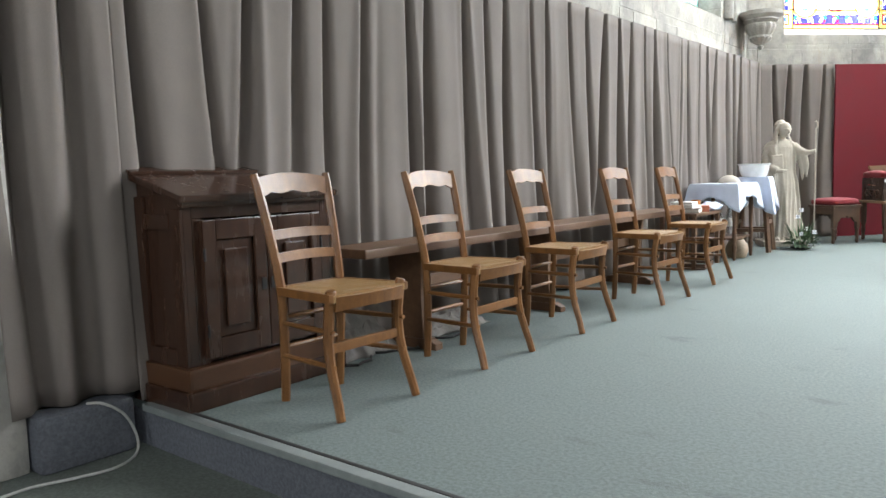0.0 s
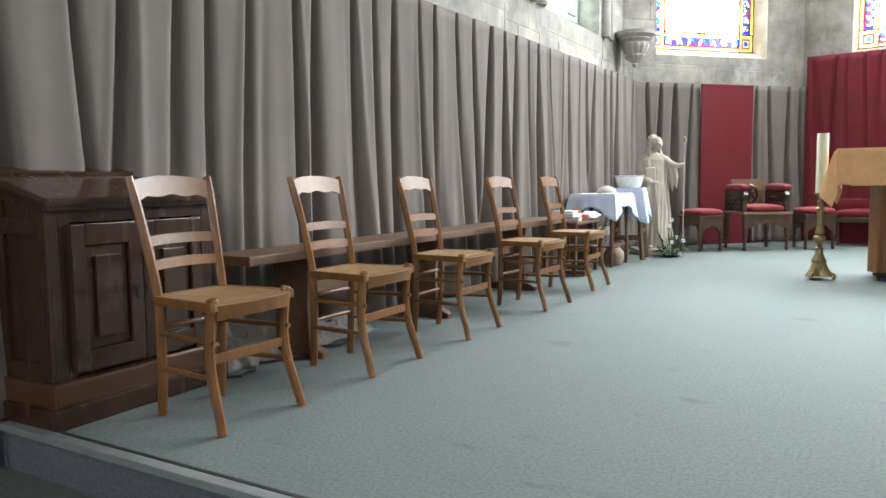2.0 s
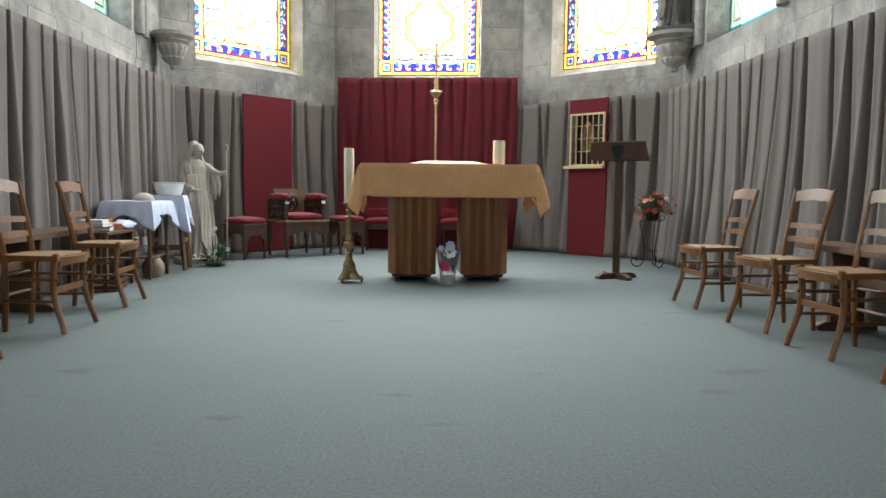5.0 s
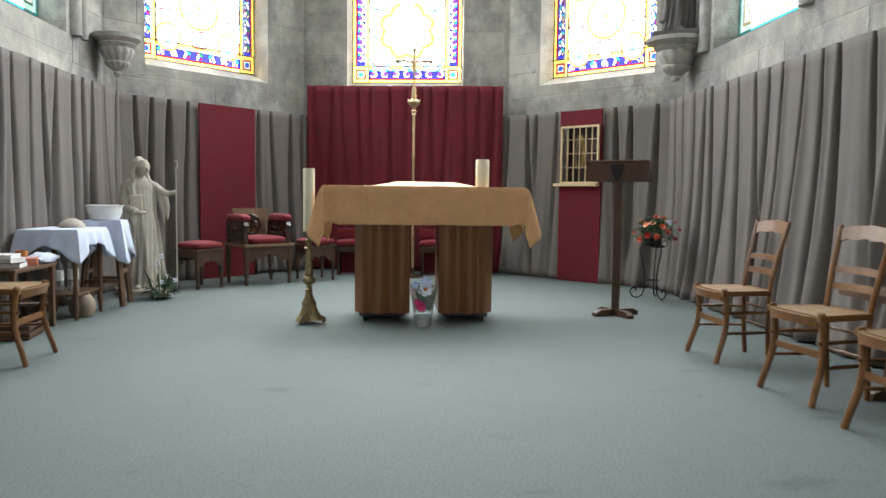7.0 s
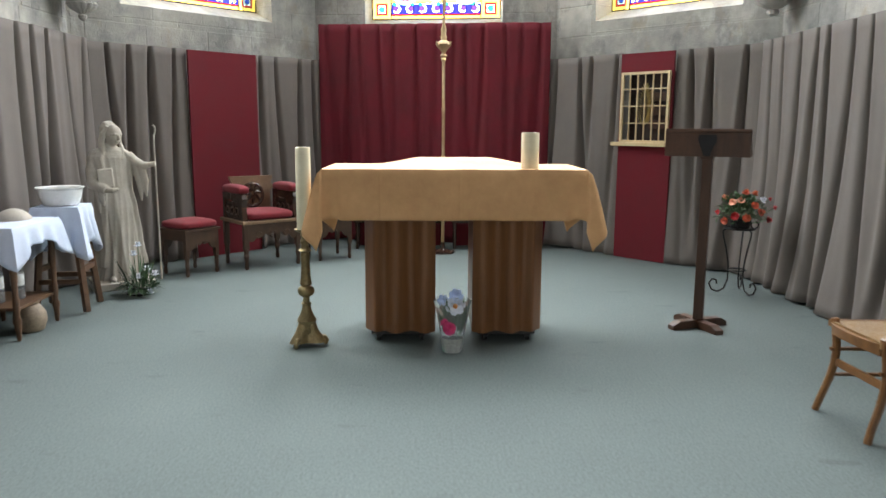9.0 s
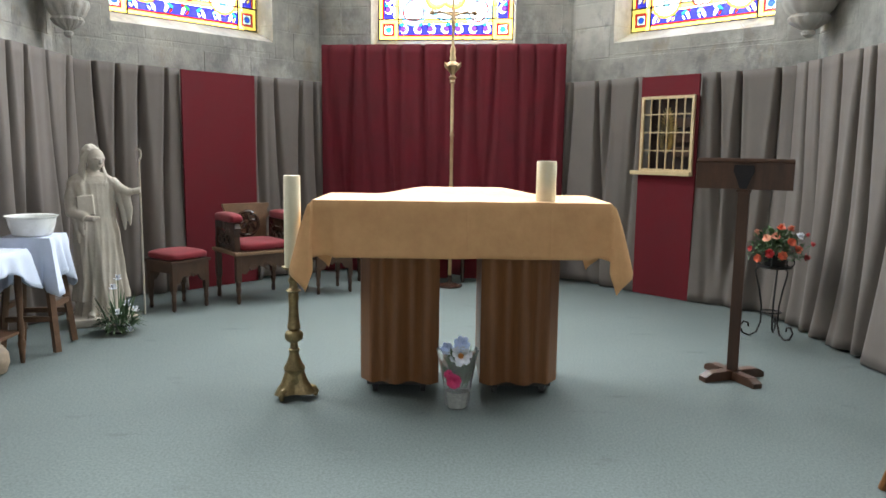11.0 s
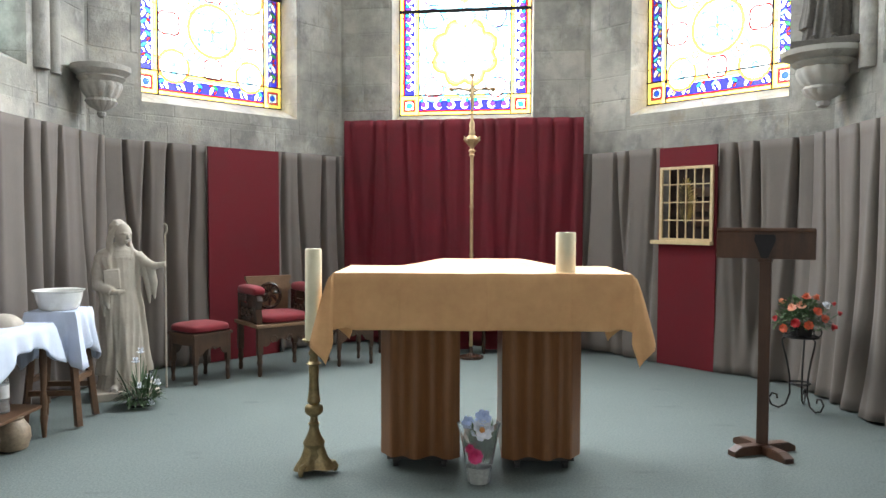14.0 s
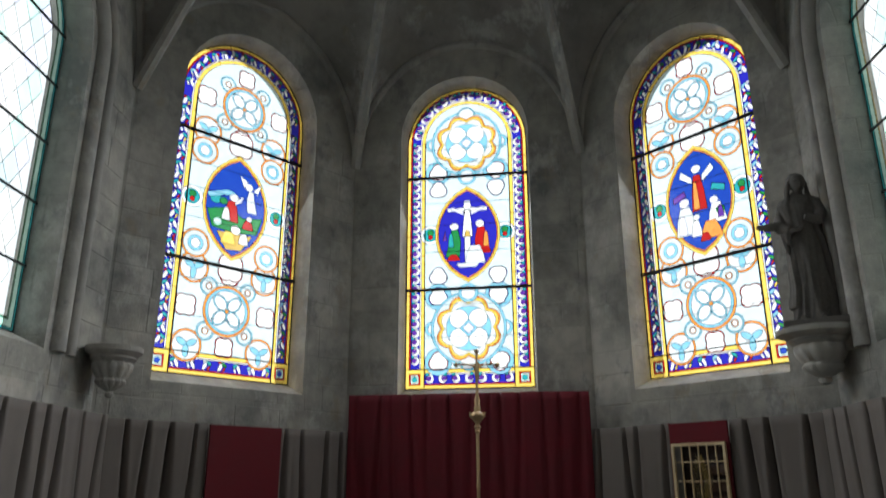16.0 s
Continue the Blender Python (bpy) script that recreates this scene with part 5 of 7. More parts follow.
for k in range(4):
    a = math.radians(45 + 90 * k)
    part("knop_leaf", tube([(0.05 * math.cos(a), 0.05 * math.sin(a), 2.21), (0.09 * math.cos(a), 0.09 * math.sin(a), 2.22), (0.11 * math.cos(a), 0.11 * math.sin(a), 2.25)], [0.014, 0.014, 0.006], 6), GILT, t)
bm = tube([(0, 0, 2.40), (0, 0, 2.86)], [0.014, 0.013], 8)
tube([(-0.2, 0, 2.735), (0.2, 0, 2.735)], 0.0125, 8, bm)
part("cross", bm, GILT, t, smooth=True)
for x, z in ((-0.21, 2.735), (0.21, 2.735), (0, 2.875)):
    part("trefoil_end", lathe([(0.004, -0.028), (0.026, -0.012), (0.03, 0.0), (0.026, 0.012), (0.004, 0.028)], 10), GILT, t, smooth=True).location = (x, 0, z)
bm = tube([(0, -0.022, 2.50), (0, -0.03, 2.60), (0, -0.03, 2.68), (0, -0.026, 2.76)], [0.010, 0.018, 0.026, 0.017], 8)
tube([(-0.15, -0.02, 2.75), (0, -0.028, 2.70), (0.15, -0.02, 2.75)], [0.008, 0.013, 0.008], 6, bm)
part("relief_figure", bm, GILT, t, smooth=True)

# ---- lectern ----
t = thing("lectern", turned(2.715, 7.62, -26), "dark wooden standing lectern on a cross-shaped foot", "lectern")
part("post", box(-0.033, 0.033, -0.03, 0.03, 0.06, 1.25, 0.004), LECTERN_WOOD, t)
for a in (45, 135):
    m2 = Matrix.Rotation(math.radians(a), 4, "Z")
    part("foot_bar", slab([(-0.225, 0.0), (0.225, 0.0), (0.225, 0.03), (0.17, 0.058 if a == 45 else 0.054), (-0.17, 0.058 if a == 45 else 0.054), (-0.225, 0.03)], -0.034, 0.034, None, m2 @ Matrix.Rotation(math.pi / 2, 4, "X"), 0.004), LECTERN_WOOD, t)
board = part("reading_board", box(-0.27, 0.27, -0.17, 0.17, -0.012, 0.012, 0.006, None, Matrix.Translation((0, 0.045, 1.285)) @ Matrix.Rotation(radians(-28), 4, "X")), LECTERN_WOOD, t)
part("front_board", box(-0.272, 0.272, -0.10, -0.075, 1.19, 1.365, 0.006), LECTERN_WOOD, t)
part("book_ledge", box(-0.27, 0.27, 0.17, 0.195, 1.19, 1.24, 0.004), LECTERN_WOOD, t)
part("bracket", slab([(-0.055, 1.335), (-0.06, 1.30), (-0.03, 1.235), (-0.02, 1.195), (0.02, 1.195), (0.03, 1.235), (0.06, 1.30), (0.055, 1.335)], 0.101, 0.118, None, Matrix.Rotation(math.pi / 2, 4, "X"), 0.003), BLACK, t, "dark metal bracket")
part("neck", box(-0.04, 0.04, -0.075, 0.035, 1.17, 1.27, 0.004), LECTERN_WOOD, t)


# ---- the corner with the figure, the side tables and the red seats ----
def cloth_over(name, x0, x1, y0, y1, z, drop, tip, mat, label, seed=0, waves=14, swing=0.014):
    """A white cloth that hangs in small folds over the edges of a table."""
    bm = bmesh.new()
    n = 20
    top = [[bm.verts.new((blend(x0, x1, i / n), blend(y0, y1, j / n), z + 0.002 * noise.noise((i, j, seed)))) for i in range(n + 1)] for j in range(n + 1)]
    for a, b in zip(top, top[1:]):
        for i in range(n):
            bm.faces.new((a[i], a[i + 1], b[i + 1], b[i]))
    loop = top[0][:-1] + [r[-1] for r in top[:-1]] + top[-1][:0:-1] + [r[0] for r in top[:0:-1]]
    prev, total = loop, len(loop)
    cx, cy = (x0 + x1) / 2, (y0 + y1) / 2
    for k in range(1, 9):
        f = k / 8
        line = []
        for i, v in enumerate(loop):
            p = v.co
            u = min(min(abs(p.x - x0), abs(p.x - x1)) + min(abs(p.y - y0), abs(p.y - y1)), 0.3)
            near = max(0.0, 1 - u / 0.2)
            hang = (drop + (tip - drop) * near ** 1.3) * (1 + 0.08 * noise.noise((i * 0.3, seed, 1)))
            out = Vector((p.x - cx, p.y - cy, 0))
            out.x = math.copysign(1, out.x) if min(abs(p.x - x0), abs(p.x - x1)) < 1e-4 else 0
            out.y = math.copysign(1, out.y) if min(abs(p.y - y0), abs(p.y - y1)) < 1e-4 else 0
            push = 0.008 + f * (0.018 + swing * math.sin(i * 2 * math.pi * waves / total + seed)) + 0.02 * near * f
            line.append(bm.verts.new((p.x + out.x * push, p.y + out.y * push, z - hang * f)))
        for i in range(total):
            bm.faces.new((prev[i], prev[(i + 1) % total], line[(i + 1) % total], line[i]))
        prev = line
    ob = part(name, bm, mat, smooth=True)
    mod = ob.modifiers.new("cloth", "SOLIDIFY")
    mod.thickness, mod.offset = 0.003, 1
    return tagged(ob, label, "tablecloth")


t = thing("side_table", pose(-2.01, 7.53, 0), "small brown wooden side table with turned legs and lower shelf", "table")
part("tabletop", box(-0.22, 0.22, -0.29, 0.29, 0.70, 0.73, 0.005), BENCH_WOOD, t)
for sx in (-1, 1):
    for sy in (-1, 1):
        leg = lathe([(0.013, 0), (0.016, 0.03), (0.02, 0.09), (0.026, 0.13), (0.015, 0.16), (0.021, 0.2), (0.021, 0.26), (0.016, 0.3), (0.024, 0.5), (0.018, 0.6), (0.024, 0.63), (0.024, 0.70)], 12)
        part("leg", leg, BENCH_WOOD, t, smooth=True).location = (sx * 0.19, sy * 0.25, 0)
part("shelf", box(-0.19, 0.19, -0.25, 0.25, 0.195, 0.215, 0.004), BENCH_WOOD, t)
cloth_over("tablecloth", -2.235, -1.78, 7.23, 7.83, 0.736, 0.13, 0.27, WHITE_CLOTH, "white linen cloth draped over the small side table", 1)

t = thing("wooden_stool", turned(-1.9, 8.13, 8), "tall brown wooden stool with splayed legs and stretchers", "stool")
part("seat", box(-0.15, 0.15, -0.15, 0.15, 0.748, 0.78, 0.006), BENCH_WOOD, t)
for sx in (-1, 1):
    for sy in (-1, 1):
        part("leg", bar((sx * 0.11, sy * 0.11, 0.748), (sx * 0.175, sy * 0.165, 0.012), 0.04, 0.04), BENCH_WOOD, t)
for s in (-1, 1):
    part("stretcher", bar((-0.155, s * 0.15, 0.24), (0.155, s * 0.15, 0.24), 0.03, 0.035), BENCH_WOOD, t)
    part("stretcher", bar((s * 0.15, -0.14, 0.32), (s * 0.15, 0.14, 0.32), 0.03, 0.035), BENCH_WOOD, t)
c = cloth_over("stool_cloth", -0.16, 0.16, -0.16, 0.16, 0.785, 0.20, 0.38, WHITE_CLOTH, "white cloth hanging in folds over the stool", 4, 10, 0.034)
c.matrix_world = turned(-1.9, 8.13, 8)
bowl = part("enamel_bowl", lathe([(0.13, 0.0), (0.142, 0.01), (0.165, 0.07), (0.172, 0.112), (0.188, 0.122), (0.190, 0.128), (0.170, 0.122), (0.158, 0.075), (0.13, 0.018), (0.02, 0.012)], 32), ENAMEL, smooth=True)
bowl.matrix_world = pose(-1.9, 8.13, 0.79) @ Matrix.Diagonal((0.88, 0.88, 1.05, 1))
tagged(bowl, "white enamel wash bowl standing on the draped stool", "bowl")

bm = bmesh.new()
rows = []
for j in range(9):
    f = j / 8
    r = 0.10 * math.sin(math.pi * (0.04 + 0.92 * f)) ** 0.7
    rows.append([bm.verts.new((0.24 * f - 0.12, r * math.cos(math.pi * k / 20), 0.75 * r * math.sin(math.pi * k / 20) * (1 + 0.05 * (k % 2)))) for k in range(21)])
for a, b in zip(rows, rows[1:]):
    for k in range(20):
        bm.faces.new((a[k], a[k + 1], b[k + 1], b[k]))
shell = part("seashell", bm, PLASTER, smooth=True)
shell.matrix_world = turned(-2.0, 7.66, 60, 0.739)
tagged(shell, "large cream ribbed seashell on the white tablecloth", "shell")

for x, y, h in ((-2.02, 7.43, 0.30), (-1.95, 7.55, 0.31)):
    t = thing("water_bottle", pose(x, y, 0.216), "clear plastic water bottle with a white label", "bottle", "bottles under the side table")
    part("body", lathe([(0.03, 0), (0.042, 0.006), (0.042, 0.07), (0.039, 0.08), (0.042, 0.09), (0.042, h - 0.10), (0.03, h - 0.06), (0.014, h - 0.035), (0.014, h - 0.012)], 20), PLASTIC, t, smooth=True)
    part("cap", lathe([(0.016, h - 0.02), (0.016, h), (0.012, h + 0.002)], 16), PAPER, t, "white screw cap", smooth=True)
    part("label", lathe([(0.0425, 0.095), (0.043, 0.096), (0.043, 0.175), (0.0425, 0.176)], 20), PAPER, t, "white paper label", smooth=True)
jar = part("stoneware_jar", lathe([(0.06, 0), (0.085, 0.01), (0.105, 0.07), (0.10, 0.13), (0.07, 0.175), (0.06, 0.185), (0.066, 0.2), (0.05, 0.2), (0.045, 0.17)], 24), POTTERY, smooth=True)
jar.matrix_world = pose(-1.87, 7.52, 0)
tagged(jar, "round beige stoneware jar on the floor under the table", "jar")

# low stand with books beside the bench
t = thing("low_stand", pose(-2.05, 6.75, 0), "low dark wooden stand holding books and papers", "stand")
part("top", box(-0.16, 0.18, -0.32, 0.32, 0.47, 0.495, 0.004), BENCH_WOOD, t)
for sx in (-0.14, 0.15):
    for sy in (-0.29, 0.29):
        part("leg", box(sx - 0.018, sx + 0.018, sy - 0.018, sy + 0.018, 0, 0.47, 0.003), BENCH_WOOD, t)
part("rail", box(-0.13, 0.14, -0.01, 0.01, 0.2, 0.24, 0.003), BENCH_WOOD, t)


def book(x, y, z, w, d, h, turn, cover, label):
    t = thing("book", turned(x, y, turn, z), label, "book", "books on the low stand")
    bm = box(-w / 2, w / 2, -d / 2, d / 2, 0, 0.004, 0.001)
    box(-w / 2, w / 2, -d / 2, d / 2, h - 0.004, h, 0.001, bm)
    box(-w / 2, -w / 2 + 0.004, -d / 2, d / 2, 0.004, h - 0.004, 0, bm)
    part("cover", bm, cover, t)
    part("pages", box(-w / 2 + 0.006, w / 2 - 0.004, -d / 2 + 0.004, d / 2 - 0.004, 0.0045, h - 0.0045, 0), PAPER, t, "white page block")


book(-2.02, 6.60, 0.496, 0.24, 0.20, 0.04, 12, BOOK_BROWN, "thick brown cloth-bound book lying flat")
book(-2.03, 6.60, 0.537, 0.22, 0.18, 0.03, -6, PAPER, "white-covered book on top of the pile")
book(-2.05, 6.61, 0.568, 0.2, 0.17, 0.025, 4, PAPER, "white-covered book on top of the pile")
for x, y, s, mat, label in ((-1.95, 6.82, (0.05, 0.07, 0.055), CORAL_BOX, "small coral cardboard box on the stand"),):
    ob = part("small_box", box(-s[0], s[0], -s[1], s[1], 0, s[2], 0.003), mat)
    ob.matrix_world = turned(x, y, 20, 0.496)
    tagged(ob, label, "box")
cup = part("orange_cup", lathe([(0.03, 0), (0.036, 0.004), (0.044, 0.10), (0.04, 0.10), (0.033, 0.01)], 20), ORANGE, smooth=True)
cup.matrix_world = pose(-2.06, 6.92, 0.496)
tagged(cup, "orange cup standing among the books", "cup")
bm = bmesh.new()
bmesh.ops.create_icosphere(bm, subdivisions=3, radius=1)
for v in bm.verts:
    v.co *= 1 + 0.35 * noise.noise(v.co * 2.2)
    v.co = Vector((v.co.x * 0.10, v.co.y * 0.14, max(0.0, v.co.z * 0.05 + 0.03)))
rag = part("white_cloth_heap", bm, WHITE_CLOTH, smooth=True)
rag.matrix_world = pose(-1.96, 7.0, 0.4955)
tagged(rag, "crumpled white cloth lying on the stand", "cloth")
t = thing("wooden_crate", turned(-1.93, 6.62, 8), "small orange-brown slatted wooden crate on the floor", "crate")
for z in (0.02, 0.07):
    for a, b in (((-0.1, -0.17), (-0.1, 0.17)), ((0.1, -0.17), (0.1, 0.17)), ((-0.1, -0.17), (0.1, -0.17)), ((-0.1, 0.17), (0.1, 0.17))):
        part("slat", bar((*a, z + 0.015), (*b, z + 0.015), 0.008, 0.032, bevel=0.002), PLINTH_OAK, t)
part("floor_board", box(-0.1, 0.1, -0.17, 0.17, 0.003, 0.012, 0.002), PLINTH_OAK, t)


def robed_figure(name, m, h, mat, label, crook=False):
    """A plain robed statue as one mesh, its pieces merged; it faces its own -y."""
    bm = bmesh.new()

    def pick(table, z):
        for (za, a), (zb, b) in zip(table, table[1:]):
            if z <= zb:
                f = (z - za) / (zb - za)
                return blend(a, b, f * f * (3 - 2 * f))
        return table[-1][1]

    wide = [(0.04, 0.150), (0.10, 0.142), (0.30, 0.120), (0.48, 0.112), (0.60, 0.098), (0.70, 0.104), (0.785, 0.118), (0.82, 0.100), (0.85, 0.050), (0.87, 0.034)]
    deep = [(0.04, 0.118), (0.10, 0.110), (0.30, 0.092), (0.48, 0.088), (0.60, 0.076), (0.70, 0.078), (0.785, 0.066), (0.82, 0.054), (0.85, 0.036), (0.87, 0.030)]

    def shell(z0, z1, levels, swell, crease):
        rings = []
        for j in range(levels + 1):
            z = blend(z0, z1, j / levels)
            sway = 0.014 * math.sin(4.2 * z + 0.5)
            ring = []
            for k in range(96):
                a = 2 * math.pi * k / 96
                g = swell(a, z) * (1 + crease(a, z))
                ring.append(bm.verts.new((h * (pick(wide, z) * g * math.cos(a) + sway), h * pick(deep, z) * g * math.sin(a), h * z)))
            rings.append(ring)
        for a, b in zip(rings, rings[1:]):
            for k in range(96):
                bm.faces.new((a[k], a[(k + 1) % 96], b[(k + 1) % 96], b[k]))
        bm.faces.new(rings[0][::-1])
        bm.faces.new(rings[-1])

    def crisp(x):
        return 1 - 2 * abs(math.sin(x)) ** 0.7

    low_fade = lambda z: max(0.1, min(1.0, (0.68 - z) * 2.4))
    shell(0.04, 0.87, 60, lambda a, z: 0.93, lambda a, z: (0.075 * crisp(5 * a + 2.5 * z + 0.7 * math.sin(3 * a)) + 0.045 * crisp(9 * a - 6 * z)) * low_fade(z) + 0.012 * crisp(11 * a) * (z > 0.6) * (z < 0.8))

    def mantle(a, z):
        front = math.cos(a + math.pi / 2 - 0.25)
        open_ = blend(0.25, 0.55, min(1, z / 0.8))
        cover = max(0.0, min(1.0, (open_ - front + 0.35) / 0.16))
        return blend(0.72, 1.10, cover * cover * (3 - 2 * cover))

    shell(0.13, 0.845, 56, mantle, lambda a, z: 0.045 * crisp(4.5 * a + 4.0 * z) * max(0.2, min(1.0, (0.8 - z) * 2)) + 0.02 * crisp(9 * a + 7 * z))
    # neck, head, hair; the head is bowed and turned a little
    start = len(bm.verts)
    tube([(0, 0, 0.83 * h), (0, -0.012 * h, 0.89 * h)], 0.029 * h, 14, bm)
    for v in bmesh.ops.create_icosphere(bm, subdivisions=4, radius=1)["verts"]:
        c = v.co.copy()
        jaw = max(0.0, -c.z)
        v.co = Vector((c.x * 0.045 * h * (1 - 0.28 * jaw), c.y * 0.050 * h - 0.004 * h * jaw * (c.y < 0), c.z * 0.063 * h)) + Vector((0, -0.024 * h, 0.924 * h))
    for v in bmesh.ops.create_icosphere(bm, subdivisions=4, radius=1)["verts"]:
        c = v.co.copy()
        v.co = Vector((c.x * 0.050 * h, c.y * 0.044 * h, c.z * 0.055 * h)) * (1 + 0.03 * math.sin(9 * math.atan2(c.x, c.z))) + Vector((0, 0.032 * h + 0.02 * h * max(0.0, 0.3 - c.z) * (c.y < 0), 0.942 * h))
    tube([(0, -0.072 * h, 0.938 * h), (0, -0.084 * h, 0.916 * h), (0, -0.075 * h, 0.911 * h)], [0.005 * h, 0.008 * h, 0.006 * h], 8, bm)
    for s in (-1, 1):
        tube([(s * 0.007 * h, -0.072 * h, 0.939 * h), (s * 0.022 * h, -0.068 * h, 0.942 * h), (s * 0.036 * h, -0.052 * h, 0.936 * h)], 0.0048 * h, 6, bm)
        tube([(0, -0.074 * h, 0.896 * h), (s * 0.012 * h, -0.071 * h, 0.897 * h)], 0.0048 * h, 6, bm)
        for j in range(3):
            o = 0.012 + 0.008 * j
            tube([(s * 0.030 * h, (-0.022 + o) * h, 0.972 * h), (s * (0.050 + 0.2 * o) * h, (-0.020 + o) * h, 0.925 * h), (s * (0.050 + 0.5 * o) * h, (-0.022 + o) * h, 0.875 * h), (s * (0.056 + 0.4 * o) * h, (-0.050 + o) * h, 0.83 * h), (s * 0.050 * h, (-0.062 + o) * h, 0.775 * h)], [0.007 * h, 0.010 * h, 0.012 * h, 0.012 * h, 0.006 * h], 8, bm)
    pivot = Vector((0, -0.01 * h, 0.865 * h))
    nod = Matrix.Rotation(radians(26), 3, "Z") @ Matrix.Rotation(radians(14), 3, "X")
    for v in list(bm.verts)[start:]:
        f = max(0.0, min(1.0, (v.co.z / h - 0.80) / 0.08))
        v.co = v.co.lerp(pivot + nod @ (v.co - pivot), f)
    # right arm folded across the body, its wide sleeve hanging
    tube([(-0.092 * h, 0, 0.80 * h), (-0.118 * h, -0.012 * h, 0.71 * h), (-0.115 * h, -0.050 * h, 0.635 * h), (-0.055 * h, -0.100 * h, 0.60 * h)], [0.032 * h, 0.036 * h, 0.040 * h, 0.026 * h], 14, bm)
    tube([(-0.06 * h, -0.098 * h, 0.60 * h), (-0.02 * h, -0.115 * h, 0.598 * h), (0.014 * h, -0.112 * h, 0.603 * h)], [0.017 * h, 0.017 * h, 0.008 * h], 10, bm)
    for o in (0.0, 0.022):
        tube([((-0.105 + o) * h, (-0.062 - o) * h, 0.61 * h), ((-0.10 + o) * h, (-0.072 - o * 0.6) * h, 0.54 * h), ((-0.094 + o) * h, (-0.066 - o * 0.4) * h, (0.46 + 2 * o) * h)], [0.020 * h, 0.015 * h, 0.004 * h], 10, bm)
    if crook:
        tube([(0.088 * h, 0, 0.80 * h), (0.125 * h, -0.022 * h, 0.755 * h), (0.170 * h, -0.050 * h, 0.735 * h), (0.212 * h, -0.068 * h, 0.742 * h)], [0.032 * h, 0.034 * h, 0.026 * h, 0.013 * h], 14, bm)
        for o in (0.0, 0.026):
            tube([((0.125 + o) * h, (-0.025 - 0.5 * o) * h, 0.74 * h), ((0.145 + o) * h, (-0.035 - 0.5 * o) * h, 0.64 * h), ((0.15 + o) * h, (-0.035 - 0.5 * o) * h, (0.52 + o) * h)], [0.028 * h, 0.024 * h, 0.005 * h], 10, bm)
        tube([(0.20 * h, -0.066 * h, 0.742 * h), (0.232 * h, -0.074 * h, 0.748 * h)], 0.017 * h, 10, bm)
        tube([(0.232 * h, -0.074 * h, z * h) for z in (0.03, 0.4, 0.74, 0.92)] + [(0.232 * h + 0.012 * h * math.sin(b), -0.074 * h, (0.95 - 0.03 * math.cos(b)) * h) for b in (0.6, 1.4, 2.2, 3.0, 3.8)], 0.0085, 8, bm)
        box(-0.048 * h, 0.036 * h, -0.094 * h, -0.07 * h, 0.615 * h, 0.725 * h, 0.005, bm, Matrix.Rotation(radians(-4), 4, "Y"))
    else:
        tube([(0.088 * h, 0, 0.80 * h), (0.115 * h, -0.02 * h, 0.71 * h), (0.10 * h, -0.08 * h, 0.65 * h), (0.03 * h, -0.115 * h, 0.67 * h)], [0.034 * h, 0.038 * h, 0.034 * h, 0.018 * h], 14, bm)
        tube([(-0.11 * h, -0.05 * h, 0.66 * h), (-0.19 * h, -0.09 * h, 0.645 * h), (-0.25 * h, -0.09 * h, 0.66 * h)], [0.034 * h, 0.026 * h, 0.014 * h], 10, bm)
    for s in (-1, 1):
        tube([(s * 0.05 * h, -0.09 * h, 0.058 * h), (s * 0.055 * h, -0.135 * h, 0.052 * h)], [0.022 * h, 0.016 * h], 10, bm)
    box(-0.165 * h, 0.185 * h, -0.15 * h, 0.13 * h, 0.0, 0.045 * h, 0.008, bm)
    ob = part(name, bm, mat, smooth=True)
    ob.matrix_world = m
    merge = ob.modifiers.new("merge", "REMESH")
    merge.mode, merge.voxel_size, merge.use_smooth_shade = "VOXEL", 0.0055, True
    soft = ob.modifiers.new("soften", "SMOOTH")
    soft.factor, soft.iterations = 0.5, 2
    return tagged(ob, label, "statue")


robed_figure("plaster_statue", turned(-1.85, 8.95, 30), 1.405, PLASTER, "cream plaster statue of a robed figure holding a crook", crook=True)


def leaf(bm, root, tip, width, droop=0.02):
    root, tip = Vector(root), Vector(tip)
    d = tip - root
    s = d.cross(Vector((0.1, 0.2, 1))).normalized() * width
    mid = root + d * 0.5 + Vector((0, 0, droop))
    a, b, c, e = (bm.verts.new(v) for v in (root, mid + s, tip, mid - s))
    m = bm.verts.new(mid - Vector((0, 0, width * 0.35)))
    for f in ((a, b, m), (b, c, m), (c, e, m), (e, a, m)):
        bm.faces.new(f)


def bloom(name, centre, r, mat, parent, petals=9, layers=3, seed=0, open_=0.6):
    """A flower of cupped petals."""
    rng = random.Random(seed)
    bm = bmesh.new()
    c = Vector(centre)
    for l in range(layers):
        lift = 0.25 + 0.75 * l / max(1, layers - 1)
        for k in range(petals):
            a = 2 * math.pi * (k + 0.5 * (l % 2)) / petals + rng.uniform(-0.1, 0.1)
            rad = r * (1 - 0.26 * l)
            d = Vector((math.cos(a), math.sin(a), 0))
            s = Vector((-d.y, d.x, 0)) * rad * 0.42
            z0, z1 = 0.2 * r * l, r * (0.25 + open_ * lift * 0.8)
            base = c + Vector((0, 0, z0))
            vs = [bm.verts.new(v) for v in (base, base + d * rad * 0.6 + s + Vector((0, 0, z1 * 0.5)), base + d * rad + s * 0.5 + Vector((0, 0, z1)), base + d * rad - s * 0.5 + Vector((0, 0, z1)), base + d * rad * 0.6 - s + Vector((0, 0, z1 * 0.5)))]
            bm.faces.new(vs)
    return part(name, bm, mat, parent, smooth=True)


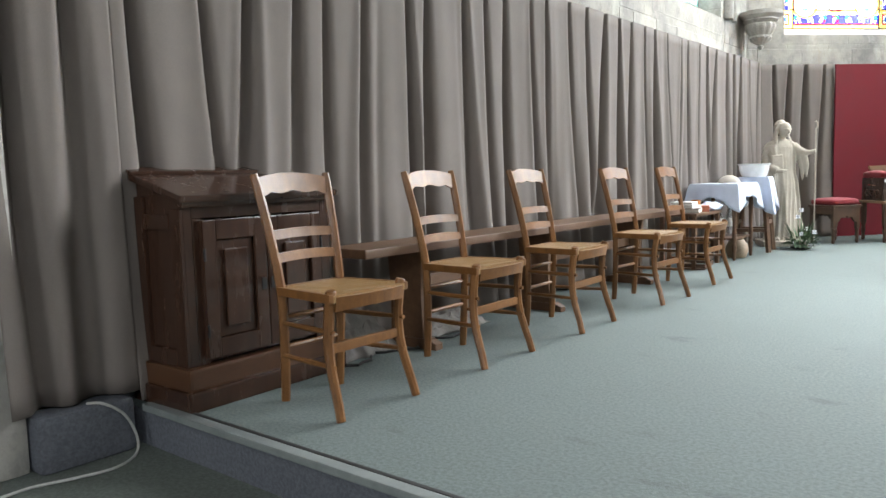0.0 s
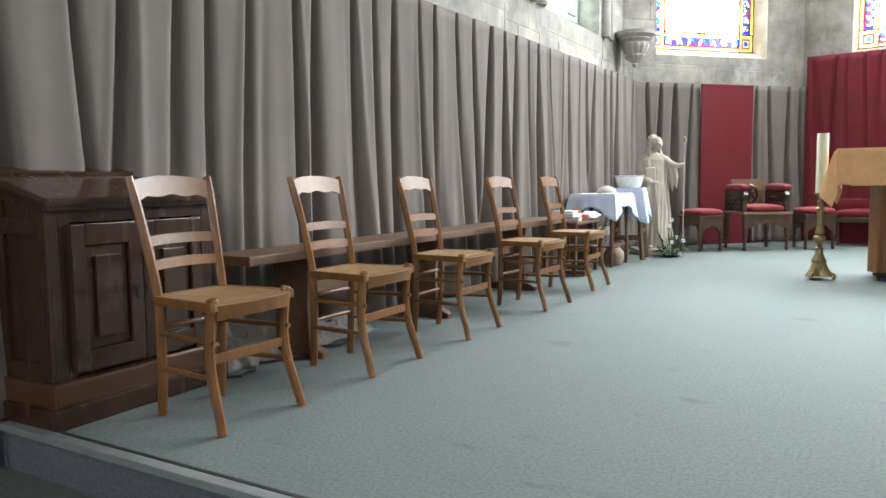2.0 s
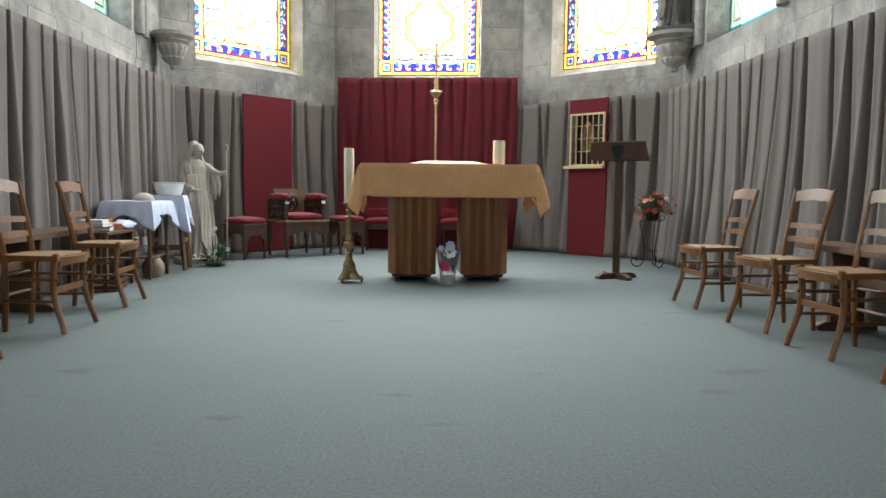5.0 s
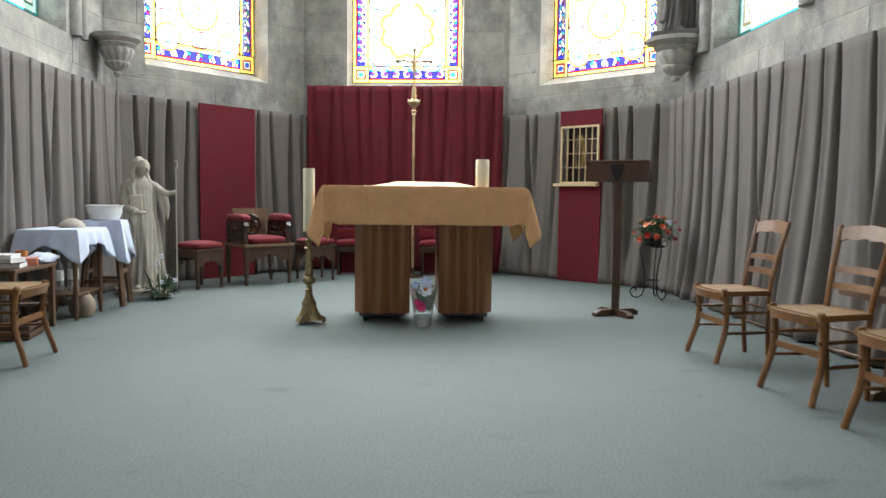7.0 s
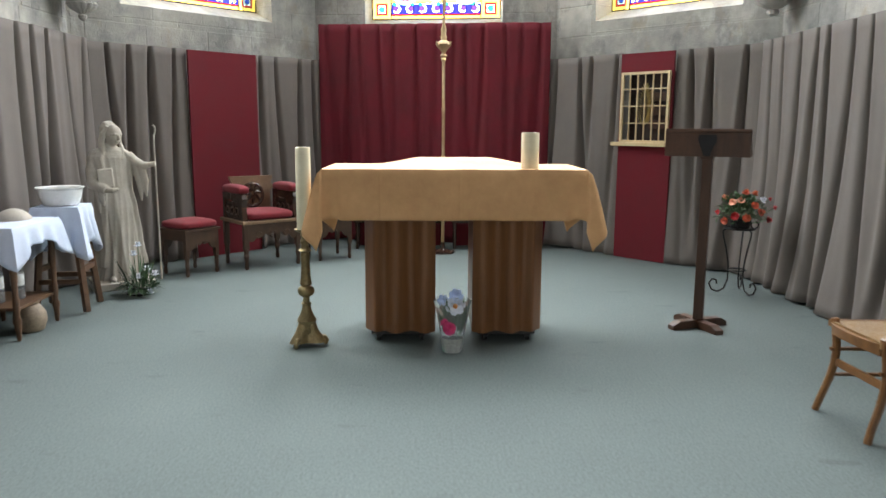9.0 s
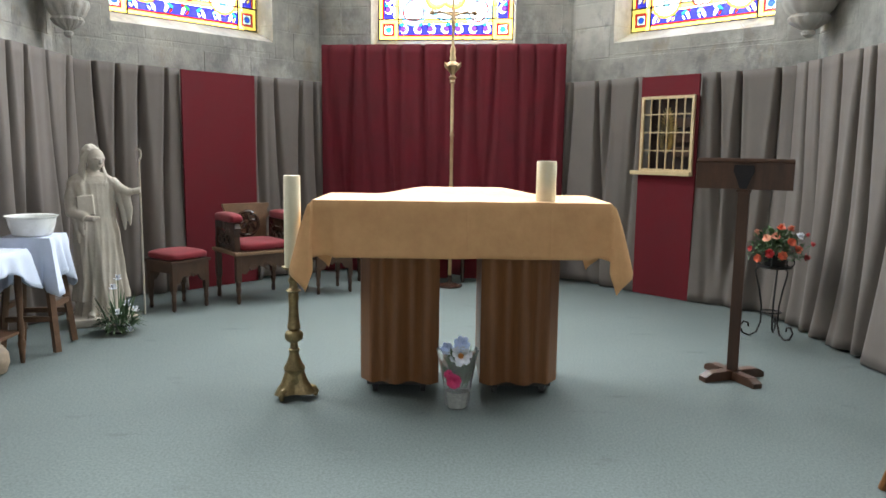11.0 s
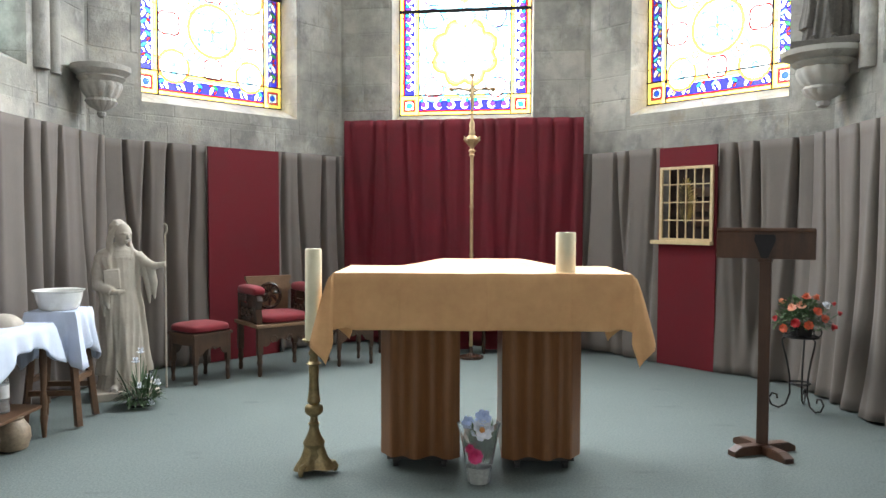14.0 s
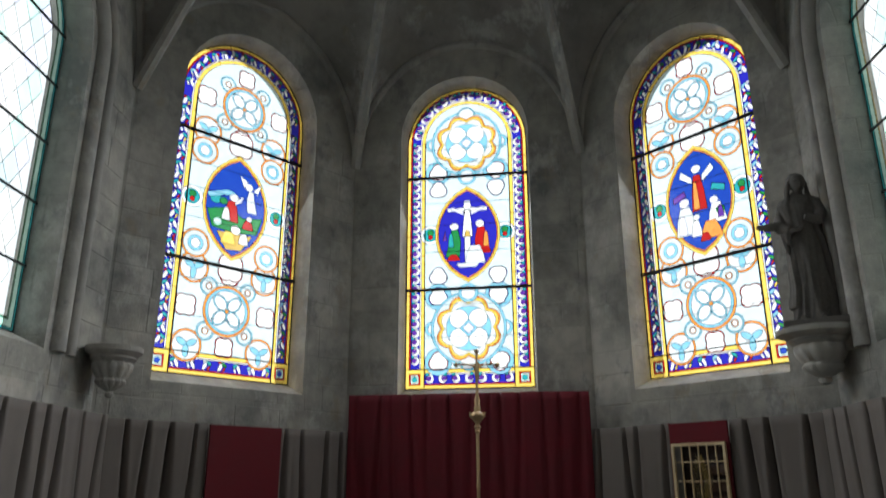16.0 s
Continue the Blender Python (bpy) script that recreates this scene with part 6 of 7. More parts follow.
# lilies in a low dish before the statue
t = thing("lily_arrangement", pose(-1.55, 8.60, 0), "low dish of green leaves and white lilies on the floor", "flowers")
part("dish", lathe([(0.07, 0), (0.09, 0.006), (0.11, 0.025), (0.105, 0.028), (0.08, 0.012), (0.02, 0.010)], 24), IRON, t, "dark shallow dish", smooth=True)
rng = random.Random(5)
bm = bmesh.new()
for k in range(90):
    a, r = rng.uniform(0, 6.28), rng.uniform(0.02, 0.12)
    h = rng.uniform(0.05, 0.30) * (1 if r < 0.08 else 0.45)
    root = (r * math.cos(a), r * math.sin(a), rng.uniform(0.02, 0.12))
    leaf(bm, root, ((r + 0.09) * math.cos(a + rng.uniform(-0.4, 0.4)), (r + 0.09) * math.sin(a), 0.03 + h), rng.uniform(0.008, 0.018))
for k in range(34):
    a = rng.uniform(0, 6.28)
    r = rng.uniform(0.14, 0.26)
    leaf(bm, (0.06 * math.cos(a), 0.06 * math.sin(a), 0.05), (r * math.cos(a + 0.15), r * math.sin(a + 0.15), rng.uniform(0.01, 0.05)), rng.uniform(0.010, 0.020), 0.03)
leaves = part("leaves", bm, LEAF, t)
leaves["kind"] = "stuff"
for k, (x, y, z) in enumerate(((0.0, 0.02, 0.40), (-0.03, 0.0, 0.33), (0.06, 0.03, 0.20), (0.02, -0.05, 0.15), (0.14, -0.02, 0.17), (-0.03, -0.1, 0.05), (0.12, -0.09, 0.03))):
    part("stem", tube([(x * 0.3, y * 0.3, 0.02), (x * 0.7, y * 0.7, z * 0.6), (x, y, z)], 0.003, 5), LEAF, t)
    bloom("lily", (x, y, z - 0.005), 0.032, PETAL_WHITE, t, 6, 2, k, 1.1)


def red_stool(m, w=0.37, d=0.36):
    """A carved oak stool with a red cushion; its front edge runs along its own +x from the origin."""
    t = thing("carved_stool", m, "carved oak stool with a thick red velvet cushion", "stool", "red velvet stools")
    for x in (0.02, w - 0.02):
        for y in (0.02, d - 0.02):
            bm = box(x - 0.02, x + 0.02, y - 0.02, y + 0.02, 0.17, 0.41, 0.004)
            lathe([(0.013, 0.0), (0.02, 0.02), (0.015, 0.06), (0.022, 0.10), (0.018, 0.13), (0.023, 0.17)], 10, bm, (x, y))
            part("leg", bm, CARVED_OAK, t)
    for y, turn in ((0.012, 0), (d - 0.012, 0)):
        n = 24
        low = [(0.04 + (w - 0.08) * i / n, 0.325 - 0.085 * abs(2 * i / n - 1) ** 1.8 - 0.026 * abs(math.sin(4 * math.pi * i / n))) for i in range(n + 1)]
        part("carved_apron", slab([(x, z) for x, z in low] + [(w - 0.04, 0.41), (0.04, 0.41)], -0.012, 0.012, None, Matrix.Translation((0, y, 0)) @ Matrix.Rotation(math.pi / 2, 4, "X")), CARVED_OAK, t)
    for x in (0.012, w - 0.012):
        part("side_apron", box(x - 0.01, x + 0.01, 0.04, d - 0.04, 0.33, 0.41, 0.003), CARVED_OAK, t)
    for s in (-1, 1):
        pts = [(w / 2 + s * (0.03 + 0.028 * math.cos(a)), 0.008, 0.318 + 0.028 * math.sin(a)) for a in (radians(30 * k) for k in range(11))]
        part("scroll", tube(pts, 0.007, 6), CARVED_OAK, t, smooth=True)
    part("seat_frame", box(-0.015, w + 0.015, -0.015, d + 0.015, 0.41, 0.435, 0.006), CARVED_OAK, t)
    bm = cushion(-0.012, w + 0.012, -0.012, d + 0.012, 0.434, 0.505)
    part("cushion", bm, VELVET, t, "thick red velvet cushion", smooth=True)
    return t


s1 = red_stool(turned(-1.375, 9.275, 55))
copy_thing(s1, turned(-0.30, 10.12, 30))


def carved_armchair(m, w=0.60, d=0.5):
    t = thing("carved_armchair", m, "carved oak priest's armchair with red velvet cushions and rosette back", "armchair")
    for x in (0.025, w - 0.025):
        for y in (0.025, d - 0.025):
            bm = box(x - 0.025, x + 0.025, y - 0.025, y + 0.025, 0.2, 0.44, 0.005)
            lathe([(0.016, 0.0), (0.022, 0.025), (0.017, 0.08), (0.027, 0.13), (0.02, 0.16), (0.027, 0.2)], 12, bm, (x, y))
            part("leg", bm, CARVED_OAK, t)
    n = 36
    low = [(0.05 + (w - 0.1) * i / n, 0.35 - 0.07 * abs(2 * i / n - 1) ** 2 - 0.028 * abs(math.sin(6 * math.pi * i / n))) for i in range(n + 1)]
    part("carved_apron", slab(low + [(w - 0.05, 0.44), (0.05, 0.44)], -0.012, 0.012, None, Matrix.Translation((0, 0.015, 0)) @ Matrix.Rotation(math.pi / 2, 4, "X")), CARVED_OAK, t)
    for sx in (0.15, 0.30, 0.45):
        pts = [(sx + 0.03 * math.cos(a), 0.006, 0.335 + 0.03 * math.sin(a)) for a in (radians(30 * k) for k in range(10))]
        part("scroll", tube(pts, 0.007, 6), CARVED_OAK, t, smooth=True)
    part("seat_frame", box(-0.02, w + 0.02, -0.02, d + 0.02, 0.44, 0.47, 0.008), PALE_OAK, t)
    part("seat_cushion", cushion(0.055, w - 0.055, -0.01, d - 0.06, 0.469, 0.55), VELVET, t, "red velvet seat cushion", smooth=True)
    for x in (0.03, w - 0.03):
        arm = part("arm", slab([(0.03, 0.47), (0.12, 0.47), (0.10, 0.56), (0.16, 0.64), (0.34, 0.66), (0.45, 0.66), (0.45, 0.47), (0.49, 0.47), (0.49, 0.73), (0.05, 0.73), (0.02, 0.68), (0.05, 0.60)], -0.025, 0.025, None, Matrix.Translation((x, 0, 0)) @ Matrix(((0, 0, 1, 0), (1, 0, 0, 0), (0, 1, 0, 0), (0, 0, 0, 1)))), DARK_OAK, t, "dark carved arm")
        part("panel", box(x - 0.012, x + 0.012, 0.12, 0.45, 0.47, 0.64, 0.002), DARK_OAK, arm)
        part("arm_cushion", cushion(x - 0.06, x + 0.06, 0.02, 0.44, 0.728, 0.80), VELVET, arm, "red velvet arm pad", smooth=True)
        for k in range(3):
            pts = [(x - 0.026, 0.17 + 0.1 * k + 0.035 * math.cos(a), 0.56 + 0.035 * math.sin(a)) for a in (radians(30 * j) for j in range(13))]
            part("tracery", tube(pts, 0.007, 6), CARVED_OAK, arm)
    back = part("back_panel", slab([(0.10, 0.47), (w - 0.10, 0.47), (w - 0.10, 0.72), (w - 0.04, 0.76), (w - 0.09, 0.79), (w - 0.09, 0.81), (w - 0.07, 0.845), (w - 0.07, 0.87), (0.07, 0.87), (0.07, 0.845), (0.09, 0.81), (0.09, 0.79), (0.04, 0.76), (0.10, 0.72)], -0.018, 0.018, None, Matrix.Translation((0, d - 0.03, 0)) @ Matrix.Rotation(math.pi / 2, 4, "X")), PALE_OAK, t, "pale oak shaped back board")
    ring_pts = [(w / 2 + 0.115 * math.cos(a), d - 0.056, 0.68 + 0.115 * math.sin(a)) for a in (radians(20 * k) for k in range(19))]
    part("rosette_ring", tube(ring_pts, 0.016, 8), DARK_OAK, back, "dark carved rosette", smooth=True)
    for k in range(8):
        a = radians(45 * k)
        part("rosette_spoke", tube([(w / 2 + 0.02 * math.cos(a), d - 0.056, 0.70 + 0.02 * math.sin(a)), (w / 2 + 0.06 * math.cos(a + 0.2), d - 0.06, 0.70 + 0.06 * math.sin(a + 0.2)), (w / 2 + 0.11 * math.cos(a), d - 0.056, 0.70 + 0.11 * math.sin(a))], [0.012, 0.017, 0.009], 6), DARK_OAK, back, smooth=True)
    return t


carved_armchair(turned(-0.93, 9.62, 38))

# low red seats before the crimson curtain
for x0, x1 in ((-0.02, 1.02), (1.08, 2.06)):
    t = thing("red_bench", turned(0, 10.92, 0), "low bench upholstered in dark red velvet with turned legs", "bench", "red benches behind the altar")
    part("seat", box(x0, x1, -0.06, 0.2, 0.30, 0.37, 0.006), DARK_OAK, t)
    part("cushion", cushion(x0, x1, -0.08, 0.21, 0.369, 0.46), VELVET, t, "deep red velvet cushion", smooth=True)
    part("back_pad", box(x0 + 0.01, x1 - 0.01, 0.13, 0.19, 0.472, 0.60, 0.025), VELVET, t, "deep red velvet back pad", smooth=True)
    part("skirt", box(x0 + 0.05, x1 - 0.05, 0.17, 0.19, 0.01, 0.30, 0.004), CRIMSON, t, "crimson cloth skirt")
    for x in (x0 + 0.04, x1 - 0.04):
        for y in (-0.03, 0.13):
            part("leg", lathe([(0.014, 0), (0.02, 0.03), (0.014, 0.07), (0.024, 0.13), (0.016, 0.18), (0.022, 0.24), (0.022, 0.30)], 12, None, (x, y)), DARK_OAK, t, smooth=True)

# ---- flower stand ----
t = thing("flower_stand", pose(3.42, 8.68, 0), "black wrought-iron tripod plant stand with scrolled feet", "plant stand")
for k, a in enumerate((radians(175), radians(290), radians(55))):
    c, s = math.cos(a), math.sin(a)
    path = [(0.115, 0.545), (0.135, 0.53), (0.13, 0.49), (0.10, 0.38), (0.075, 0.25), (0.072, 0.12), (0.10, 0.04), (0.15, 0.012), (0.20, 0.03), (0.225, 0.08), (0.20, 0.12), (0.165, 0.11), (0.16, 0.08)]
    dense = []
    for i in range(len(path) - 1):
        for f in (0, 0.5):
            dense.append((blend(path[i][0], path[i + 1][0], f), blend(path[i][1], path[i + 1][1], f)))
    dense.append(path[-1])
    part("leg", tube([(r * c, r * s, z) for r, z in dense], 0.007, 7), IRON, t, smooth=True)
for r, z in ((0.12, 0.55), (0.072, 0.2)):
    part("ring", tube([(r * math.cos(a), r * math.sin(a), z) for a in (radians(15 * k) for k in range(25))], 0.006, 7), IRON, t, smooth=True)
part("tray", lathe([(0.02, 0.545), (0.115, 0.547), (0.12, 0.552), (0.02, 0.552)], 20), IRON, t)
for k in range(3):
    a0 = radians(115 + 120 * k)
    part("scroll", tube([((0.12 + 0.03 * math.sin(b)) * math.cos(a0), (0.12 + 0.03 * math.sin(b)) * math.sin(a0), 0.58 + 0.03 * math.cos(b)) for b in (radians(36 * j) for j in range(10))], 0.005, 6), IRON, t, smooth=True)

t = thing("rose_basket", pose(3.42, 8.68, 0.554), "arrangement of coral, red and white silk roses with foliage", "flowers")
part("pot", lathe([(0.06, 0), (0.075, 0.005), (0.09, 0.09), (0.085, 0.09), (0.07, 0.02)], 18), IRON, t, "dark pot", smooth=True)
rng = random.Random(9)
bm = bmesh.new()
for k in range(600):
    a, e = rng.uniform(0, 6.28), rng.uniform(-0.15, 1.45)
    r = rng.uniform(0.07, 0.19)
    d = Vector((math.cos(a) * math.cos(e), math.sin(a) * math.cos(e), math.sin(e) * 0.95))
    root = Vector((0, 0, 0.10)) + d * r
    tip = root + (d + Vector((rng.uniform(-1, 1), rng.uniform(-1, 1), rng.uniform(-0.7, 0.5)))).normalized() * rng.uniform(0.03, 0.065)
    leaf(bm, root, tip, rng.uniform(0.008, 0.016), 0.008)
leaves = part("leaves", bm, LEAF, t)
leaves["kind"] = "stuff"
blooms = [PETAL_CORAL, PETAL_CORAL, PETAL_RED, PETAL_PEACH, PETAL_CORAL, PETAL_RED, PETAL_WHITE, PETAL_CORAL, PETAL_PEACH, PETAL_RED, PETAL_CORAL, PETAL_RED, PETAL_PEACH, PETAL_RED, PETAL_CORAL, PETAL_RED]
spots = [(-90, 70, 0.20), (-80, 30, 0.20), (-125, 5, 0.20), (-140, 40, 0.18), (-100, 2, 0.19), (-160, 10, 0.24), (-45, 40, 0.21), (-60, 15, 0.18), (-115, 50, 0.17), (-20, 35, 0.25), (0, 60, 0.2), (-5, 15, 0.27), (120, 40, 0.2), (60, 20, 0.2), (-150, -8, 0.19), (-30, -5, 0.2)]
for k, (mat, (a, e, r)) in enumerate(zip(blooms, spots)):
    a, e = radians(a), radians(e)
    p = Vector((r * math.cos(a) * math.cos(e), r * math.sin(a) * math.cos(e), 0.10 + r * math.sin(e)))
    part("stem", tube([(0, 0, 0.06), p * 0.6, p], 0.003, 5), LEAF, t)
    fl = bloom("rose", (0, 0, 0), 0.034 if r < 0.23 else 0.022, mat, t, 7, 3, k, 0.8)
    fl.matrix_basis = Matrix.Translation(p) @ (p - Vector((0, 0, 0.08))).to_track_quat("Z", "Y").to_matrix().to_4x4()

# ---- grille in the red panel ----
d = (R2 - R1).normalized()
m = Matrix(((d.x, -d.y, 0, R1.x), (d.y, d.x, 0, R1.y), (0, 0, 1, 0), (0, 0, 0, 1)))
length = (R2 - R1).length
t = thing("grille_window", m, "cream wooden lattice grille with a ledge over a dark niche", "grille")
part("ledge", box(-0.05, length - 0.02, -0.115, -0.046, 1.185, 1.222, 0.004), CREAM_WOOD, t)
a, b, lo, hi = 0.022, length - 0.022, 1.222, 1.93
frame_pieces = ((a, a + 0.028, lo, hi), (b - 0.028, b, lo, hi), (a + 0.028, b - 0.028, hi - 0.026, hi), (a + 0.028, b - 0.028, lo, lo + 0.022))
for x0, x1, z0, z1 in frame_pieces:
    part("frame", box(x0, x1, -0.072, -0.046, z0, z1, 0.003), CREAM_WOOD, t)
for k in range(1, 6):
    x = blend(a + 0.014, b - 0.014, k / 6)
    part("bar", box(x - 0.005, x + 0.005, -0.066, -0.05, lo + 0.022, hi - 0.026, 0.002), CREAM_WOOD, t)
for k in range(1, 4):
    z = blend(lo + 0.01, hi - 0.013, k / 4 + 0.02)
    part("cross_bar", box(a + 0.028, b - 0.028, -0.076, -0.067, z - 0.005, z + 0.005, 0.002), CREAM_WOOD, t)
niche = part("niche", box(0.034, length - 0.034, 0.098, 0.108, 1.19, 1.93, 0.0), NICHE, t, "dark brown niche lining")
for z in (1.36, 1.5, 1.64):
    part("shelf_board", box(length * 0.5, length - 0.06, 0.04, 0.09, z, z + 0.09, 0.004), LECTERN_WOOD, t, "brown wooden board")
t = thing("palm_frond", m @ pose(length * 0.47, -0.035, 1.225), "dried golden palm frond standing behind the grille", "palm")
bm = bmesh.new()
for k in range(15):
    z = 0.16 + 0.026 * k
    w = 0.13 * math.sin(math.pi * (0.2 + 0.72 * k / 14))
    for s in (-1, 1):
        leaf(bm, (0, 0, z), (s * w, 0.005, z + 0.075), 0.017, 0.012)
part("leaf_blade", bm, DRY_LEAF, t)
part("stalk", tube([(0.0, 0, 0.0), (0.004, 0, 0.25), (0.0, 0, 0.58)], [0.006, 0.005, 0.002], 6), DRY_LEAF, t)

# ---- bouquet before the altar ----
t = thing("wrapped_bouquet", pose(0.97, 7.05, 0), "potted bouquet in clear wrap with white-blue and pink flowers", "bouquet")
part("pot", lathe([(0.05, 0), (0.055, 0.004), (0.068, 0.09), (0.062, 0.09), (0.05, 0.01)], 18), CABLE, t, "pale grey plant pot", smooth=True)
wrap = lathe([(0.06, 0.005), (0.064, 0.02), (0.076, 0.12), (0.098, 0.26), (0.115, 0.33)], 22, None, (0, 0), 0.75, lambda a, z: 0.07 * math.sin(7 * a + z * 9) * min(1, z * 4))
bmesh.ops.delete(wrap, geom=[max(wrap.faces, key=lambda f: f.calc_center_median().z)], context="FACES_ONLY")
wrap_ob = part("clear_wrap", wrap, PLASTIC, t, "crinkled clear cellophane", smooth=True)
bm = bmesh.new()
rng = random.Random(3)
for k in range(60):
    a = rng.uniform(0, 6.28)
    r = rng.uniform(0.01, 0.05)
    leaf(bm, (r * math.cos(a), r * math.sin(a), 0.09 + rng.uniform(0, 0.1)), ((r + 0.05) * math.cos(a), (r + 0.04) * math.sin(a), 0.2 + rng.uniform(0, 0.16)), rng.uniform(0.008, 0.018))
leaves = part("leaves", bm, LEAF, t)
leaves["kind"] = "stuff"
for k, (x, y, z, r, mat, n) in enumerate(((0.015, -0.05, 0.30, 0.062, PETAL_WHITE, 7), (0.02, -0.04, 0.36, 0.045, PETAL_BLUE, 7), (-0.06, -0.02, 0.33, 0.035, PETAL_BLUE, 6), (-0.02, -0.085, 0.165, 0.04, PETAL_PINK, 9), (-0.05, -0.07, 0.20, 0.026, PETAL_PINK, 7))):
    fl = bloom("flower", (0, 0, 0), r, mat, t, n, 3 if k else 2, k + 20, 0.5)
    fl.matrix_basis = Matrix.Translation((x, y, z)) @ Matrix.Rotation(radians(65), 4, "X")
part("flower_heart", lathe([(0.004, 0), (0.016, 0.006), (0.01, 0.02), (0.002, 0.024)], 10), ORANGE, t, "orange flower heart").matrix_basis = Matrix.Translation((0.015, -0.07, 0.305)) @ Matrix.Rotation(radians(65), 4, "X")

# ---- corbels and the statue on one of them ----
corbel_l = lathe([(0.012, -0.44), (0.03, -0.425), (0.035, -0.40), (0.025, -0.385), (0.055, -0.365), (0.10, -0.335), (0.118, -0.30), (0.105, -0.275), (0.125, -0.25), (0.15, -0.20), (0.158, -0.16), (0.148, -0.135), (0.175, -0.115), (0.19, -0.10), (0.175, -0.085), (0.21, -0.06), (0.228, -0.045), (0.23, 0.0)], 64,
                 wob=lambda a, z: (0.10 * abs(math.sin(6 * a + 5 * z)) - 0.05 + 0.04 * math.sin(23 * a) * math.sin(60 * z)) * (-0.41 < z < -0.12))
ob = part("corbel", corbel_l, STONE_SMOOTH, smooth=True)
ob.matrix_world = pose(-2.26, 9.52, 2.73) @ Matrix.Diagonal((1.06, 1.06, 1.0, 1))
tagged(ob, "carved grey stone corbel, empty, in the corner of the apse", "corbel", kind="structure")
corbel_r = lathe([(0.015, -0.48), (0.04, -0.465), (0.045, -0.435), (0.03, -0.42), (0.07, -0.40), (0.12, -0.36), (0.135, -0.32), (0.118, -0.295), (0.145, -0.265), (0.172, -0.21), (0.178, -0.165), (0.165, -0.14), (0.20, -0.12), (0.218, -0.10), (0.20, -0.085), (0.25, -0.06), (0.285, -0.045), (0.29, 0.0)], 64,
                 wob=lambda a, z: (0.11 * abs(math.sin(6 * a + 5 * z)) - 0.055 + 0.04 * math.sin(23 * a) * math.sin(60 * z)) * (-0.45 < z < -0.13))
ob = part("corbel", corbel_r, STONE_SMOOTH, smooth=True)
ob.matrix_world = pose(3.84, 9.30, 2.80) @ Matrix.Diagonal((1.15, 1.15, 0.95, 1))
tagged(ob, "carved grey stone corbel bearing a statue", "corbel", kind="structure")
robed_figure("stone_statue", turned(3.84, 9.28, -32, 2.801), 1.42, DARK_STONE, "dark weathered stone statue of a robed figure on a corbel")

# ---- loose cable by the step ----
curve = [(-2.30, 1.30, 0.052), (-2.236, 1.335, 0.052), (-2.232, 1.41, -0.01), (-2.238, 1.455, -0.11), (-2.195, 1.425, LOW + 0.006), (-2.124, 1.308, LOW + 0.006), (-2.146, 1.183, LOW + 0.006), (-2.19, 1.05, LOW + 0.006), (-2.19, 0.95, LOW + 0.006), (-2.17, 0.6, LOW + 0.006)]
dense = []
for i in range(len(curve) - 1):
    p0, p1, p2, p3 = (Vector(curve[max(0, min(len(curve) - 1, j))]) for j in (i - 1, i, i + 1, i + 2))
    for k in range(5):
        f = k / 5
        dense.append(0.5 * (2 * p1 + (p2 - p0) * f + (2 * p0 - 5 * p1 + 4 * p2 - p3) * f * f + (3 * p1 - p0 - 3 * p2 + p3) * f ** 3))
dense.append(Vector(curve[-1]))
tagged(part("power_cable", tube(dense, 0.0055, 7), CABLE, smooth=True), "pale grey electric cable looping on the lower floor", "cable")

# ---- curtain hem pooled under the bench, coloured as lit, and a lead ----
for y0, y1, high, seed in ((2.40, 2.80, 0.24, 3), (3.05, 3.6, 0.11, 8)):
    bm = bmesh.new()
    nu, nv = 46, 18
    rows = []
    for i in range(nu + 1):
        u = i / nu
        row = []
        for j in range(nv + 1):
            v = j / nv
            lump = high * math.sin(math.pi * min(1, max(0, 0.08 + 0.84 * u))) ** 0.6 * (1 - v) ** 0.7 if 0 < i < nu else 0.0
            crease = 1 - 2 * abs(noise.noise((u * 9 * (y1 - y0) + seed, v * 4, seed)))
            z = max(0.004, lump * (0.72 + 0.38 * crease) + 0.012 * noise.noise((u * 26, v * 11, seed)))
            row.append(bm.verts.new((-2.215 + 0.16 * v + 0.025 * noise.noise((u * 6, v * 2, seed + 2)), blend(y0, y1, u) + 0.02 * noise.noise((u * 5, v * 5, seed + 9)), z)))
        rows.append(row)
    for a, b in zip(rows, rows[1:]):
        for j in range(nv):
            bm.faces.new((a[j], b[j], b[j + 1], a[j + 1]))
    ob = part("crumpled_sheet", bm, HEM_LIT, smooth=True)
    mod = ob.modifiers.new("cloth", "SOLIDIFY")
    mod.thickness, mod.offset = 0.003, 0
    tagged(ob, "crumpled curtain hem bunched on the floor under the bench, coloured as lit", "cloth")
pts = [(-2.02 + 0.05 * math.sin(k * 0.9) + 0.02 * math.sin(k * 2.3), 2.36 + 0.052 * k, 0.008) for k in range(18)]
tagged(part("extension_lead", tube(pts, 0.007, 7), RUBBER, smooth=True), "black electric lead lying in bends under the bench", "cable")

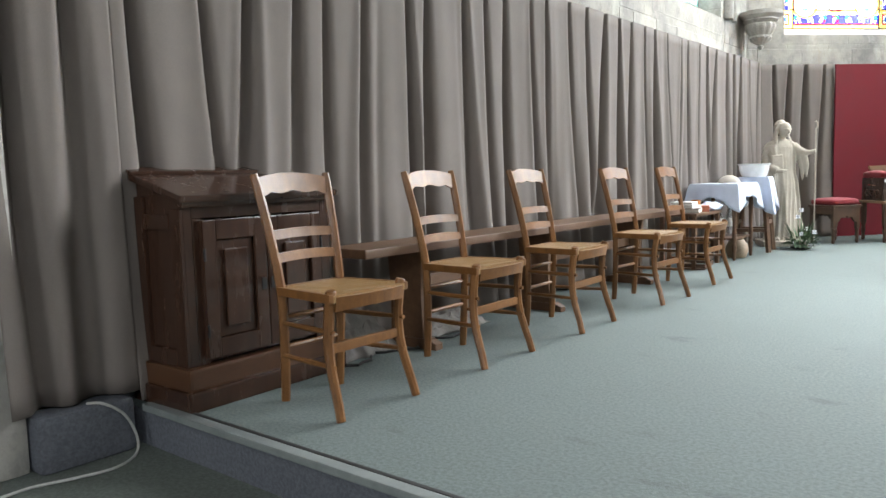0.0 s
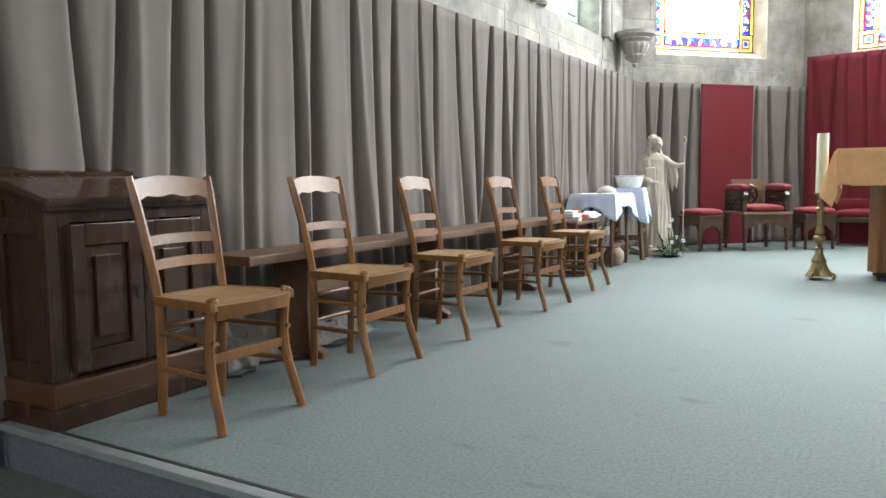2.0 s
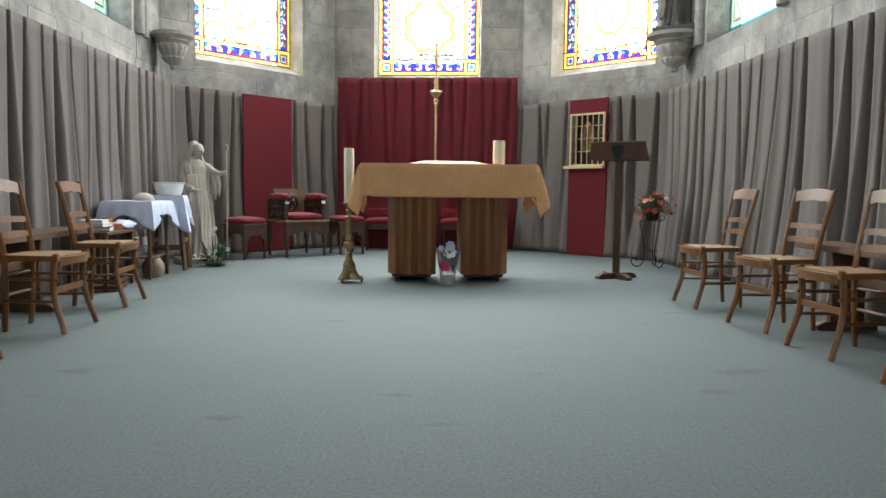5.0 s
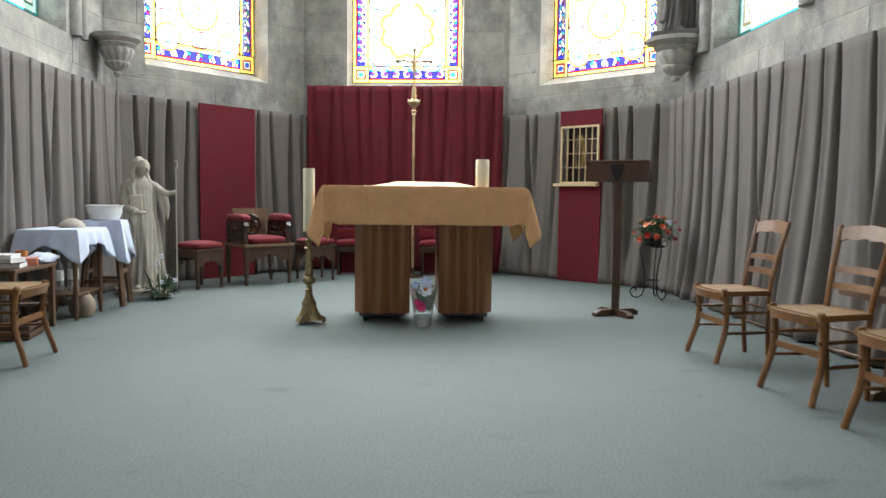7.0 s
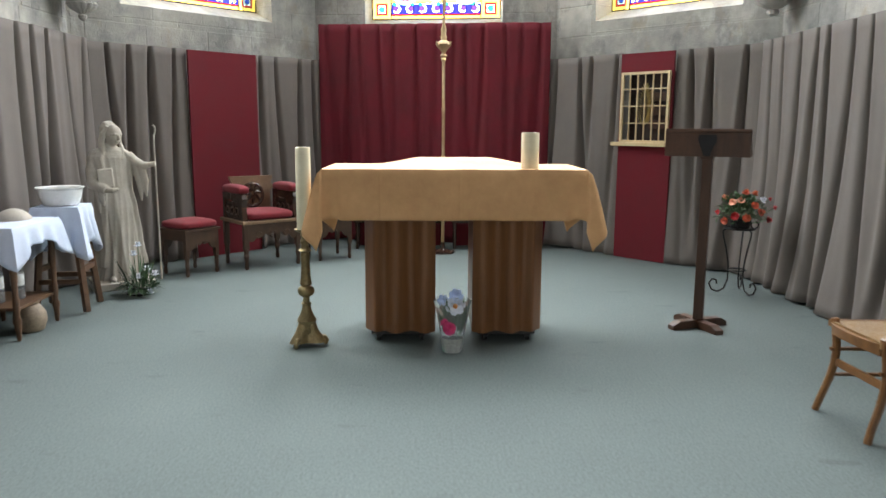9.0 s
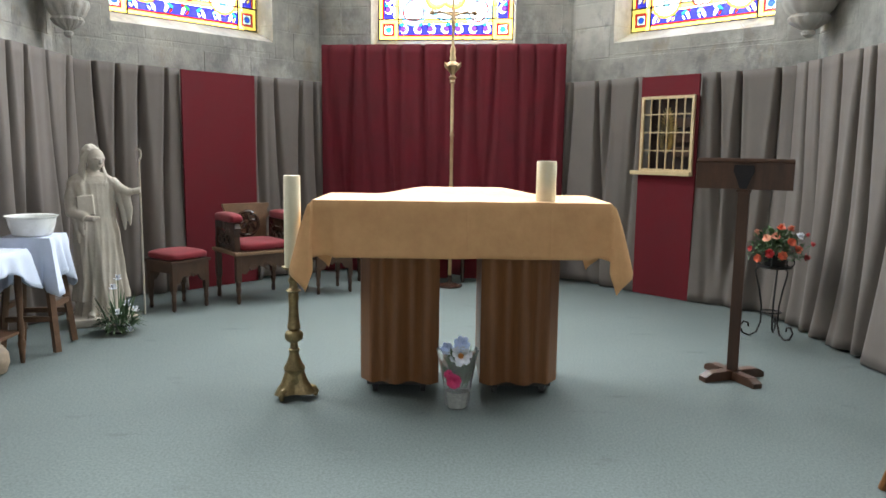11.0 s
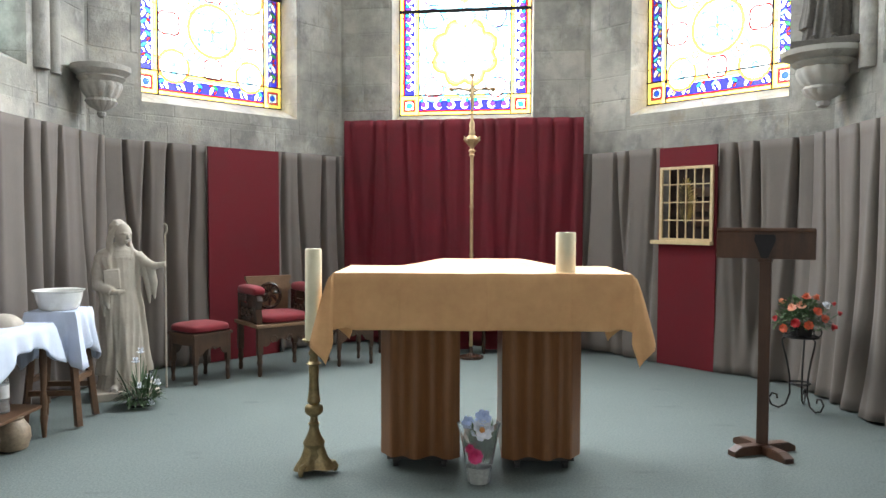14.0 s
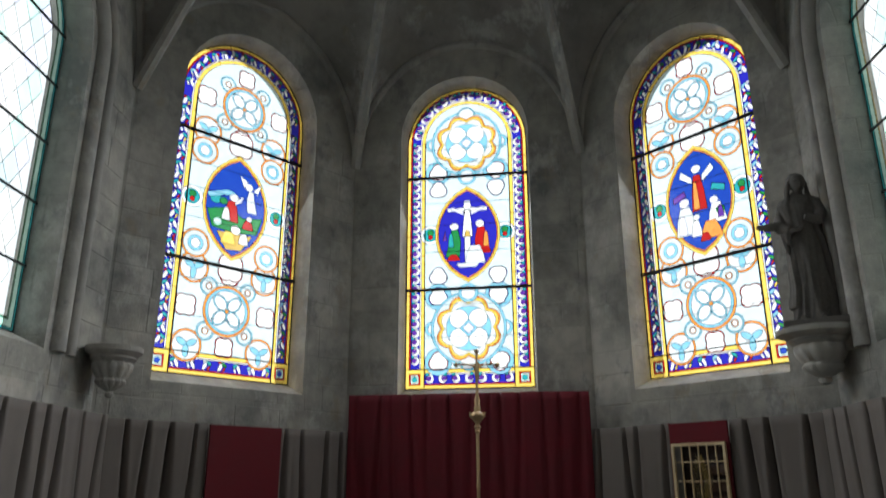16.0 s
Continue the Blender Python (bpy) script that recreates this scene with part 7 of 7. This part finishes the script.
# ---- stones of the walls round the apse ----
def ashlar(wall_name, p, q, u_from, u_to, z_from, z_to, openings, seed):
    """Dressed blocks in uneven courses, each a little proud of the wall, left out where the windows are."""
    rng = random.Random(seed)
    owner = bpy.data.objects[wall_name]
    z = z_from
    while z < z_to - 0.1:
        tall = min(rng.uniform(0.25, 0.36), z_to - z)
        u = u_from - rng.uniform(0, 0.3)
        while u < u_to - 0.06:
            wide = rng.uniform(0.38, 0.72)
            spans = [(max(u, u_from), min(u + wide, u_to))]
            for a, b, low, spring in openings:
                c, r = (a + b) / 2, (b - a) / 2 + 0.06
                if z + tall < low - 0.13 or z > spring + r:
                    continue
                half = r if z < spring else math.sqrt(max(0.0, r * r - (z - spring) ** 2))
                left, right = c - half, c + half
                spans = [(x, y) for s0, s1 in spans for x, y in ((s0, min(s1, left)), (max(s0, right), s1)) if y - x > 0.07]
            for s0, s1 in spans:
                if s1 - s0 < 0.07:
                    continue
                bm = bmesh.new()
                proud = -rng.uniform(0.001, 0.0055)
                g, e = 0.0035, 0.004 + rng.uniform(0, 0.003)
                back = [bm.verts.new(on(p, q, a, 0.002, b)) for a, b in ((s0 + g, z + g), (s1 - g, z + g), (s1 - g, z + tall - g), (s0 + g, z + tall - g))]
                face_ = [bm.verts.new(on(p, q, a + rng.uniform(-0.002, 0.002), proud, b + rng.uniform(-0.002, 0.002))) for a, b in ((s0 + g + e, z + g + e), (s1 - g - e, z + g + e), (s1 - g - e, z + tall - g - e), (s0 + g + e, z + tall - g - e))]
                bm.faces.new(face_)
                for i in range(4):
                    bm.faces.new((back[i], back[(i + 1) % 4], face_[(i + 1) % 4], face_[i]))
                part("stone", bm, BLOCK, owner)
            u += wide
        z += tall


for k, (name, i, a, b) in enumerate(APSE):
    off = (FACE[i] - LINE[i]).dot((LINE[i + 1] - LINE[i]).normalized())
    ashlar(name, FACE[i], FACE[i + 1], 0.02, (FACE[i + 1] - FACE[i]).length - 0.02, 2.05, 5.6, [(a - off, b - off, SILL, SPRINGS[i])], 40 + k)
ashlar("wall_west", FACE[0], FACE[1], 6.2 - BACK, FACE[1].y - BACK - 0.02, 2.05, 5.2, [(7.1 - BACK, 8.85 - BACK, 2.72, 5.3)], 51)
ashlar("wall_east", FACE[4], FACE[5], 0.02, FACE[4].y - 6.2, 2.05, 5.2, [(FACE[4].y - 8.85, FACE[4].y - 7.1, 2.72, 5.3)], 52)
